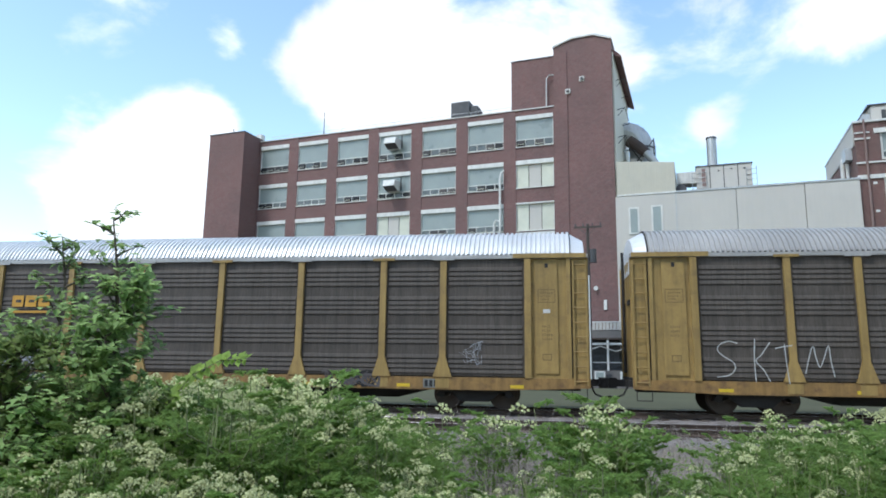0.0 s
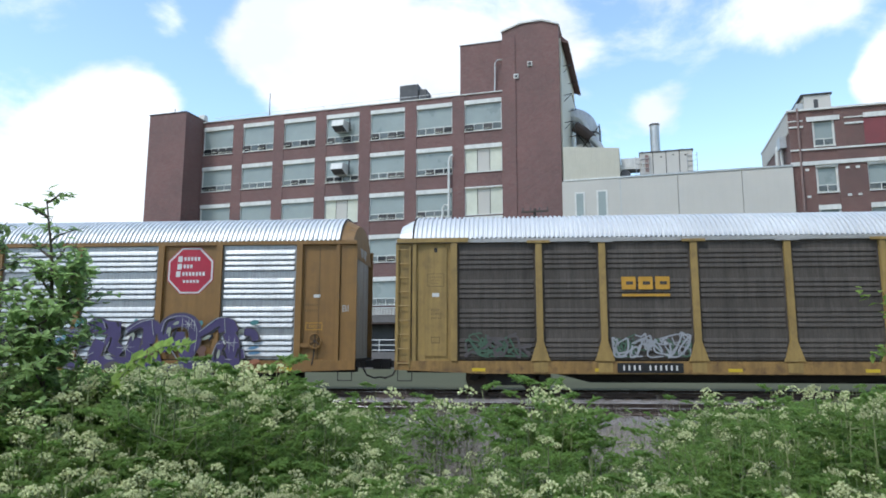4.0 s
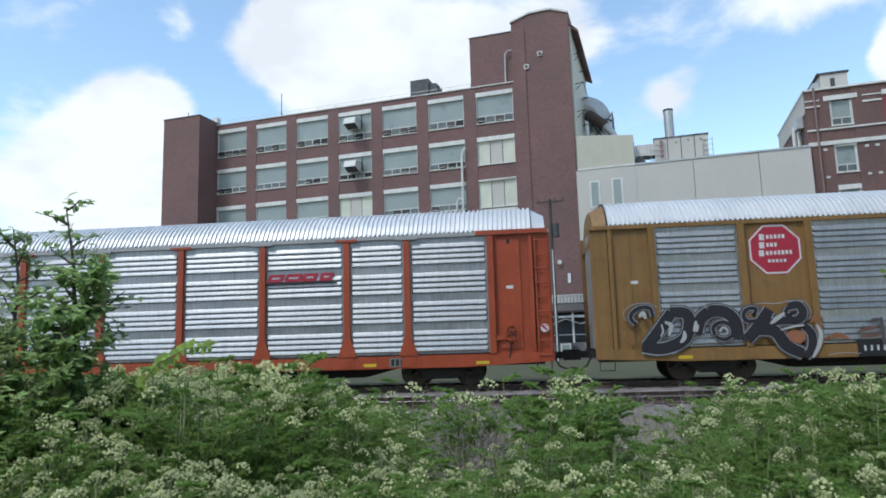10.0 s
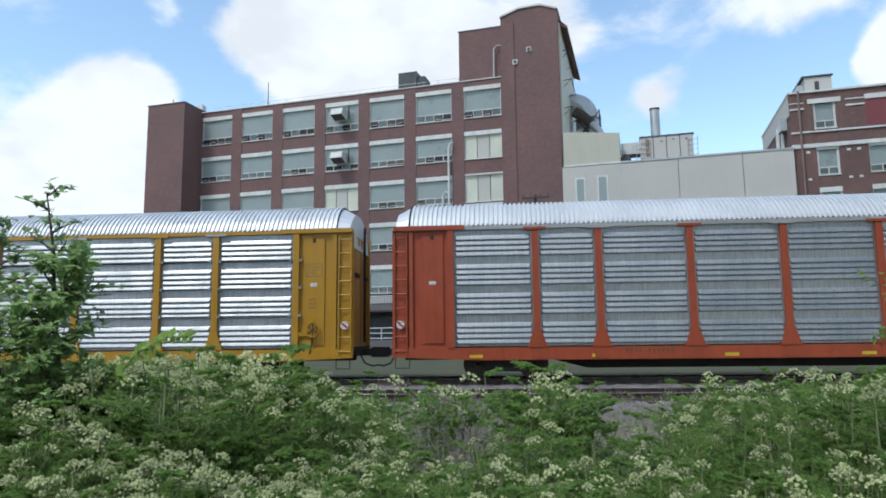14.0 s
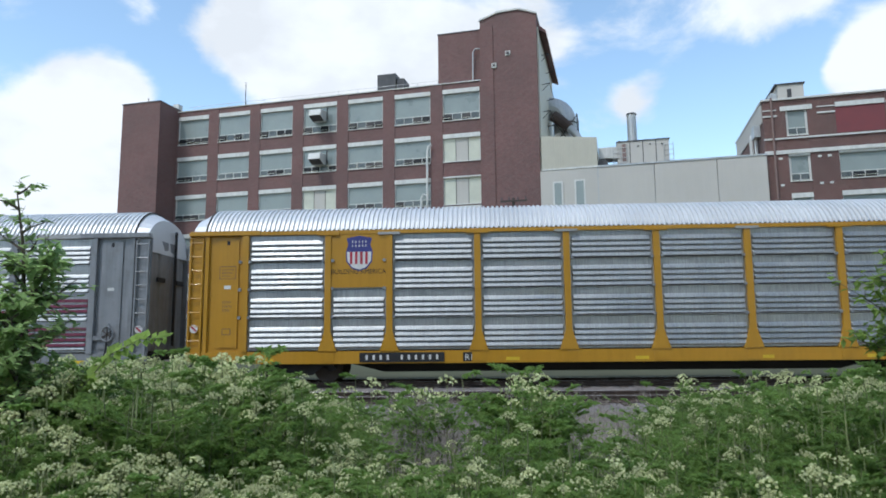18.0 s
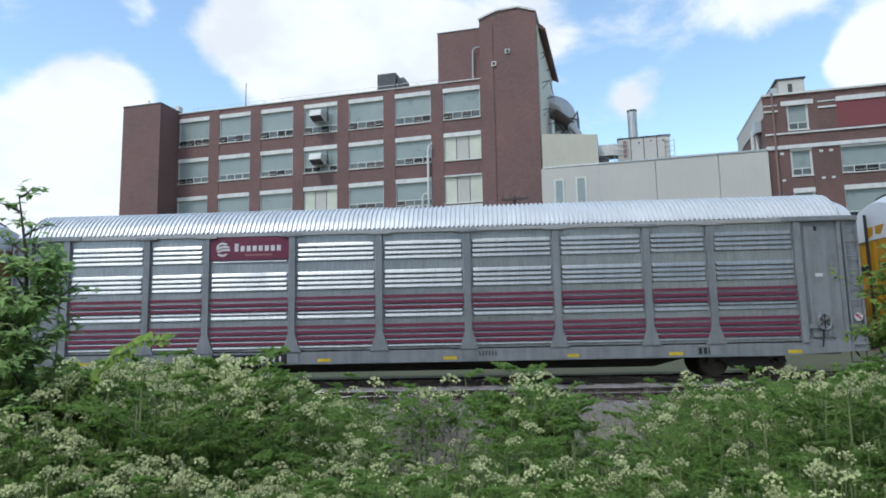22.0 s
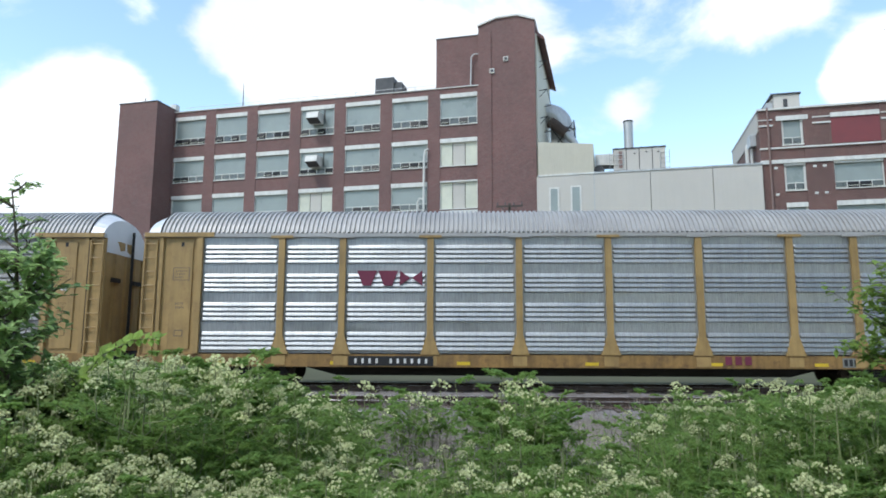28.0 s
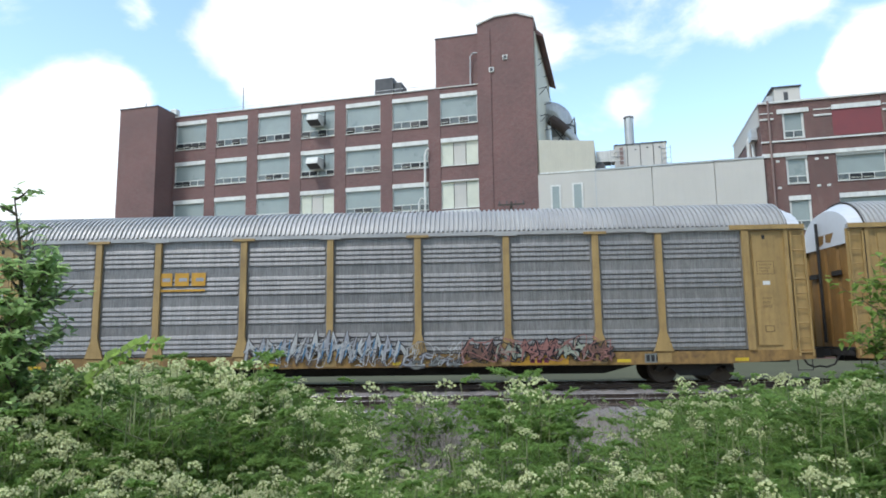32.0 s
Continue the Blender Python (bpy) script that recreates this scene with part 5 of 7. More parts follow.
for _p in [[(-3.42, 2.08), (-3.37, 2.08), (-3.37, 0.63), (-3.42, 0.63)], [(-3.34, 1.54), (-3.06, 2.08), (-3.06, 0.63), (-3.17, 0.63)], [(-2.99, 2.08), (-2.94, 2.08), (-2.95, 0.73), (-3.01, 0.73)], [(-2.5, 2.06), (-2.39, 2.06), (-2.14, 1.6), (-2.14, 1.31), (-2.41, 0.63), (-2.5, 0.63)], [(-2.11, 2.08), (-1.94, 2.08), (-1.94, 1.34), (-2.04, 1.11), (-2.11, 1.16)], [(-1.65, 2.08), (-1.43, 2.08), (-2.03, 0.82), (-2.12, 0.63), (-2.12, 1.05), (-1.87, 1.57)], [(-1.35, 2.08), (-1.28, 2.08), (-2, 0.63), (-2.07, 0.63)], [(-0.75, 2.06), (-0.63, 2.06), (-0.69, 1.63), (-1.14, 0.63), (-1.36, 0.63)], [(-0.66, 1.54), (-0.55, 2.06), (-0.55, 0.63), (-0.68, 0.63)], [(-0.52, 1.4), (-0.26, 2.06), (-0.22, 2.06), (-0.2, 0.63), (-0.31, 0.63)], [(-0.16, 2.06), (-0.11, 2.06), (-0.11, 0.7), (-0.16, 0.7)], [(0.53, 2.08), (0.61, 2.08), (0.92, 1.47), (0.92, 1.25), (0.63, 0.63), (0.53, 0.63)], [(0.95, 2.08), (1.18, 2.08), (1.18, 0.63), (0.95, 0.63)], [(1.24, 2.08), (1.31, 2.08), (1.29, 0.63), (1.23, 0.63)], [(1.91, 2.06), (1.99, 2.06), (2.26, 1.67), (2.26, 1.21), (2.03, 0.6), (1.92, 0.6)], [(2.31, 2.08), (2.57, 2.08), (2.57, 0.6), (2.32, 0.6)]]:
    flat(_c, "graffiti_stroke", _p, "p_pale", Y_POST - 0.004)
strokes(_c, "graffiti_line", [[(-2.45, 2.05), (-2.16, 1.63)], [(-2.2, 1.28), (-2.39, 0.63)], [(-1.41, 2.05), (-2.06, 0.69)], [(-0.71, 1.51), (-1.12, 0.69)], [(-0.48, 1.43), (-0.29, 1.86)], [(0.62, 1.98), (0.91, 1.43)], [(0.86, 1.21), (0.63, 0.69)], [(2.01, 1.98), (2.24, 1.63)], [(2.21, 1.16), (2.01, 0.64)], [(2.06, 1.54), (2.06, 1.25)], [(-1.89, 2.05), (-1.89, 1.63)], [(-0.52, 2.03), (-0.52, 0.7)]], 0.035, "p_ink", Y_POST - 0.009, "", 0.0)
strokes(_c, "graffiti_smudge", [[(-3.33, 1.69), (-3.18, 1.64)], [(-2.42, 1.18), (-2.12, 1.15)], [(-1.04, 1.64), (-0.85, 1.66), (-0.71, 1.62)], [(-0.94, 1.57), (-0.79, 1.57)], [(0.59, 1.11), (0.8, 1.05), (1.15, 1.08)], [(0.68, 1.16), (0.86, 1.14)], [(1.95, 1.7), (2.1, 1.73), (2.39, 1.67)], [(2.01, 1.62), (2.24, 1.63)]], 0.06, "p_rust", Y_POST - 0.011, "", 0.7)
strokes(_c, "cloud_puff", [[(-3.67, 2.2), (-3.54, 2.24), (-3.36, 2.2)], [(-2.43, 2.24), (-2.27, 2.32), (-2.12, 2.25)], [(-2.09, 2.29), (-1.97, 2.32), (-1.93, 2.21)], [(-1.21, 2.22), (-0.97, 2.35), (-0.62, 2.25)], [(-1, 2.37), (-0.88, 2.47), (-0.76, 2.37)], [(0.68, 2.24), (0.83, 2.36), (1.03, 2.24)], [(0.8, 2.21), (0.98, 2.21)]], 0.19, "p_green", Y_POST + 0.001, "", 0.5)
strokes(_c, "graffiti_line", [[(-3.86, 1.8), (-3.74, 1.92), (-3.6, 1.8), (-3.71, 1.69)], [(-3.8, 1.86), (-3.63, 1.74)], [(-3.92, 1.34), (-3.8, 1.19), (-3.69, 1.34)], [(2.63, 1.8), (2.81, 1.83), (2.86, 1.63), (2.69, 1.57)], [(3.22, 2.09), (3.37, 1.98), (3.51, 2.12)], [(3.28, 1.92), (3.57, 1.95)]], 0.022, "p_dusk", Y_POST - 0.002, "", 0.0)
strokes(_c, "cloud_puff", [[(4.3, 2.09), (4.42, 2.27), (4.59, 2.26)], [(6.31, 2.24), (6.46, 2.27)], [(8.48, 2.12), (8.62, 2.26)], [(10.21, 2.18), (10.49, 2.24)], [(3.87, 1.8), (4.05, 1.78)]], 0.17, "p_teal", Y_POST + 0.001, "", 0.6)
strokes(_c, "cloud_puff", [[(3.35, 1.54), (3.69, 1.6), (4.08, 1.54)], [(3.63, 1.72), (3.96, 1.66)], [(10.15, 1.37), (10.52, 1.43)], [(3.5, 1.43), (3.87, 1.46)], [(10.18, 1.22), (10.58, 1.25)]], 0.1, "p_sky", Y_POST, "", 0.8)
strokes(_c, "cloud_puff", [[(3.38, 1.11), (3.56, 1.27), (3.69, 1.05)], [(3.35, 0.91), (3.63, 0.99), (3.9, 0.91)], [(3.47, 0.76), (3.81, 0.79)], [(10.21, 0.93), (10.58, 0.99)]], 0.17, "p_rust", Y_POST - 0.001, "", 0.7)
_big = [[(4.79, 2.05), (5.09, 2.15), (5.39, 2.06), (5.88, 2.05)], [(5.73, 1.92), (5.58, 1.54), (5.94, 1.22)], [(6.62, 2.04), (6.92, 2.09), (7.16, 1.92)], [(6.86, 1.98), (6.83, 1.54)], [(7.53, 1.31), (7.33, 1.92), (7.62, 2.26), (8.14, 2.26), (8.4, 1.92), (8.32, 1.43), (8.02, 1.05)], [(9.12, 2.04), (9.48, 2.15), (9.67, 1.86)], [(9.48, 1.92), (9.67, 1.51), (9.54, 1.11)], [(7.84, 1.92), (7.84, 1.4)], [(4.82, 0.88), (5.39, 0.93), (6.07, 0.88), (6.86, 0.91), (7.29, 1.05)], [(7.9, 0.99), (8.51, 0.88), (9.24, 0.96), (9.91, 0.88)], [(5.21, 1.63), (5.09, 1.34), (4.97, 1.05)], [(6.43, 1.75), (6.31, 1.34), (6.31, 1.05)]]
_small = [[(4.11, 1.69), (4.28, 1.91), (4.59, 1.83), (4.51, 1.57), (4.22, 1.47)], [(4, 1.14), (4.14, 0.83), (4.55, 0.86)], [(6.1, 1.92), (6.46, 2.14), (6.86, 2.21)], [(8.58, 1.82), (9.09, 2.2), (9.45, 2.27)], [(10.03, 1.92), (10.31, 1.86), (10.43, 1.63)], [(9.15, 1.11), (9.24, 1.46), (9.36, 1.54)], [(6.65, 1.05), (6.68, 1.37), (6.86, 1.54)], [(9.91, 1.34), (9.97, 1.05)]]
for _w, _l in ((0.42, _big), (0.24, _small)):
    strokes(_c, "graffiti_rim", _l, _w + 0.07, "p_dusk", Y_POST - 0.001, "swollen dark violet spray-painted lettering" if _w > 0.3 else "", 0.12)
    strokes(_c, "graffiti_letter", _l, _w, "p_purple", Y_POST - 0.008, "", 0.2)
strokes(_c, "graffiti_shade", [[(4.69, 1.95), (4.85, 2.18), (5.09, 2.21)], [(5.33, 2.21), (5.43, 2.01)], [(5.73, 2.24), (5.82, 2.09)], [(6.04, 1.75), (6.16, 1.87), (6.55, 2.06)], [(6.37, 1.69), (6.43, 1.86)], [(7.32, 1.83), (7.44, 2.24), (7.71, 2.33)], [(7.47, 1.63), (7.71, 1.22)], [(7.65, 1.63), (7.76, 2.04)], [(8.57, 1.72), (8.99, 1.92), (9.21, 2.09)], [(8.87, 1.63), (8.99, 1.83)], [(9.09, 0.99), (9.13, 1.4)], [(9.79, 1.11), (9.88, 1.37), (9.94, 0.99)], [(4.05, 1.75), (4.11, 1.51)], [(4.05, 0.79), (4.48, 0.73)], [(4.75, 0.64), (5.03, 0.62)], [(9.48, 1.05), (9.36, 1.34)], [(6.62, 1.34), (6.65, 0.99)], [(5.58, 1.75), (5.43, 1.28)], [(7.1, 0.99), (7.19, 1.28)], [(10.03, 1.63), (10.21, 1.75)], [(7.96, 0.82), (7.47, 0.7)]], 0.085, "p_ink", Y_POST - 0.014, "", 0.5)
strokes(_c, "graffiti_patch", [[(6.74, 1.25), (7.04, 1.27)], [(6.77, 1.1), (7.04, 1.11)], [(8.51, 1.34), (8.66, 1.2), (8.66, 0.99)], [(8.6, 1.43), (8.78, 1.31)]], 0.2, "p_brick", Y_POST - 0.018, "", 0.5)
strokes(_c, "graffiti_patch", [[(5.39, 0.79), (5.7, 0.88), (6.07, 0.79)], [(7.47, 0.64), (7.71, 0.81), (8.02, 0.7)], [(8.78, 0.64), (8.99, 0.81), (9.21, 0.7)], [(6.37, 0.62), (6.55, 0.76), (6.68, 0.64)]], 0.18, "p_dusk", Y_POST - 0.018, "", 0.4)
strokes(_c, "graffiti_light", [[(6.16, 1.78), (6.31, 1.83), (6.31, 1.63)], [(7.44, 1.86), (7.53, 2.04), (7.53, 1.75)], [(7.84, 1.37), (7.99, 1.54), (8.08, 1.75)], [(8.66, 1.66), (8.93, 1.8)], [(9.18, 1.05), (9.23, 1.34)], [(5.41, 1.14), (5.64, 1.05)], [(4.14, 1.6), (4.48, 1.54)], [(9.85, 1.89), (10.06, 2.04)], [(7.65, 2.15), (7.84, 2.24)]], 0.1, "p_mint", Y_POST - 0.022, "", 0.7)
strokes(_c, "graffiti_line", [[(4.04, 1.49), (4.07, 1.83), (4.3, 1.97), (4.66, 1.87), (4.94, 1.66)], [(4.63, 1.98), (4.75, 2.24), (5.09, 2.31)], [(3.93, 1.2), (4.02, 0.79), (4.6, 0.71)], [(4.69, 0.93), (4.75, 1.11), (5, 1.25)], [(5.52, 1.6), (5.38, 1.25), (5.46, 1.05), (5.73, 1.04)], [(6.01, 1.89), (6.49, 2.21), (6.86, 2.31)], [(6.92, 2.3), (7.01, 1.8)], [(7.26, 1.92), (7.41, 2.3), (7.84, 2.43), (8.23, 2.34), (8.45, 1.98), (8.41, 1.28)], [(7.41, 1.63), (7.84, 1.05)], [(8.54, 1.92), (9.12, 2.34), (9.42, 2.37)], [(9.36, 2.33), (9.41, 1.86)], [(9.85, 1.92), (10.15, 2.08), (10.49, 2.04)], [(8.99, 1.14), (9.12, 1.49), (9.27, 1.54)], [(10.03, 1.46), (10.09, 1.05)], [(6.55, 1.25), (6.62, 0.99), (6.71, 0.91)], [(6.31, 0.7), (6.55, 0.83), (6.69, 0.64)], [(7.44, 0.67), (7.71, 0.85), (8.03, 0.79), (8.01, 0.59)], [(8.75, 0.62), (8.96, 0.85), (9.24, 0.79)], [(7.13, 0.99), (7.35, 0.93)], [(7.96, 1.05), (8.05, 0.95), (8.32, 0.96)], [(5.27, 2.27), (5.36, 2.04)], [(9.54, 2.35), (10.03, 2.21)]], 0.026, "p_grey", Y_POST - 0.028, "", 0.0)
strokes(_c, "graffiti_star", [[(6.1, 1.69), (6.1, 1.11)], [(5.76, 1.4), (6.37, 1.43)], [(5.94, 1.54), (6.25, 1.27)], [(5.94, 1.27), (6.25, 1.56)], [(8.17, 2.35), (8.17, 1.92)], [(7.94, 2.15), (8.41, 2.14)], [(8.02, 2.3), (8.32, 2.01)], [(8.05, 2.01), (8.31, 2.27)], [(9.54, 1.78), (9.56, 1.28)], [(9.3, 1.56), (9.85, 1.57)], [(9.39, 1.66), (9.73, 1.43)], [(4.27, 1.69), (4.28, 1.05)], [(4.02, 1.34), (4.54, 1.37)], [(4.11, 1.49), (4.48, 1.17)], [(4.11, 1.17), (4.45, 1.49)], [(7.96, 2.38), (7.96, 1.92)], [(8.37, 2.35), (8.37, 1.92)], [(9.73, 1.75), (9.71, 1.28)], [(3.44, 2.15), (3.63, 1.98), (3.5, 1.8)], [(3.38, 1.92), (3.81, 2.04)], [(4.36, 0.93), (4.48, 0.79)], [(8.02, 1.02), (8.26, 0.95)], [(9.42, 1.05), (9.67, 1.02)]], 0.02, "p_pale", Y_POST - 0.034, "", 0.6)
for _x in (-2.95, 0.55, 3.4, 6.7, 9.3):
    rect(_c, "reflector", _x, _x + 0.5, 0.6, 0.7, "p_yellow", Y_POST - 0.008)

# orange wagon: slim maroon mark
for _k, _w in enumerate((0.5, 0.55, 0.48, 0.42)):
    _x = 4.4 + 0.58 * _k
    flat(CAR[3], "side_mark", [(_x, 3.5), (_x + _w, 3.5), (_x + _w + 0.1, 3.76), (_x + 0.1, 3.76)], "p_red", Y_SHEET, "slanting red block mark with a dark underline" if _k == 0 else "")
    flat(CAR[3], "side_mark_gap", [(_x + 0.16, 3.6), (_x + _w - 0.08, 3.6), (_x + _w - 0.05, 3.66), (_x + 0.18, 3.66)], "p_pale", Y_SHEET - 0.004)
rect(CAR[3], "side_mark_line", 4.35, 6.75, 3.4, 3.46, "p_ink", Y_SHEET)
bars(CAR[3], "number_mark", -6.4, -4.9, 0.88, 0.14, "p_brown", Y_SILL)
# fresh yellow wagon: plate with shield over a half sheet
_c = CAR[4]
part("logo_plate", box(B(), -8.97, -7.17, -1.505, -1.49, 3.02, 4.76), M["yellow_fresh"], _c)
_y = -1.506
_s = lambda q, dz=0.0: [(-8.05 + a * q, 4.12 + dz + b * q) for a, b in ((0, -1.0), (0.42, -0.85), (0.72, -0.45), (0.75, 0.1), (0.62, 0.5), (0.72, 0.85), (0.4, 0.92), (0, 1.0), (-0.4, 0.92), (-0.72, 0.85), (-0.62, 0.5), (-0.75, 0.1), (-0.72, -0.45), (-0.42, -0.85))]
_e = flat(_c, "shield", _s(0.58), "p_blue", _y, "blue shield emblem with red and white stripes")
flat(_c, "shield_field", [p for p in _s(0.53) if p[1] < 4.28] , "p_white", _y - 0.004)
for _k in range(4):
    rect(_c, "shield_stripe", -8.35 + 0.165 * _k, -8.27 + 0.165 * _k, 3.77, 4.17, "p_red", _y - 0.008)
for _z in (4.37, 4.5):
    bars(_c, "shield_bar", -8.32, -7.78, _z, 0.07, "p_white", _y - 0.004, ((5, 0),))
lettering(_c, "BUILDING AMERICA", -8.07, 3.46, 0.22, "p_black", _y, "small dark slogan lettering", 0.9)
number_board(_c, -7.9, -5.45)
rect(_c, "number_board", -4.75, -4.35, 0.66, 0.94, "p_black", Y_SILL)
lettering(_c, "R1", -4.55, 0.7, 0.26, "p_white", Y_SILL - 0.004)
for _k in range(9):
    for _z in (2.07, 2.97, 3.87):
        _w = (POSTS[_k + 1] - POSTS[_k]) / 2 - 0.12
        _x = (POSTS[_k + 1] + POSTS[_k]) / 2
        if not (_k == 1 and _z > 2.9):
            rect(_c, "sheet_seam", _x - _w, _x + _w, _z, _z + 0.035, "under_black", -1.47, depth=0.025)
for _x in POSTS:
    for _z in (2.09, 2.99, 3.89):
        for _d in (-0.16, 0.16):
            part("seam_bracket", tube(B(), [(_x + _d, -1.5, _z), (_x + _d, -1.575, _z)], 0.055, 8), M["car_grey"], _c)
# grey wagon: dark red bands and a plate
_c = CAR[5]
for _k in range(9):
    _w = (POSTS[_k + 1] - POSTS[_k]) / 2 - 0.13
    _x = (POSTS[_k + 1] + POSTS[_k]) / 2
    for _z in (2.66, 2.49, 2.32, 1.74, 1.57, 1.4, 1.23):
        rect(_c, "painted_band", _x - _w, _x + _w, _z, _z + 0.095, "p_maroon", Y_SHEET)
rect(_c, "name_plate", -6.98, -4.36, 4.0, 4.74, "p_maroon", Y_SHEET, "dark red plate with a white emblem")
strokes(_c, "plate_emblem", [[(-6.75, 4.42), (-6.6, 4.55), (-6.4, 4.52)], [(-6.75, 4.36), (-6.55, 4.44), (-6.32, 4.42)], [(-6.72, 4.28), (-6.5, 4.34), (-6.3, 4.33)], [(-6.7, 4.2), (-6.55, 4.15), (-6.4, 4.2)]], 0.07, "p_white", Y_SHEET - 0.005, "", 0.2)
for _k in range(8):
    rect(_c, "plate_bar", -6.15 + 0.2 * _k, -6.02 + 0.2 * _k, 4.28, 4.46 + (0.08 if _k == 0 else 0), "p_white", Y_SHEET - 0.005)
rect(_c, "plate_line", -5.8, -4.9, 4.13, 4.18, "p_rose", Y_SHEET - 0.005)
number_board(_c, -6.7, -4.5)
bars(_c, "number_mark", 1.2, 2.3, 0.85, 0.14, "p_black", Y_SILL)
# dull yellow wagon: maroon block mark
_c = CAR[6]
for _x in (-6.28, -5.6):
    flat(_c, "side_mark", [(_x - 0.13, 3.18), (_x + 0.13, 3.18), (_x + 0.32, 3.66), (_x - 0.32, 3.66)], "p_maroon", Y_SHEET, "maroon wedge mark")
for _e in (-1, 1):
    flat(_c, "side_mark", [(-4.86 + _e * 0.36, 3.66), (-4.86 + _e * 0.36, 3.18), (-4.86 + _e * 0.03, 3.42)], "p_maroon", Y_SHEET)
number_board(_c, -6.7, -4.25)
for _x in (4.9, 5.2, 5.5):
    rect(_c, "sill_mark", _x, _x + 0.2, 0.72, 0.98, "p_maroon", Y_SILL - 0.013)
# last wagon: gold mark, two tangled pieces of graffiti
_c = CAR[7]
for _k, _x in enumerate((-7.05, -6.5, -5.95)):
    rect(_c, "side_mark", _x, _x + 0.46, 3.3, 3.72, "p_gold", Y_SHEET, "faded gold block mark" if _k == 0 else "")
    rect(_c, "side_mark_gap", _x + 0.14, _x + 0.4, 3.45, 3.56, "p_grey", Y_SHEET - 0.004)
rect(_c, "side_mark_line", -7.05, -5.5, 3.12, 3.19, "p_gold", Y_SHEET)
def wildstyle(car, x0, x1, z0, z1, fills, rim, seed, step=0.42, w=0.1, label=""):
    """A row of spiky interlocked letters: slanting tapered strokes with dark rims."""
    rng = random.Random(seed)
    n = int((x1 - x0) / step)
    rims, inner = [], [[] for _ in fills]
    for k in range(n):
        x = x0 + step * (k + 0.5)
        lean = rng.uniform(-0.12, 0.2)
        hi = z1 - 0.16 * abs(2 * k / max(n - 1, 1) - 1) + rng.uniform(-0.1, 0.14)
        mid = (z0 + hi) / 2
        lines = [[(x - 0.18, z0 + rng.uniform(0, 0.15)), (x - 0.1 + lean / 2, mid), (x - 0.02 + lean, hi)],
                 [(x - 0.02 + lean, hi - 0.05), (x + 0.08, mid + rng.uniform(-0.1, 0.1)), (x + 0.2, z0 + rng.uniform(0, 0.3))],
                 [(x - 0.22, mid + rng.uniform(-0.2, 0.1)), (x, mid + rng.uniform(-0.15, 0.2)), (x + 0.24, mid + rng.uniform(-0.1, 0.3))]]
        if rng.random() < 0.6:
            lines.append([(x + 0.1, z0 + 0.05), (x + 0.2, mid - 0.1), (x + 0.27 + lean, hi - rng.uniform(0.1, 0.35))])
        rims += lines
        inner[(k * len(fills)) // n if len(fills) > 2 else k % len(fills)] += lines
    strokes(car, "graffiti_rim", rims, w + 0.07, rim, Y_POST, label, 0.5)
    for j, (m, ls) in enumerate(zip(fills, inner)):
        strokes(car, "graffiti_letter", ls, w, m, Y_POST - 0.008 - 0.006 * j, "", 0.75)


wildstyle(_c, -4.1, 1.1, 0.72, 1.72, ("p_pale", "p_grey"), "p_dusk", 51, 0.34, 0.085, "spiky pale blue-white spray-painted lettering")
strokes(_c, "graffiti_shade", [[(-3.9 + 0.27 * k, 0.8 + 0.05 * (k % 3)), (-3.8 + 0.27 * k, 1.0 + 0.09 * (k % 4)), (-3.74 + 0.27 * k, 1.3 + 0.06 * (k % 5))] for k in range(18)], 0.06, "p_sky", Y_POST - 0.024, "", 0.8)
scrawl(_c, -4.1, 2.8, 0.68, 1.3, ("p_dusk", "p_pale"), 62, 34, 0.022, Y_POST - 0.03)
wildstyle(_c, 0.9, 2.8, 0.64, 0.98, ("p_grey", "p_slate"), "p_dusk", 52, 0.3, 0.06)
wildstyle(_c, 2.8, 7.4, 0.74, 1.46, ("p_brick", "p_mint", "p_rose", "p_mint", "p_brick"), "p_ink", 53, 0.27, 0.085, "spiky red and cream spray-painted lettering")
scrawl(_c, 2.8, 7.4, 0.75, 1.45, ("p_ink", "p_rose"), 61, 26, 0.022, Y_POST - 0.045)
rect(_c, "sill_mark", 4.3, 6.1, 0.64, 0.93, "p_gold", Y_SILL - 0.013)
for _x in (4.9, 5.12, 5.34):
    rect(_c, "sill_block", _x, _x + 0.15, 0.7, 0.86, "p_maroon", Y_SILL - 0.017)


# ---- plants ----
leaf_mat("weed_leaf", (0.19, 0.295, 0.075), (0.245, 0.375, 0.102), 0.12, 0.68)
leaf_mat("bush_leaf", (0.3, 0.45, 0.17), (0.41, 0.57, 0.23), 0.2, 0.62)
leaf_mat("sapling_leaf", (0.25, 0.34, 0.11), (0.33, 0.44, 0.15), 0.2, 0.6)
# extra dark leaves for the unseen trees added to dim light and reflections
leaf_mat("unseen_tree_leaf", (0.035, 0.06, 0.018), (0.06, 0.1, 0.03), 0.3, 0.2)
leaf_mat("sprout_leaf", (0.28, 0.42, 0.09), (0.38, 0.54, 0.13), 0.2, 0.55)
leaf_mat("umbel_white", (0.5, 0.55, 0.25), (0.71, 0.74, 0.42), 0.15, 0.3)
leaf_mat("weed_stem", (0.15, 0.2, 0.07), (0.2, 0.22, 0.1), 0.2, 0.0)
leaf_mat("dry_stalk", (0.24, 0.21, 0.17), (0.36, 0.32, 0.27), 0.3, 0.0)
pbr("bark", (0.12, 0.1, 0.08), 0.9, var=0.3, fine=25, bump=0.5)


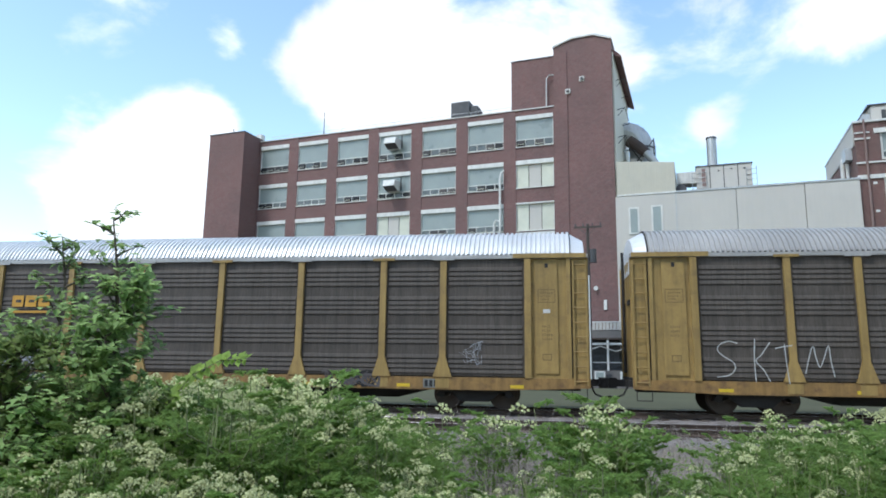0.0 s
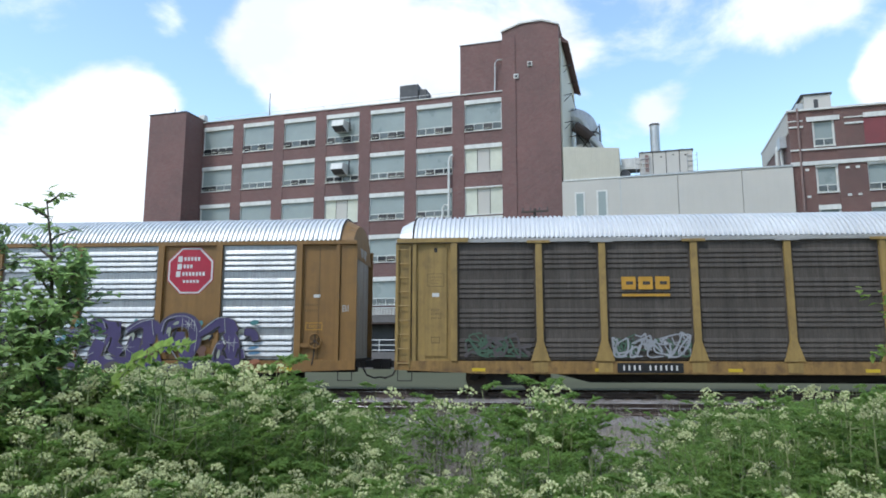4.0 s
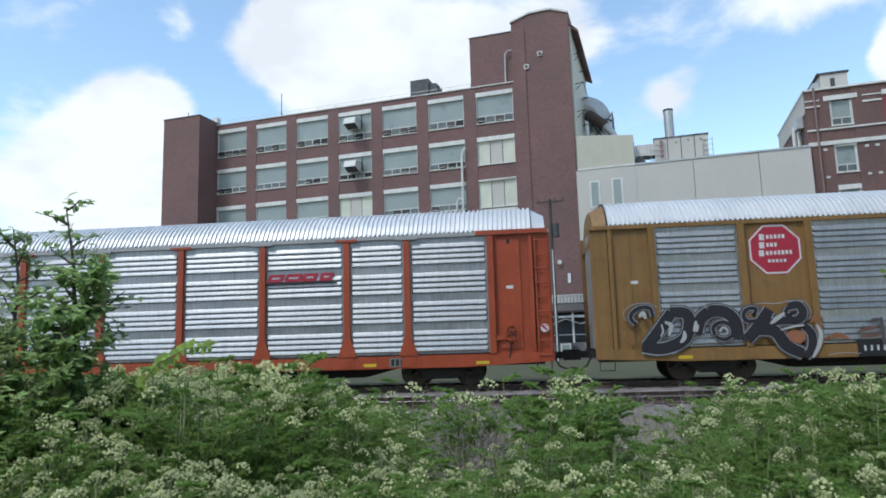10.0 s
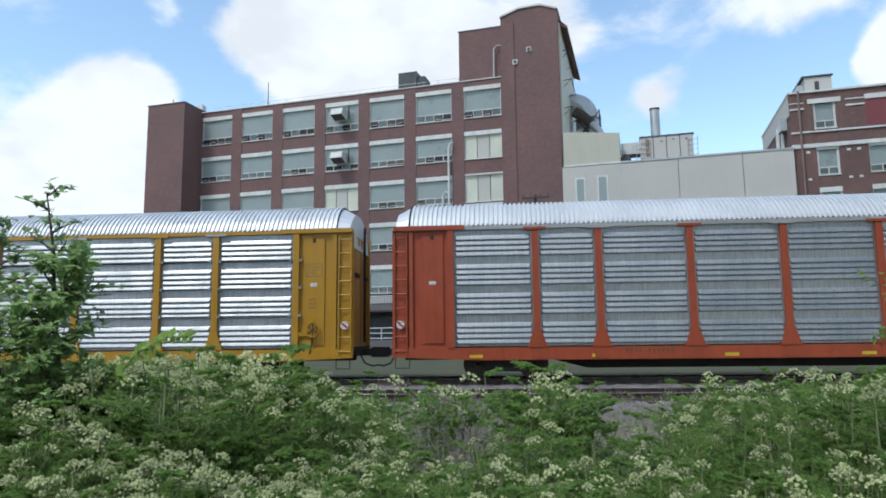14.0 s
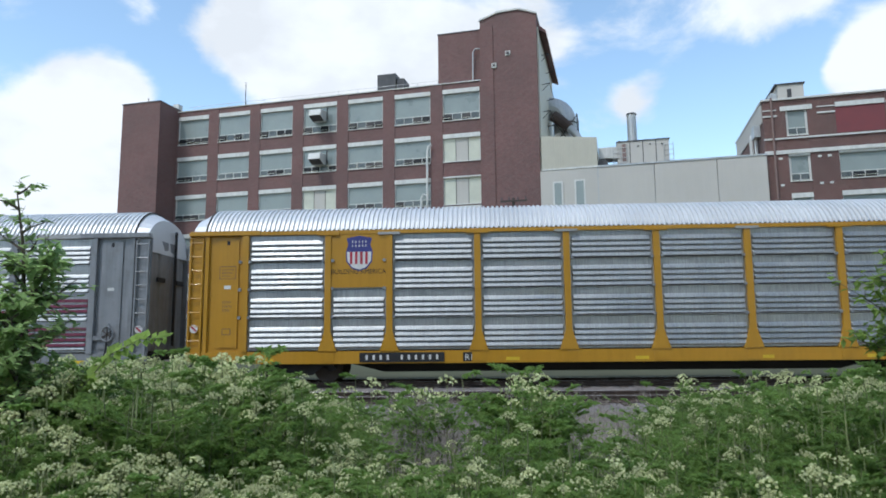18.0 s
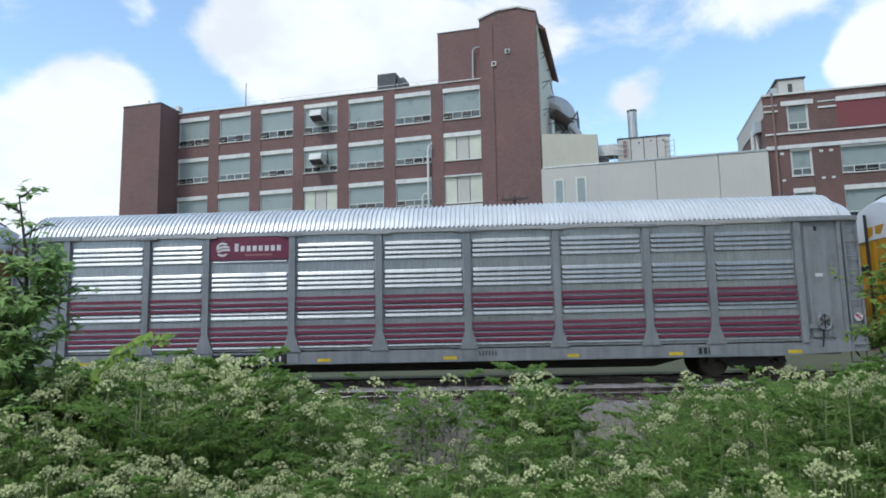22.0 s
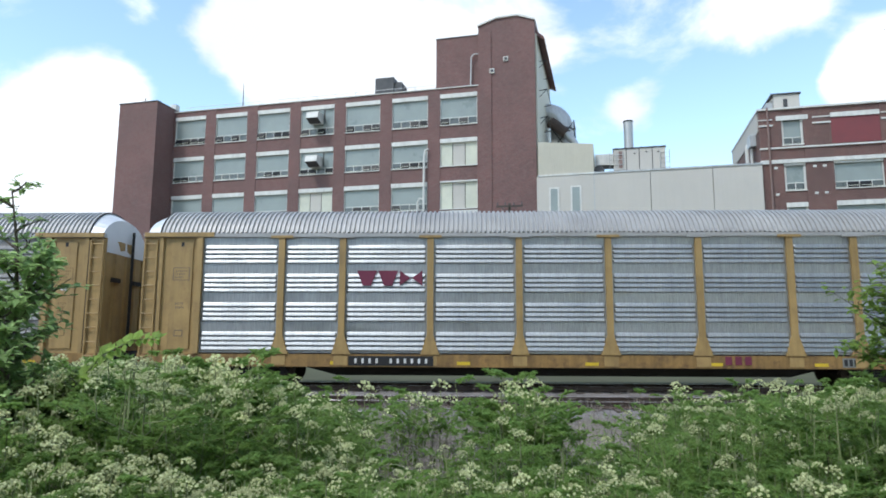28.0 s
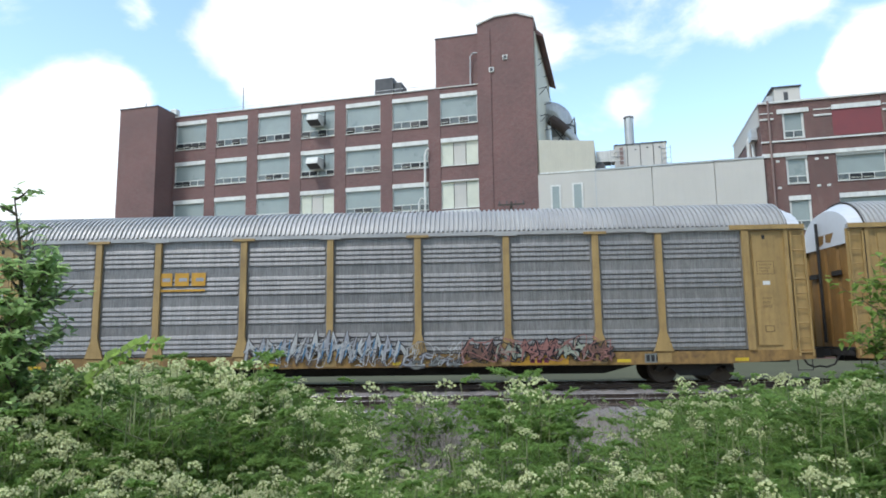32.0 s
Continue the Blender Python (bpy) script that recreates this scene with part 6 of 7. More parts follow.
class Soup:
    """Loose faces gathered for one mesh."""

    def __init__(self):
        self.v, self.f = [], []

    def face(self, *pts):
        k = len(self.v)
        self.v += [tuple(p) for p in pts]
        self.f.append(tuple(range(k, k + len(pts))))

    def stalk(self, a, c, r0, r1):
        """A three-sided stalk from a to c."""
        a, c = Vector(a), Vector(c)
        d = (c - a).normalized()
        s = d.orthogonal().normalized()
        t = d.cross(s)
        k = len(self.v)
        for p, r in ((a, r0), (c, r1)):
            for q in (0, 2.094, 4.189):
                self.v.append(tuple(p + r * (math.cos(q) * s + math.sin(q) * t)))
        self.f += [(k, k + 1, k + 4, k + 3), (k + 1, k + 2, k + 5, k + 4), (k + 2, k, k + 3, k + 5)]

    def leaf(self, p, d, up, length, width, fold=0.15):
        """A pointed leaf folded along its rib: one island of two faces."""
        p, d = Vector(p), Vector(d).normalized()
        s = d.cross(up)
        s = s.normalized() if s.length > 1e-4 else d.orthogonal().normalized()
        n = s.cross(d)
        k = len(self.v)
        m = p + d * length * 0.45
        self.v += [tuple(p), tuple(m + s * width / 2 + n * fold * width), tuple(p + d * length - n * fold * length * 0.4), tuple(m - s * width / 2 + n * fold * width)]
        self.f += [(k, k + 1, k + 2), (k, k + 2, k + 3)]

    def mesh(self, name, material):
        me = bpy.data.meshes.new(name)
        me.from_pydata(self.v, [], self.f)
        me.materials.append(material)
        return me


def umbel_mesh(rng, lite=False):
    """A flat-domed flower head: small tufts of florets on thin rays."""
    s = Soup()
    r = rng.uniform(0.04, 0.058)
    n, tuft, size = (11, 5, 0.0075) if lite else (rng.randint(14, 18), 8, 0.0053)
    for k in range(n):
        q, w = 2.4 * k, r * math.sqrt((k + 0.5) / n)
        c = Vector((w * math.cos(q), w * math.sin(q), 0.05 - 0.8 * w * w / r + rng.uniform(-0.004, 0.004)))
        if not lite:
            s.face((0, 0, 0), c - Vector((0.0007, 0, 0.004)), c + Vector((0.0007, 0, -0.004)))
        for _ in range(tuft):
            o = Vector((rng.gauss(0, 1), rng.gauss(0, 1), rng.gauss(0.5, 0.7))).normalized()
            p = c + o * rng.uniform(0.004, 0.01)
            a = o.orthogonal().normalized() * rng.uniform(0.75, 1.15) * size
            t = o.cross(a)
            s.face(p - a, p - t, p + a, p + t)
    return s.mesh("flower_head", M["umbel_white"])


def frond(s, p, d, length, rng, fine=1):
    """A feathery, twice-divided leaf that arches outwards."""
    d = Vector(d).normalized()
    side = d.cross((0, 0, 1)).normalized()
    q, n = Vector(p), 9 if fine > 1 else 6
    for k in range(1, n + 1):
        step = d * length / n
        d = (d + Vector((0, 0, -0.1 + 0.05 * (k % 3)))).normalized()
        s.face(q - side * 0.0016, q + side * 0.0016, q + step + side * 0.0012, q + step - side * 0.0012)
        q = q + step
        if k < 2:
            continue
        reach = length * 0.32 * math.sin(math.pi * (0.25 + 0.72 * k / n))
        for e in (-1, 1):
            v = (side * e + d * 0.55 + Vector((0, 0, rng.uniform(-0.4, 0.5)))).normalized()
            m = max(3 if fine > 1 else 2, int(reach * fine / 0.021))
            for j in range(m):
                c = q + v * reach * (j + 0.6) / m
                for g in (-1, 1):
                    w = (v + side.cross(v) * 0.1 + d * g * 0.9 + Vector((0, 0, rng.uniform(-0.5, 0.7)))).normalized()
                    s.leaf(c, w, (rng.gauss(0, 0.6), rng.gauss(0, 0.6), 1), rng.uniform(0.03, 0.048) * (1 - 0.4 * j / m) / fine ** 0.8, rng.uniform(0.014, 0.021) / fine ** 0.8, 0.2)


def weed_data(rng, h, fine=1):
    """Stem, leaves and the places of the flower heads of one plant of height h."""
    st, lf, heads = Soup(), Soup(), []
    lean = Vector((rng.uniform(-0.08, 0.08), rng.uniform(-0.08, 0.08), 1))
    at = lambda z: Vector((lean.x * z, lean.y * z, z))
    st.stalk(at(0), at(h * 0.5), 0.009, 0.007), st.stalk(at(h * 0.5), at(h * 0.82), 0.007, 0.005)
    for k in range(rng.randint(6, 8)):
        z = h * (0.42 + 0.06 * k)
        q = 2.4 * k + rng.uniform(-0.4, 0.4)
        o = Vector((math.cos(q), math.sin(q), 0))
        end = at(z) + o * rng.uniform(0.1, 0.24) + Vector((0, 0, h * rng.uniform(0.78, 1.02) - z))
        mid = at(z) + o * 0.1 + (end - at(z)) * 0.45
        st.stalk(at(z), mid, 0.004, 0.0032), st.stalk(mid, end, 0.0032, 0.0024)
        if rng.random() < 0.75:
            heads.append((end, o))
        else:
            frond(lf, end, o + Vector((0, 0, 0.5)), 0.12, rng, fine)
        if rng.random() < 0.22:
            e2 = mid + Vector((-o.y, o.x, 0)) * rng.uniform(0.06, 0.12) + Vector((0, 0, (end - mid).z * rng.uniform(0.55, 0.9)))
            st.stalk(mid, e2, 0.0026, 0.002)
            heads.append((e2, Vector((-o.y, o.x, 0))))
        frond(lf, mid, o + Vector((0, 0, 0.55)), rng.uniform(0.14, 0.22), rng, fine)
    heads.append((at(h * 0.82) + Vector((0, 0, h * 0.14)), Vector((0.2, 0.1, 0))))
    st.stalk(at(h * 0.82), heads[-1][0], 0.005, 0.003)
    for k in range(9):
        z = h * (0.12 + 0.075 * k)
        q = 2.4 * k + 1 + rng.uniform(-0.3, 0.3)
        frond(lf, at(z), Vector((math.cos(q), math.sin(q), rng.uniform(0.6, 1.4))), rng.uniform(0.24, 0.38), rng, fine)
    return st, lf, heads


PLANT_RNG = random.Random(21)
UMBELS = [umbel_mesh(PLANT_RNG) for _ in range(5)]
FAR_UMBELS = [umbel_mesh(PLANT_RNG, True) for _ in range(5)]
WEEDS = []
for _h in (1.0, 1.08, 1.15, 1.22, 0.92, 1.3):
    _s, _l, _p = weed_data(PLANT_RNG, _h, 1.25)
    _fs, _fl, _fp = weed_data(PLANT_RNG, _h, 0.75)
    WEEDS.append((_h, _s, _l, _p, _s.mesh("stem", M["weed_stem"]), _l.mesh("foliage", M["weed_leaf"]), _fs, _fl, _fp))


def soil_z(y):
    return -0.39 if y < 9 else -0.42


def weed(x, y, k, scale, turn, bloom=1.0):
    h, _, _, heads, stem, leaves = WEEDS[k][:6]
    heads = heads[-max(2, round(len(heads) * bloom)):]
    w = new("flowering_weed")
    tagged(part("stem", stem, None, w), kind="stuff")
    tagged(w, "tall feathery weed with cream-white umbel flowers", "plant", "weeds by the line")
    w.matrix_basis = pose(x, y, soil_z(y), 0, 0, turn) @ Matrix.Scale(scale, 4)
    tagged(part("foliage", leaves, None, w), kind="stuff")
    for i, (p, o) in enumerate(heads):
        u = part("flower_head", UMBELS[(i + k) % 5], None, w)
        z = (Vector((0, 0, 1)) + o * (0.25 + 0.2 * (i % 3))).normalized()
        u.matrix_basis = Matrix.Translation(p) @ z.to_track_quat("Z", "Y").to_matrix().to_4x4() @ Matrix.Scale(0.75 + 0.4 * ((i * 7 + k) % 5) / 5, 4)
    return w


def open_lane(a, y):
    """Where the thicket has gaps down to the gravel: a is x / y."""
    if y < 4.1:
        return False
    return (-0.145 < a < -0.01 and y > 4.7) or (-0.01 < a < 0.035 and y > 5.4) or (0.12 < a < 0.24 and y > 5.4) or (-0.13 < a < 0.24 and y > 7.4)


def bloom(x, y):
    """Share of a plant's flower heads that are out, in drifts."""
    return min(1.0, max(0.15, 0.6 + 0.9 * noise.noise((x * 1.1, y * 1.1, 8.0)) - 0.14 * x))


# how high the thicket stands against the eye, by direction
SKYLINE_A = (-1.0, -0.4, -0.375, -0.24, -0.17, -0.145, -0.02, -0.01, 0.035, 0.045, 0.11, 0.12, 0.24, 0.255, 0.29, 0.46, 0.6, 1.0)
SKYLINE_E = (-0.015, -0.018, -0.03, -0.06, -0.09, -0.16, -0.16, -0.125, -0.125, -0.095, -0.095, -0.15, -0.15, -0.085, -0.072, -0.056, -0.045, -0.035)


def thicket():
    rng = random.Random(8)
    near, far, tries = [], [], 0
    while len(near) + len(far) < 520 and tries < 20000:
        tries += 1
        y = 1.7 + 8.6 * rng.random() ** 1.45
        a = rng.uniform(-0.98, 0.86)
        x = a * y
        gap = 0.2 + 0.02 * y
        if (open_lane(a, y) and rng.random() < 0.95) or any((x - p[0]) ** 2 + (y - p[1]) ** 2 < gap * gap for p in near + far):
            continue
        top = 1.02 + 0.05 * rng.gauss(0, 1) + 0.14 * noise.noise((x * 0.7, y * 0.7, 3.0))
        if y > 4.3:
            top = (1.75 + float(np.interp(a, SKYLINE_A, SKYLINE_E)) * y) * rng.uniform(0.76, 0.97)
        if math.hypot(x, y) < 2.0:
            top -= 0.06
        (near if len(near) < 290 and y < 6.5 else far).append((x, y, top))
    for d, a, n, top in ((6.6, -0.08, 4, 1.4), (6.2, 0.085, 7, 1.42), (5.6, -0.385, 6, 1.68), (7.8, 0.3, 4, 1.3), (7.6, 0.47, 5, 1.38), (6.4, -0.3, 3, 1.4), (3.6, 0.5, 3, 1.2)):
        for _ in range(n):
            far.append((a * d + rng.gauss(0, 0.17), d + rng.gauss(0, 0.25), top * rng.uniform(0.86, 1.0)))
    for a, y, top in ((-0.62, 2.3, 1.0), (-0.56, 2.5, 1.02), (-0.5, 2.25, 0.98), (-0.6, 2.9, 1.04), (-0.44, 2.6, 1.0), (-0.36, 2.35, 0.97), (-0.66, 3.1, 1.1), (-0.3, 2.7, 0.98), (-0.52, 3.0, 1.04), (-0.38, 2.9, 1.0), (-0.32, 3.2, 1.02), (-0.24, 2.9, 0.98), (-0.42, 3.3, 1.05), (-0.2, 3.3, 1.0), (-0.34, 3.7, 1.05), (-0.46, 3.8, 1.1), (-0.27, 3.7, 1.03), (-0.56, 3.5, 1.1), (-0.7, 3.6, 1.2), (-0.66, 3.9, 1.25), (-0.6, 4.05, 1.25), (-0.72, 4.2, 1.3), (-0.63, 3.4, 1.15), (-0.57, 3.85, 1.2), (-0.68, 3.3, 1.12), (-0.5, 3.6, 1.12), (-0.64, 4.3, 1.3)):
        near.append((a * y, y, top))
    for _ in range(70):
        y = rng.uniform(1.8, 9.5)
        far.append((rng.choice((-1, 1)) * rng.uniform(y, 10.5), y, rng.uniform(0.9, 1.2)))
    for x, y, top in near:
        k = rng.randrange(6)
        weed(x, y, k, top / WEEDS[k][0], rng.uniform(0, 360), bloom(x, y))
    sets = {"stem": ([], []), "leaf": ([], []), "head": ([], [])}
    arrays = [[(np.array(q.v), q.f) for q in (w[6], w[7])] for w in WEEDS]
    heads = [(np.array([v.co for v in m.vertices]), [tuple(p.vertices) for p in m.polygons]) for m in FAR_UMBELS]

    def drop(key, v, f):
        vs, fs = sets[key]
        k = sum(len(q) for q in vs)
        vs.append(v)
        fs += [tuple(i + k for i in g) for g in f] if k else list(f)

    for x, y, top in far:
        k = rng.randrange(6)
        s, q = top / WEEDS[k][0], rng.uniform(0, 6.283)
        rot = np.array([[math.cos(q), math.sin(q), 0], [-math.sin(q), math.cos(q), 0], [0, 0, 1]]) * s
        o = np.array((x, y, soil_z(y)))
        for key, (v, f) in zip(("stem", "leaf"), arrays[k]):
            drop(key, v @ rot + o, f)
        for i, (p, _) in enumerate(WEEDS[k][8][-max(3, round(len(WEEDS[k][8]) * bloom(x, y))):]):
            v, f = heads[(i + k) % 5]
            drop("head", (v * (1.0 + 0.08 * (i % 5)) + np.array(p)) @ rot + o, f)
    root = None
    for key, name, mat in (("stem", "weed_thicket", "weed_stem"), ("leaf", "thicket_foliage", "weed_leaf"), ("head", "thicket_flowers", "umbel_white")):
        me = bpy.data.meshes.new(name)
        me.from_pydata(np.concatenate(sets[key][0]).tolist(), [], sets[key][1])
        me.materials.append(M[mat])
        ob = new(name, me)
        if root is None:
            root = tagged(ob, "dense far thicket of feathery weeds with cream flowers", "weeds", kind="stuff")
        else:
            ob.parent = root
            tagged(ob, kind="stuff")


def undergrowth():
    """Grass and low leaves between the taller weeds."""
    rng = random.Random(14)
    s = Soup()
    for i in range(30000):
        y = 1.5 + 8.6 * rng.random() ** 1.15
        a = rng.uniform(-1.0, 0.9)
        if i >= 24000:
            # the verge goes on to both sides
            a = rng.choice((-1, 1)) * rng.uniform(1.0, 11.0 / y) if y < 11 else a
        if open_lane(a, y) and rng.random() < 0.93:
            continue
        x, h = a * y, rng.uniform(0.45, 0.98)
        z = soil_z(y) - 0.02
        lean = Vector((rng.gauss(0, 0.25), rng.gauss(0, 0.25), 1)).normalized()
        if rng.random() < 0.45:
            w = Vector((rng.gauss(0, 1), rng.gauss(0, 1), 0)).normalized() * rng.uniform(0.004, 0.008)
            p, m = Vector((x, y, z)), Vector((x, y, z)) + lean * h * 0.6
            e = m + (lean + Vector((lean.x, lean.y, 0)) * 2).normalized() * h * 0.5
            s.face(p - w, p + w, m + w * 0.8, e, m - w * 0.8)
        else:
            p = Vector((x, y, z)) + lean * h
            d = Vector((rng.gauss(0, 1), rng.gauss(0, 1), rng.gauss(0.1, 0.5)))
            for k in range(15):
                s.leaf(p - d * 0.012 * k, d + Vector((rng.gauss(0, 1), rng.gauss(0, 1), rng.gauss(0, 0.6))) * 0.9, (0, 0, 1), rng.uniform(0.035, 0.07), rng.uniform(0.016, 0.03))
    ob = new("undergrowth", s.mesh("undergrowth", M["weed_leaf"]))
    tagged(ob, "mixed green grass and low leaves between the weeds", "grass", kind="stuff")
    d = Soup()
    for _ in range(1300):
        y = rng.uniform(4.6, 11.5)
        a = rng.choice([rng.uniform(0.13, 0.25), rng.uniform(-0.13, -0.03), rng.uniform(-0.13, -0.03), rng.uniform(-0.13, -0.03), rng.uniform(0.25, 0.6), rng.uniform(-0.06, 0.1)])
        x, h = a * y, rng.uniform(0.4, 1.05)
        p = Vector((x, y, soil_z(y)))
        tip = p + Vector((rng.gauss(0, 0.1), rng.gauss(0, 0.1), 1)) * h
        d.stalk(p, tip, 0.0035, 0.002)
        for _ in range(5):
            b = p.lerp(tip, rng.uniform(0.4, 1))
            c = b + Vector((rng.gauss(0, 0.09), rng.gauss(0, 0.09), rng.uniform(0.03, 0.15)))
            d.stalk(b, c, 0.002, 0.001)
            for _ in range(3):
                d.leaf(c, (rng.gauss(0, 1), rng.gauss(0, 1), rng.gauss(0.3, 0.5)), (0, 0, 1), 0.03, 0.012)
    ob = new("dry_stalks", d.mesh("dry_stalks", M["dry_stalk"]))
    tagged(ob, "grey-brown dead stalks standing over the gravel", "dry plants", kind="stuff")


def shrub(name, label, at, height, spread, limbs, twigs, leaf_len, mat, seed, lift=0.25, leaves=7, compound=False, lean=(0, 0)):
    """A woody shrub or young tree: bent limbs, twigs along them, leaves along the twigs."""
    rng = random.Random(seed)
    wood, crown = B(), Soup()
    root = thing(name, label, "shrub" if height < 3 else "tree", pose(*at))

    def bend(p, d, length, wob, n=5):
        pts = [Vector(p)]
        d = Vector(d).normalized()
        for _ in range(n):
            d = (d + Vector((rng.gauss(0, wob), rng.gauss(0, wob), rng.gauss(0.04, wob * 0.6)))).normalized()
            pts.append(pts[-1] + d * length / n)
        return pts

    trunk = bend((0, 0, -0.05), (lean[0], lean[1], 1), height * 0.8, 0.08, 7)
    tube(wood, trunk, 0.012 * height + 0.006, 7, 0.005)
    for k in range(limbs):
        u = lift + (1 - lift) * (k + rng.random()) / limbs
        i = min(int(u * 7), 6)
        p = trunk[i].lerp(trunk[i + 1], u * 7 - i)
        q = 2.4 * k + rng.uniform(-0.5, 0.5)
        o = Vector((math.cos(q) + lean[0], math.sin(q) + lean[1], rng.uniform(0.35, 1.0)))
        limb = bend(p, o, spread * rng.uniform(0.6, 1.1) * (1.15 - 0.6 * u), 0.14, 5)
        tube(wood, limb, 0.0055 * height ** 0.5 + 0.002, 5, 0.003)
        for _ in range(twigs):
            v = rng.uniform(0.25, 1.0)
            j = min(int(v * 5), 4)
            b = limb[j].lerp(limb[j + 1], v * 5 - j)
            tw = bend(b, Vector((rng.gauss(0, 1), rng.gauss(0, 1), rng.uniform(-0.1, 0.9))), rng.uniform(0.14, 0.4) * spread, 0.2, 3)
            tube(wood, tw, 0.0028, 4, 0.0012)
            for m in range(leaves):
                z = (m + rng.random()) / leaves
                jj = min(int(z * 3), 2)
                c = tw[jj].lerp(tw[jj + 1], z * 3 - jj)
                d = Vector((rng.gauss(0, 1), rng.gauss(0, 1), rng.gauss(-0.1, 0.5))).normalized()
                if compound:
                    ax = (d + Vector((0, 0, 0.3))).normalized()
                    sd = ax.cross((0, 0, 1)).normalized()
                    for g in range(6):
                        w = c + ax * leaf_len * 0.45 * g
                        for e in (-1, 1):
                            crown.leaf(w, sd * e + ax * 0.5 + Vector((0, 0, -0.25)), (0, 0, 1), leaf_len * rng.uniform(0.8, 1.1), leaf_len * 0.33)
                else:
                    crown.leaf(c, d, (0, 0, 1), leaf_len * rng.uniform(0.7, 1.2), leaf_len * rng.uniform(0.5, 0.75))
    part("trunk", wood, M["bark"], root, "thin brown stems")
    cr = new("crown", crown.mesh("crown", M[mat]))
    cr.parent = root
    tagged(cr, "loose crown of small green leaves", kind="stuff")
    return root


thicket()
undergrowth()
shrub("sapling", "leafy green sapling with thin dark stems", (-3.6, 4.9, -0.4), 3.05, 0.66, 28, 9, 0.09, "bush_leaf", 4, 0.25, 8)
shrub("sapling", "wispy green sapling beside the weeds", (-4.1, 4.95, -0.4), 3.6, 0.5, 17, 5, 0.085, "bush_leaf", 9, 0.3, 6)
shrub("sapling", "leafy green sapling with thin dark stems", (-4.7, 5.1, -0.4), 3.2, 0.7, 24, 8, 0.09, "bush_leaf", 19, 0.25, 7)
shrub("sapling", "low spreading green sapling among the weeds", (-2.75, 4.6, -0.4), 1.8, 0.55, 22, 9, 0.075, "sapling_leaf", 13, 0.3, 9)
shrub("sapling", "low bushy green sapling among the weeds", (-3.15, 4.8, -0.4), 2.6, 0.55, 28, 9, 0.085, "bush_leaf", 15, 0.25, 8)
shrub("sapling", "low bushy green sapling among the weeds", (-3.85, 4.5, -0.4), 2.3, 0.8, 28, 10, 0.085, "sapling_leaf", 16, 0.25, 9)
shrub("sapling", "low bushy green sapling among the weeds", (-3.3, 4.25, -0.4), 1.65, 0.7, 26, 10, 0.08, "bush_leaf", 27, 0.2, 9)
shrub("sapling", "low bushy green sapling among the weeds", (-4.4, 4.6, -0.4), 2.4, 0.8, 28, 10, 0.085, "bush_leaf", 28, 0.2, 9)
shrub("sapling", "thin tall sapling with leaves at its tip", (-3.45, 5.15, -0.4), 3.7, 0.4, 9, 4, 0.085, "bush_leaf", 41, 0.72, 4)


def sprout():
    """A bright shoot that arches out of the saplings, with paired oval leaflets."""
    rng = random.Random(31)
    root = thing("sprout", "bright green young shoot with paired oval leaflets", "plant", pose(-2.95, 4.85, -0.42))
    stem = [Vector(q) for q in ((0, 0, 0), (0.02, 0, 0.9), (0.1, 0.0, 1.45), (0.28, 0.02, 1.68), (0.5, 0.02, 1.79), (0.7, 0.0, 1.8))]
    part("stem", tube(B(), stem, 0.009, 6, 0.003), M["weed_stem"], root)
    for k in range(13):
        u = 2.0 + 2.95 * k / 12
        i = min(int(u), 4)
        p = stem[i].lerp(stem[i + 1], u - i)
        d = (stem[i + 1] - stem[i]).normalized()
        for e in (-1, 1):
            for side in (Vector((0, e, 0.25)), Vector((-0.1, e * 0.5, 0.8 * e))):
                ax = (side + d * 0.5 + Vector((rng.gauss(0, 0.2), rng.gauss(0, 0.2), rng.gauss(0, 0.2)))).normalized()
                size = rng.uniform(0.08, 0.12) * (1.1 - 0.4 * k / 12)
                lf = Soup()
                lf.leaf(p, ax, (rng.gauss(0, 0.3), -0.8, 0.8), size, size * 0.66, 0.1)
                part("leaf", lf.mesh("leaf", M["sprout_leaf"]), None, root)


sprout()
shrub("roadside_bush", "bright leafy bush leaning over the weeds", (4.0, 5.7, -0.4), 2.75, 0.95, 32, 12, 0.085, "sprout_leaf", 17, 0.3, 10)
shrub("roadside_tree", "young tree whose leafy twigs reach over the line", (6.62, 7.1, -0.4), 8.0, 2.3, 26, 12, 0.11, "bush_leaf", 61, 0.66, 9, lean=(-0.04, 0))
# unseen tree added behind the camera, its crown placed to shade the right-hand weeds
shrub("roadside_tree", "unseen slender tree added to shade the weeds", (0.4, -1.0, -0.4), 9.6, 3.3, 40, 14, 0.15, "unseen_tree_leaf", 23, 0.64, 10, lean=(0.03, 0.26))


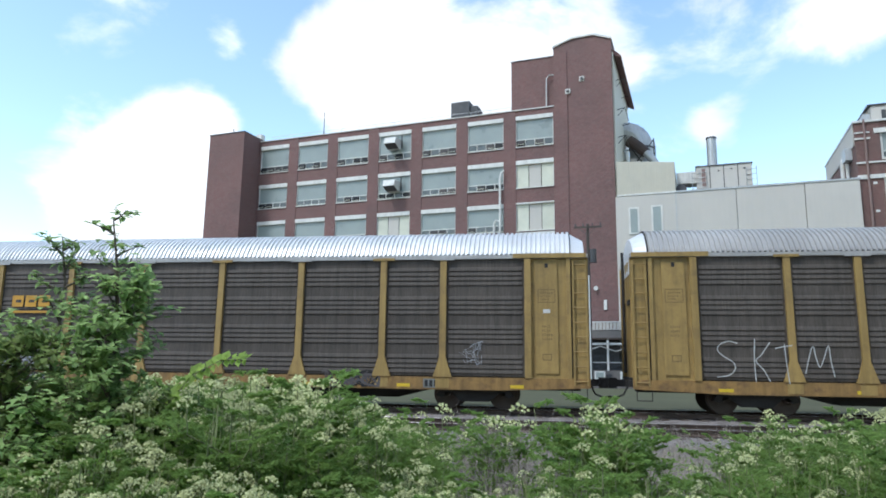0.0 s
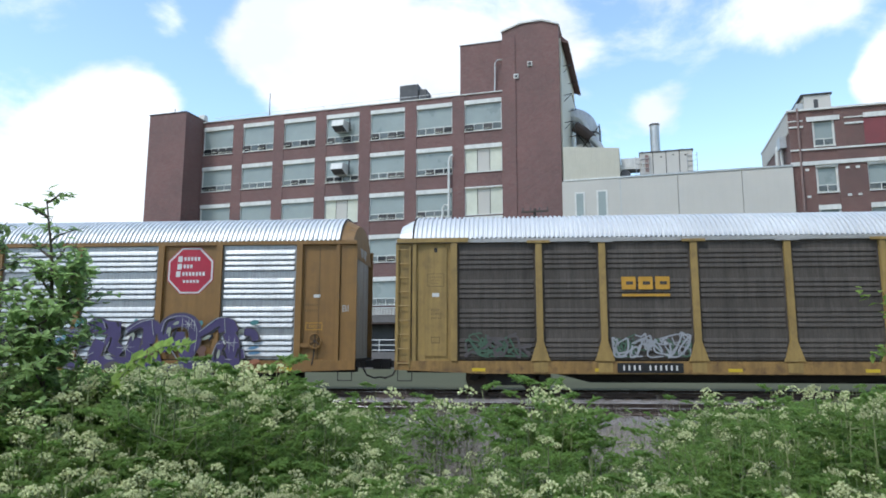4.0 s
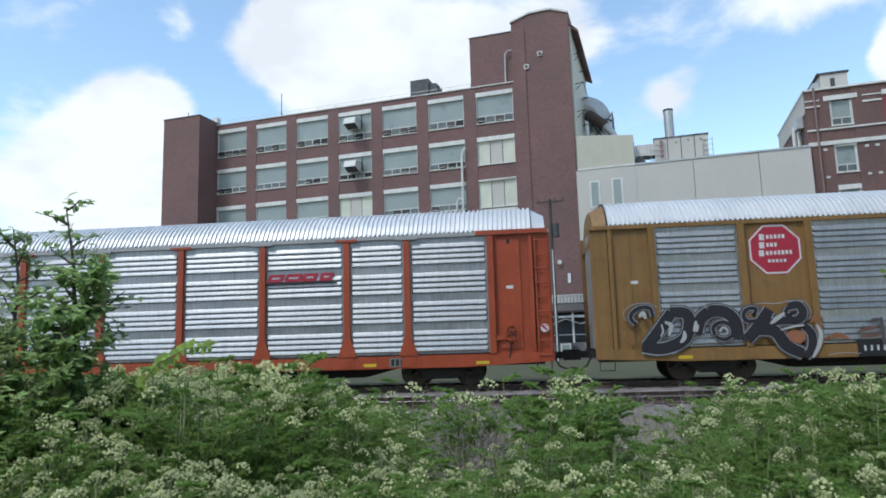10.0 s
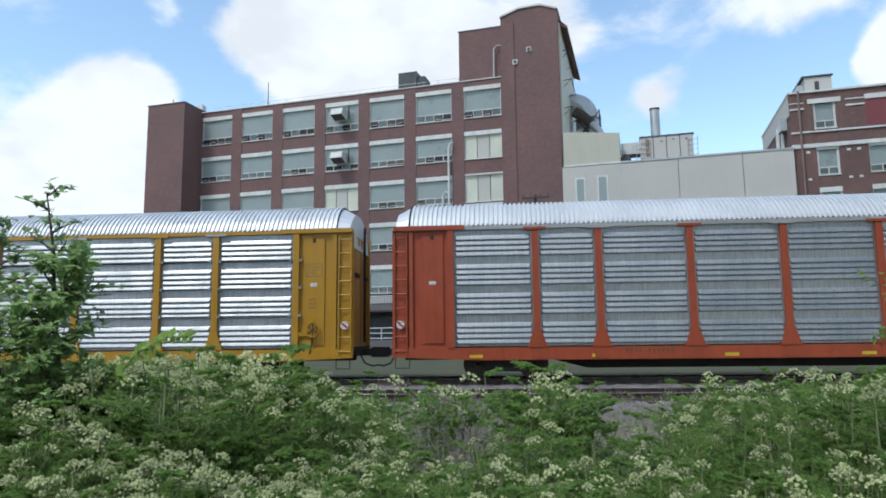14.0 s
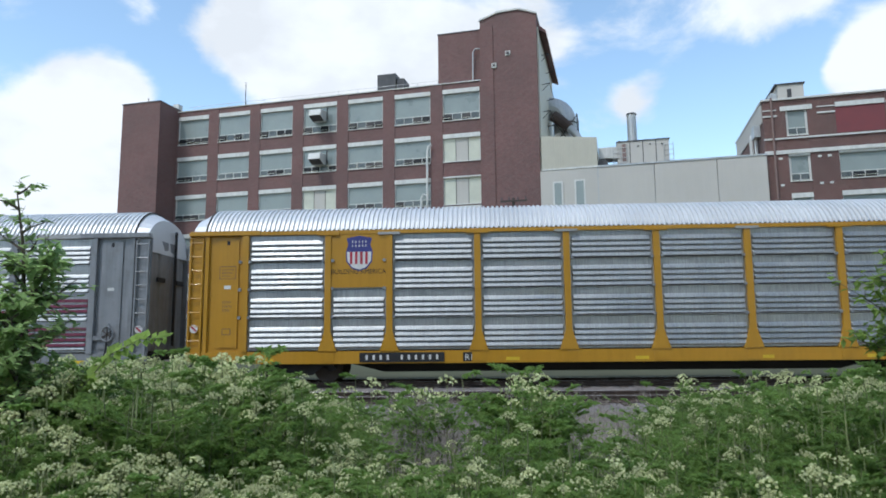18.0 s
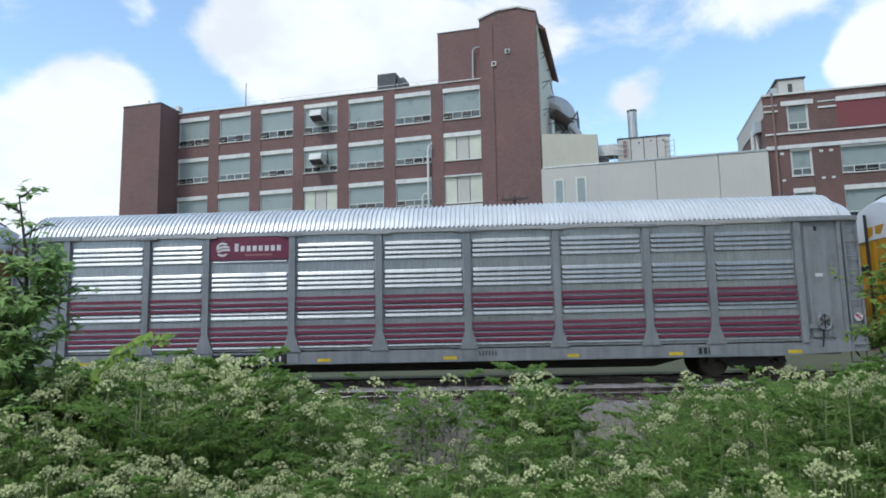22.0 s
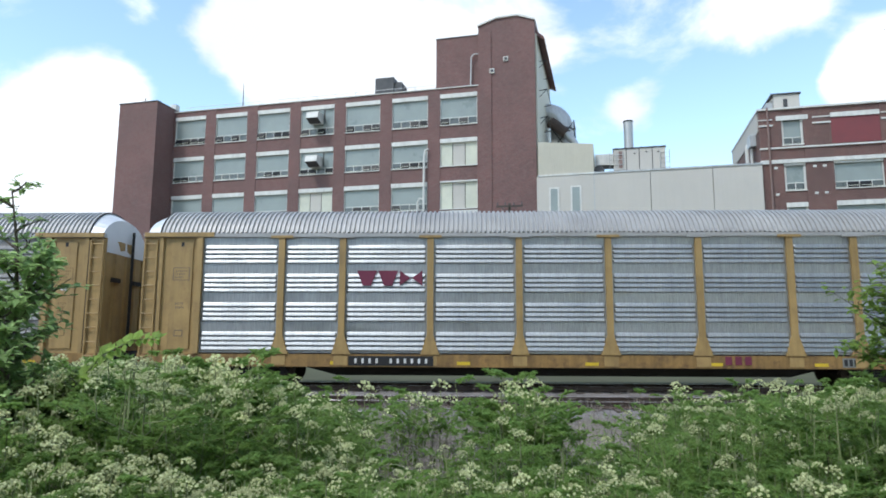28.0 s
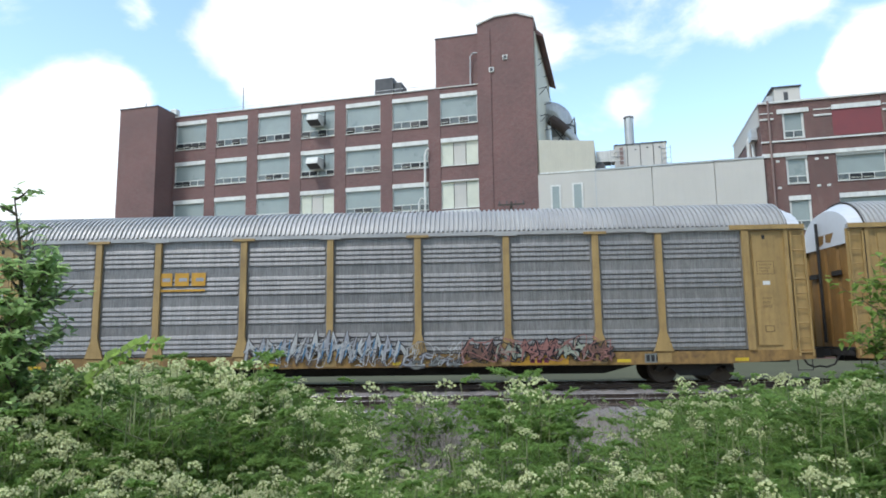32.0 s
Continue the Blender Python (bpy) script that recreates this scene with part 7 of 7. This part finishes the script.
def tree_line():
    """An uneven row of unseen trees behind the camera and to its right, added to close the place and darken
    reflections.
    """
    rng = random.Random(77)
    s = Soup()
    for k in range(42):
        x, y = -42 + 2.7 * k + rng.uniform(-1, 1), -12 + rng.uniform(-1.5, 1.5)
        h, r = rng.uniform(0.8, 1.2) * min(40.0, max(11.0, 14.0 + x * 1.7)), rng.uniform(2.6, 3.8)
        s.stalk((x, y, -0.4), (x, y, h * 0.6), 0.2, 0.1)
        for _ in range(620):
            d = Vector((rng.gauss(0, 1), rng.gauss(0, 1), rng.gauss(0, 1))).normalized()
            p = Vector((x, y, h * 0.52)) + Vector((d.x * r, d.y * r, d.z * h * 0.52)) * rng.uniform(0.6, 1.0)
            s.leaf(p, (rng.gauss(0, 1), rng.gauss(0, 1), rng.gauss(0, 0.5)), d, rng.uniform(0.5, 1.0), rng.uniform(0.35, 0.7))
    ob = new("tree_line", s.mesh("tree_line", M["unseen_tree_leaf"]))
    tagged(ob, "unseen row of dark trees added to darken reflections", "trees", kind="stuff")


tree_line()


# ---- movement ----
TRAIN = [(0, -80.448), (2, -69.048), (4, -57.628), (6, -46.216), (8, -34.803), (10, -23.378), (12, -11.979), (14, -0.638), (16, 10.674), (18, 21.988), (20, 33.276), (22, 44.502), (24, 55.636), (26, 66.685), (28, 77.771), (30, 88.988), (32, 100.183)]


def train_at(t):
    """The train's way along the track, by a smooth curve through its known places."""
    k = min(int(t // 2), len(TRAIN) - 2)
    u = t / 2 - k
    p = [TRAIN[min(max(j, 0), len(TRAIN) - 1)][1] for j in (k - 1, k, k + 1, k + 2)]
    if k == 0:
        p[0] = 2 * p[1] - p[2]
    if k == len(TRAIN) - 2:
        p[3] = 2 * p[2] - p[1]
    return 0.5 * (2 * p[1] + (p[2] - p[0]) * u + (2 * p[0] - 5 * p[1] + 4 * p[2] - p[3]) * u * u + (3 * p[1] - p[0] - 3 * p[2] + p[3]) * u ** 3)


def motions():
    for c, x in TRAIN_CARS:
        walk(c, [(t, pose(x + train_at(t), 22.9, 0)) for t in range(0, 33)])
    start = train_at(0)
    times = [i * 0.1 for i in range(321)]
    turns = [math.degrees((train_at(t) - start) / 0.457) for t in times]
    for i, (w, dx) in enumerate(WHEELS):
        walk(w, [(t, pose(dx, 0, 0.459, 0, (a + 40 * i) % 360, 0)) for t, a in zip(times, turns)])


motions()
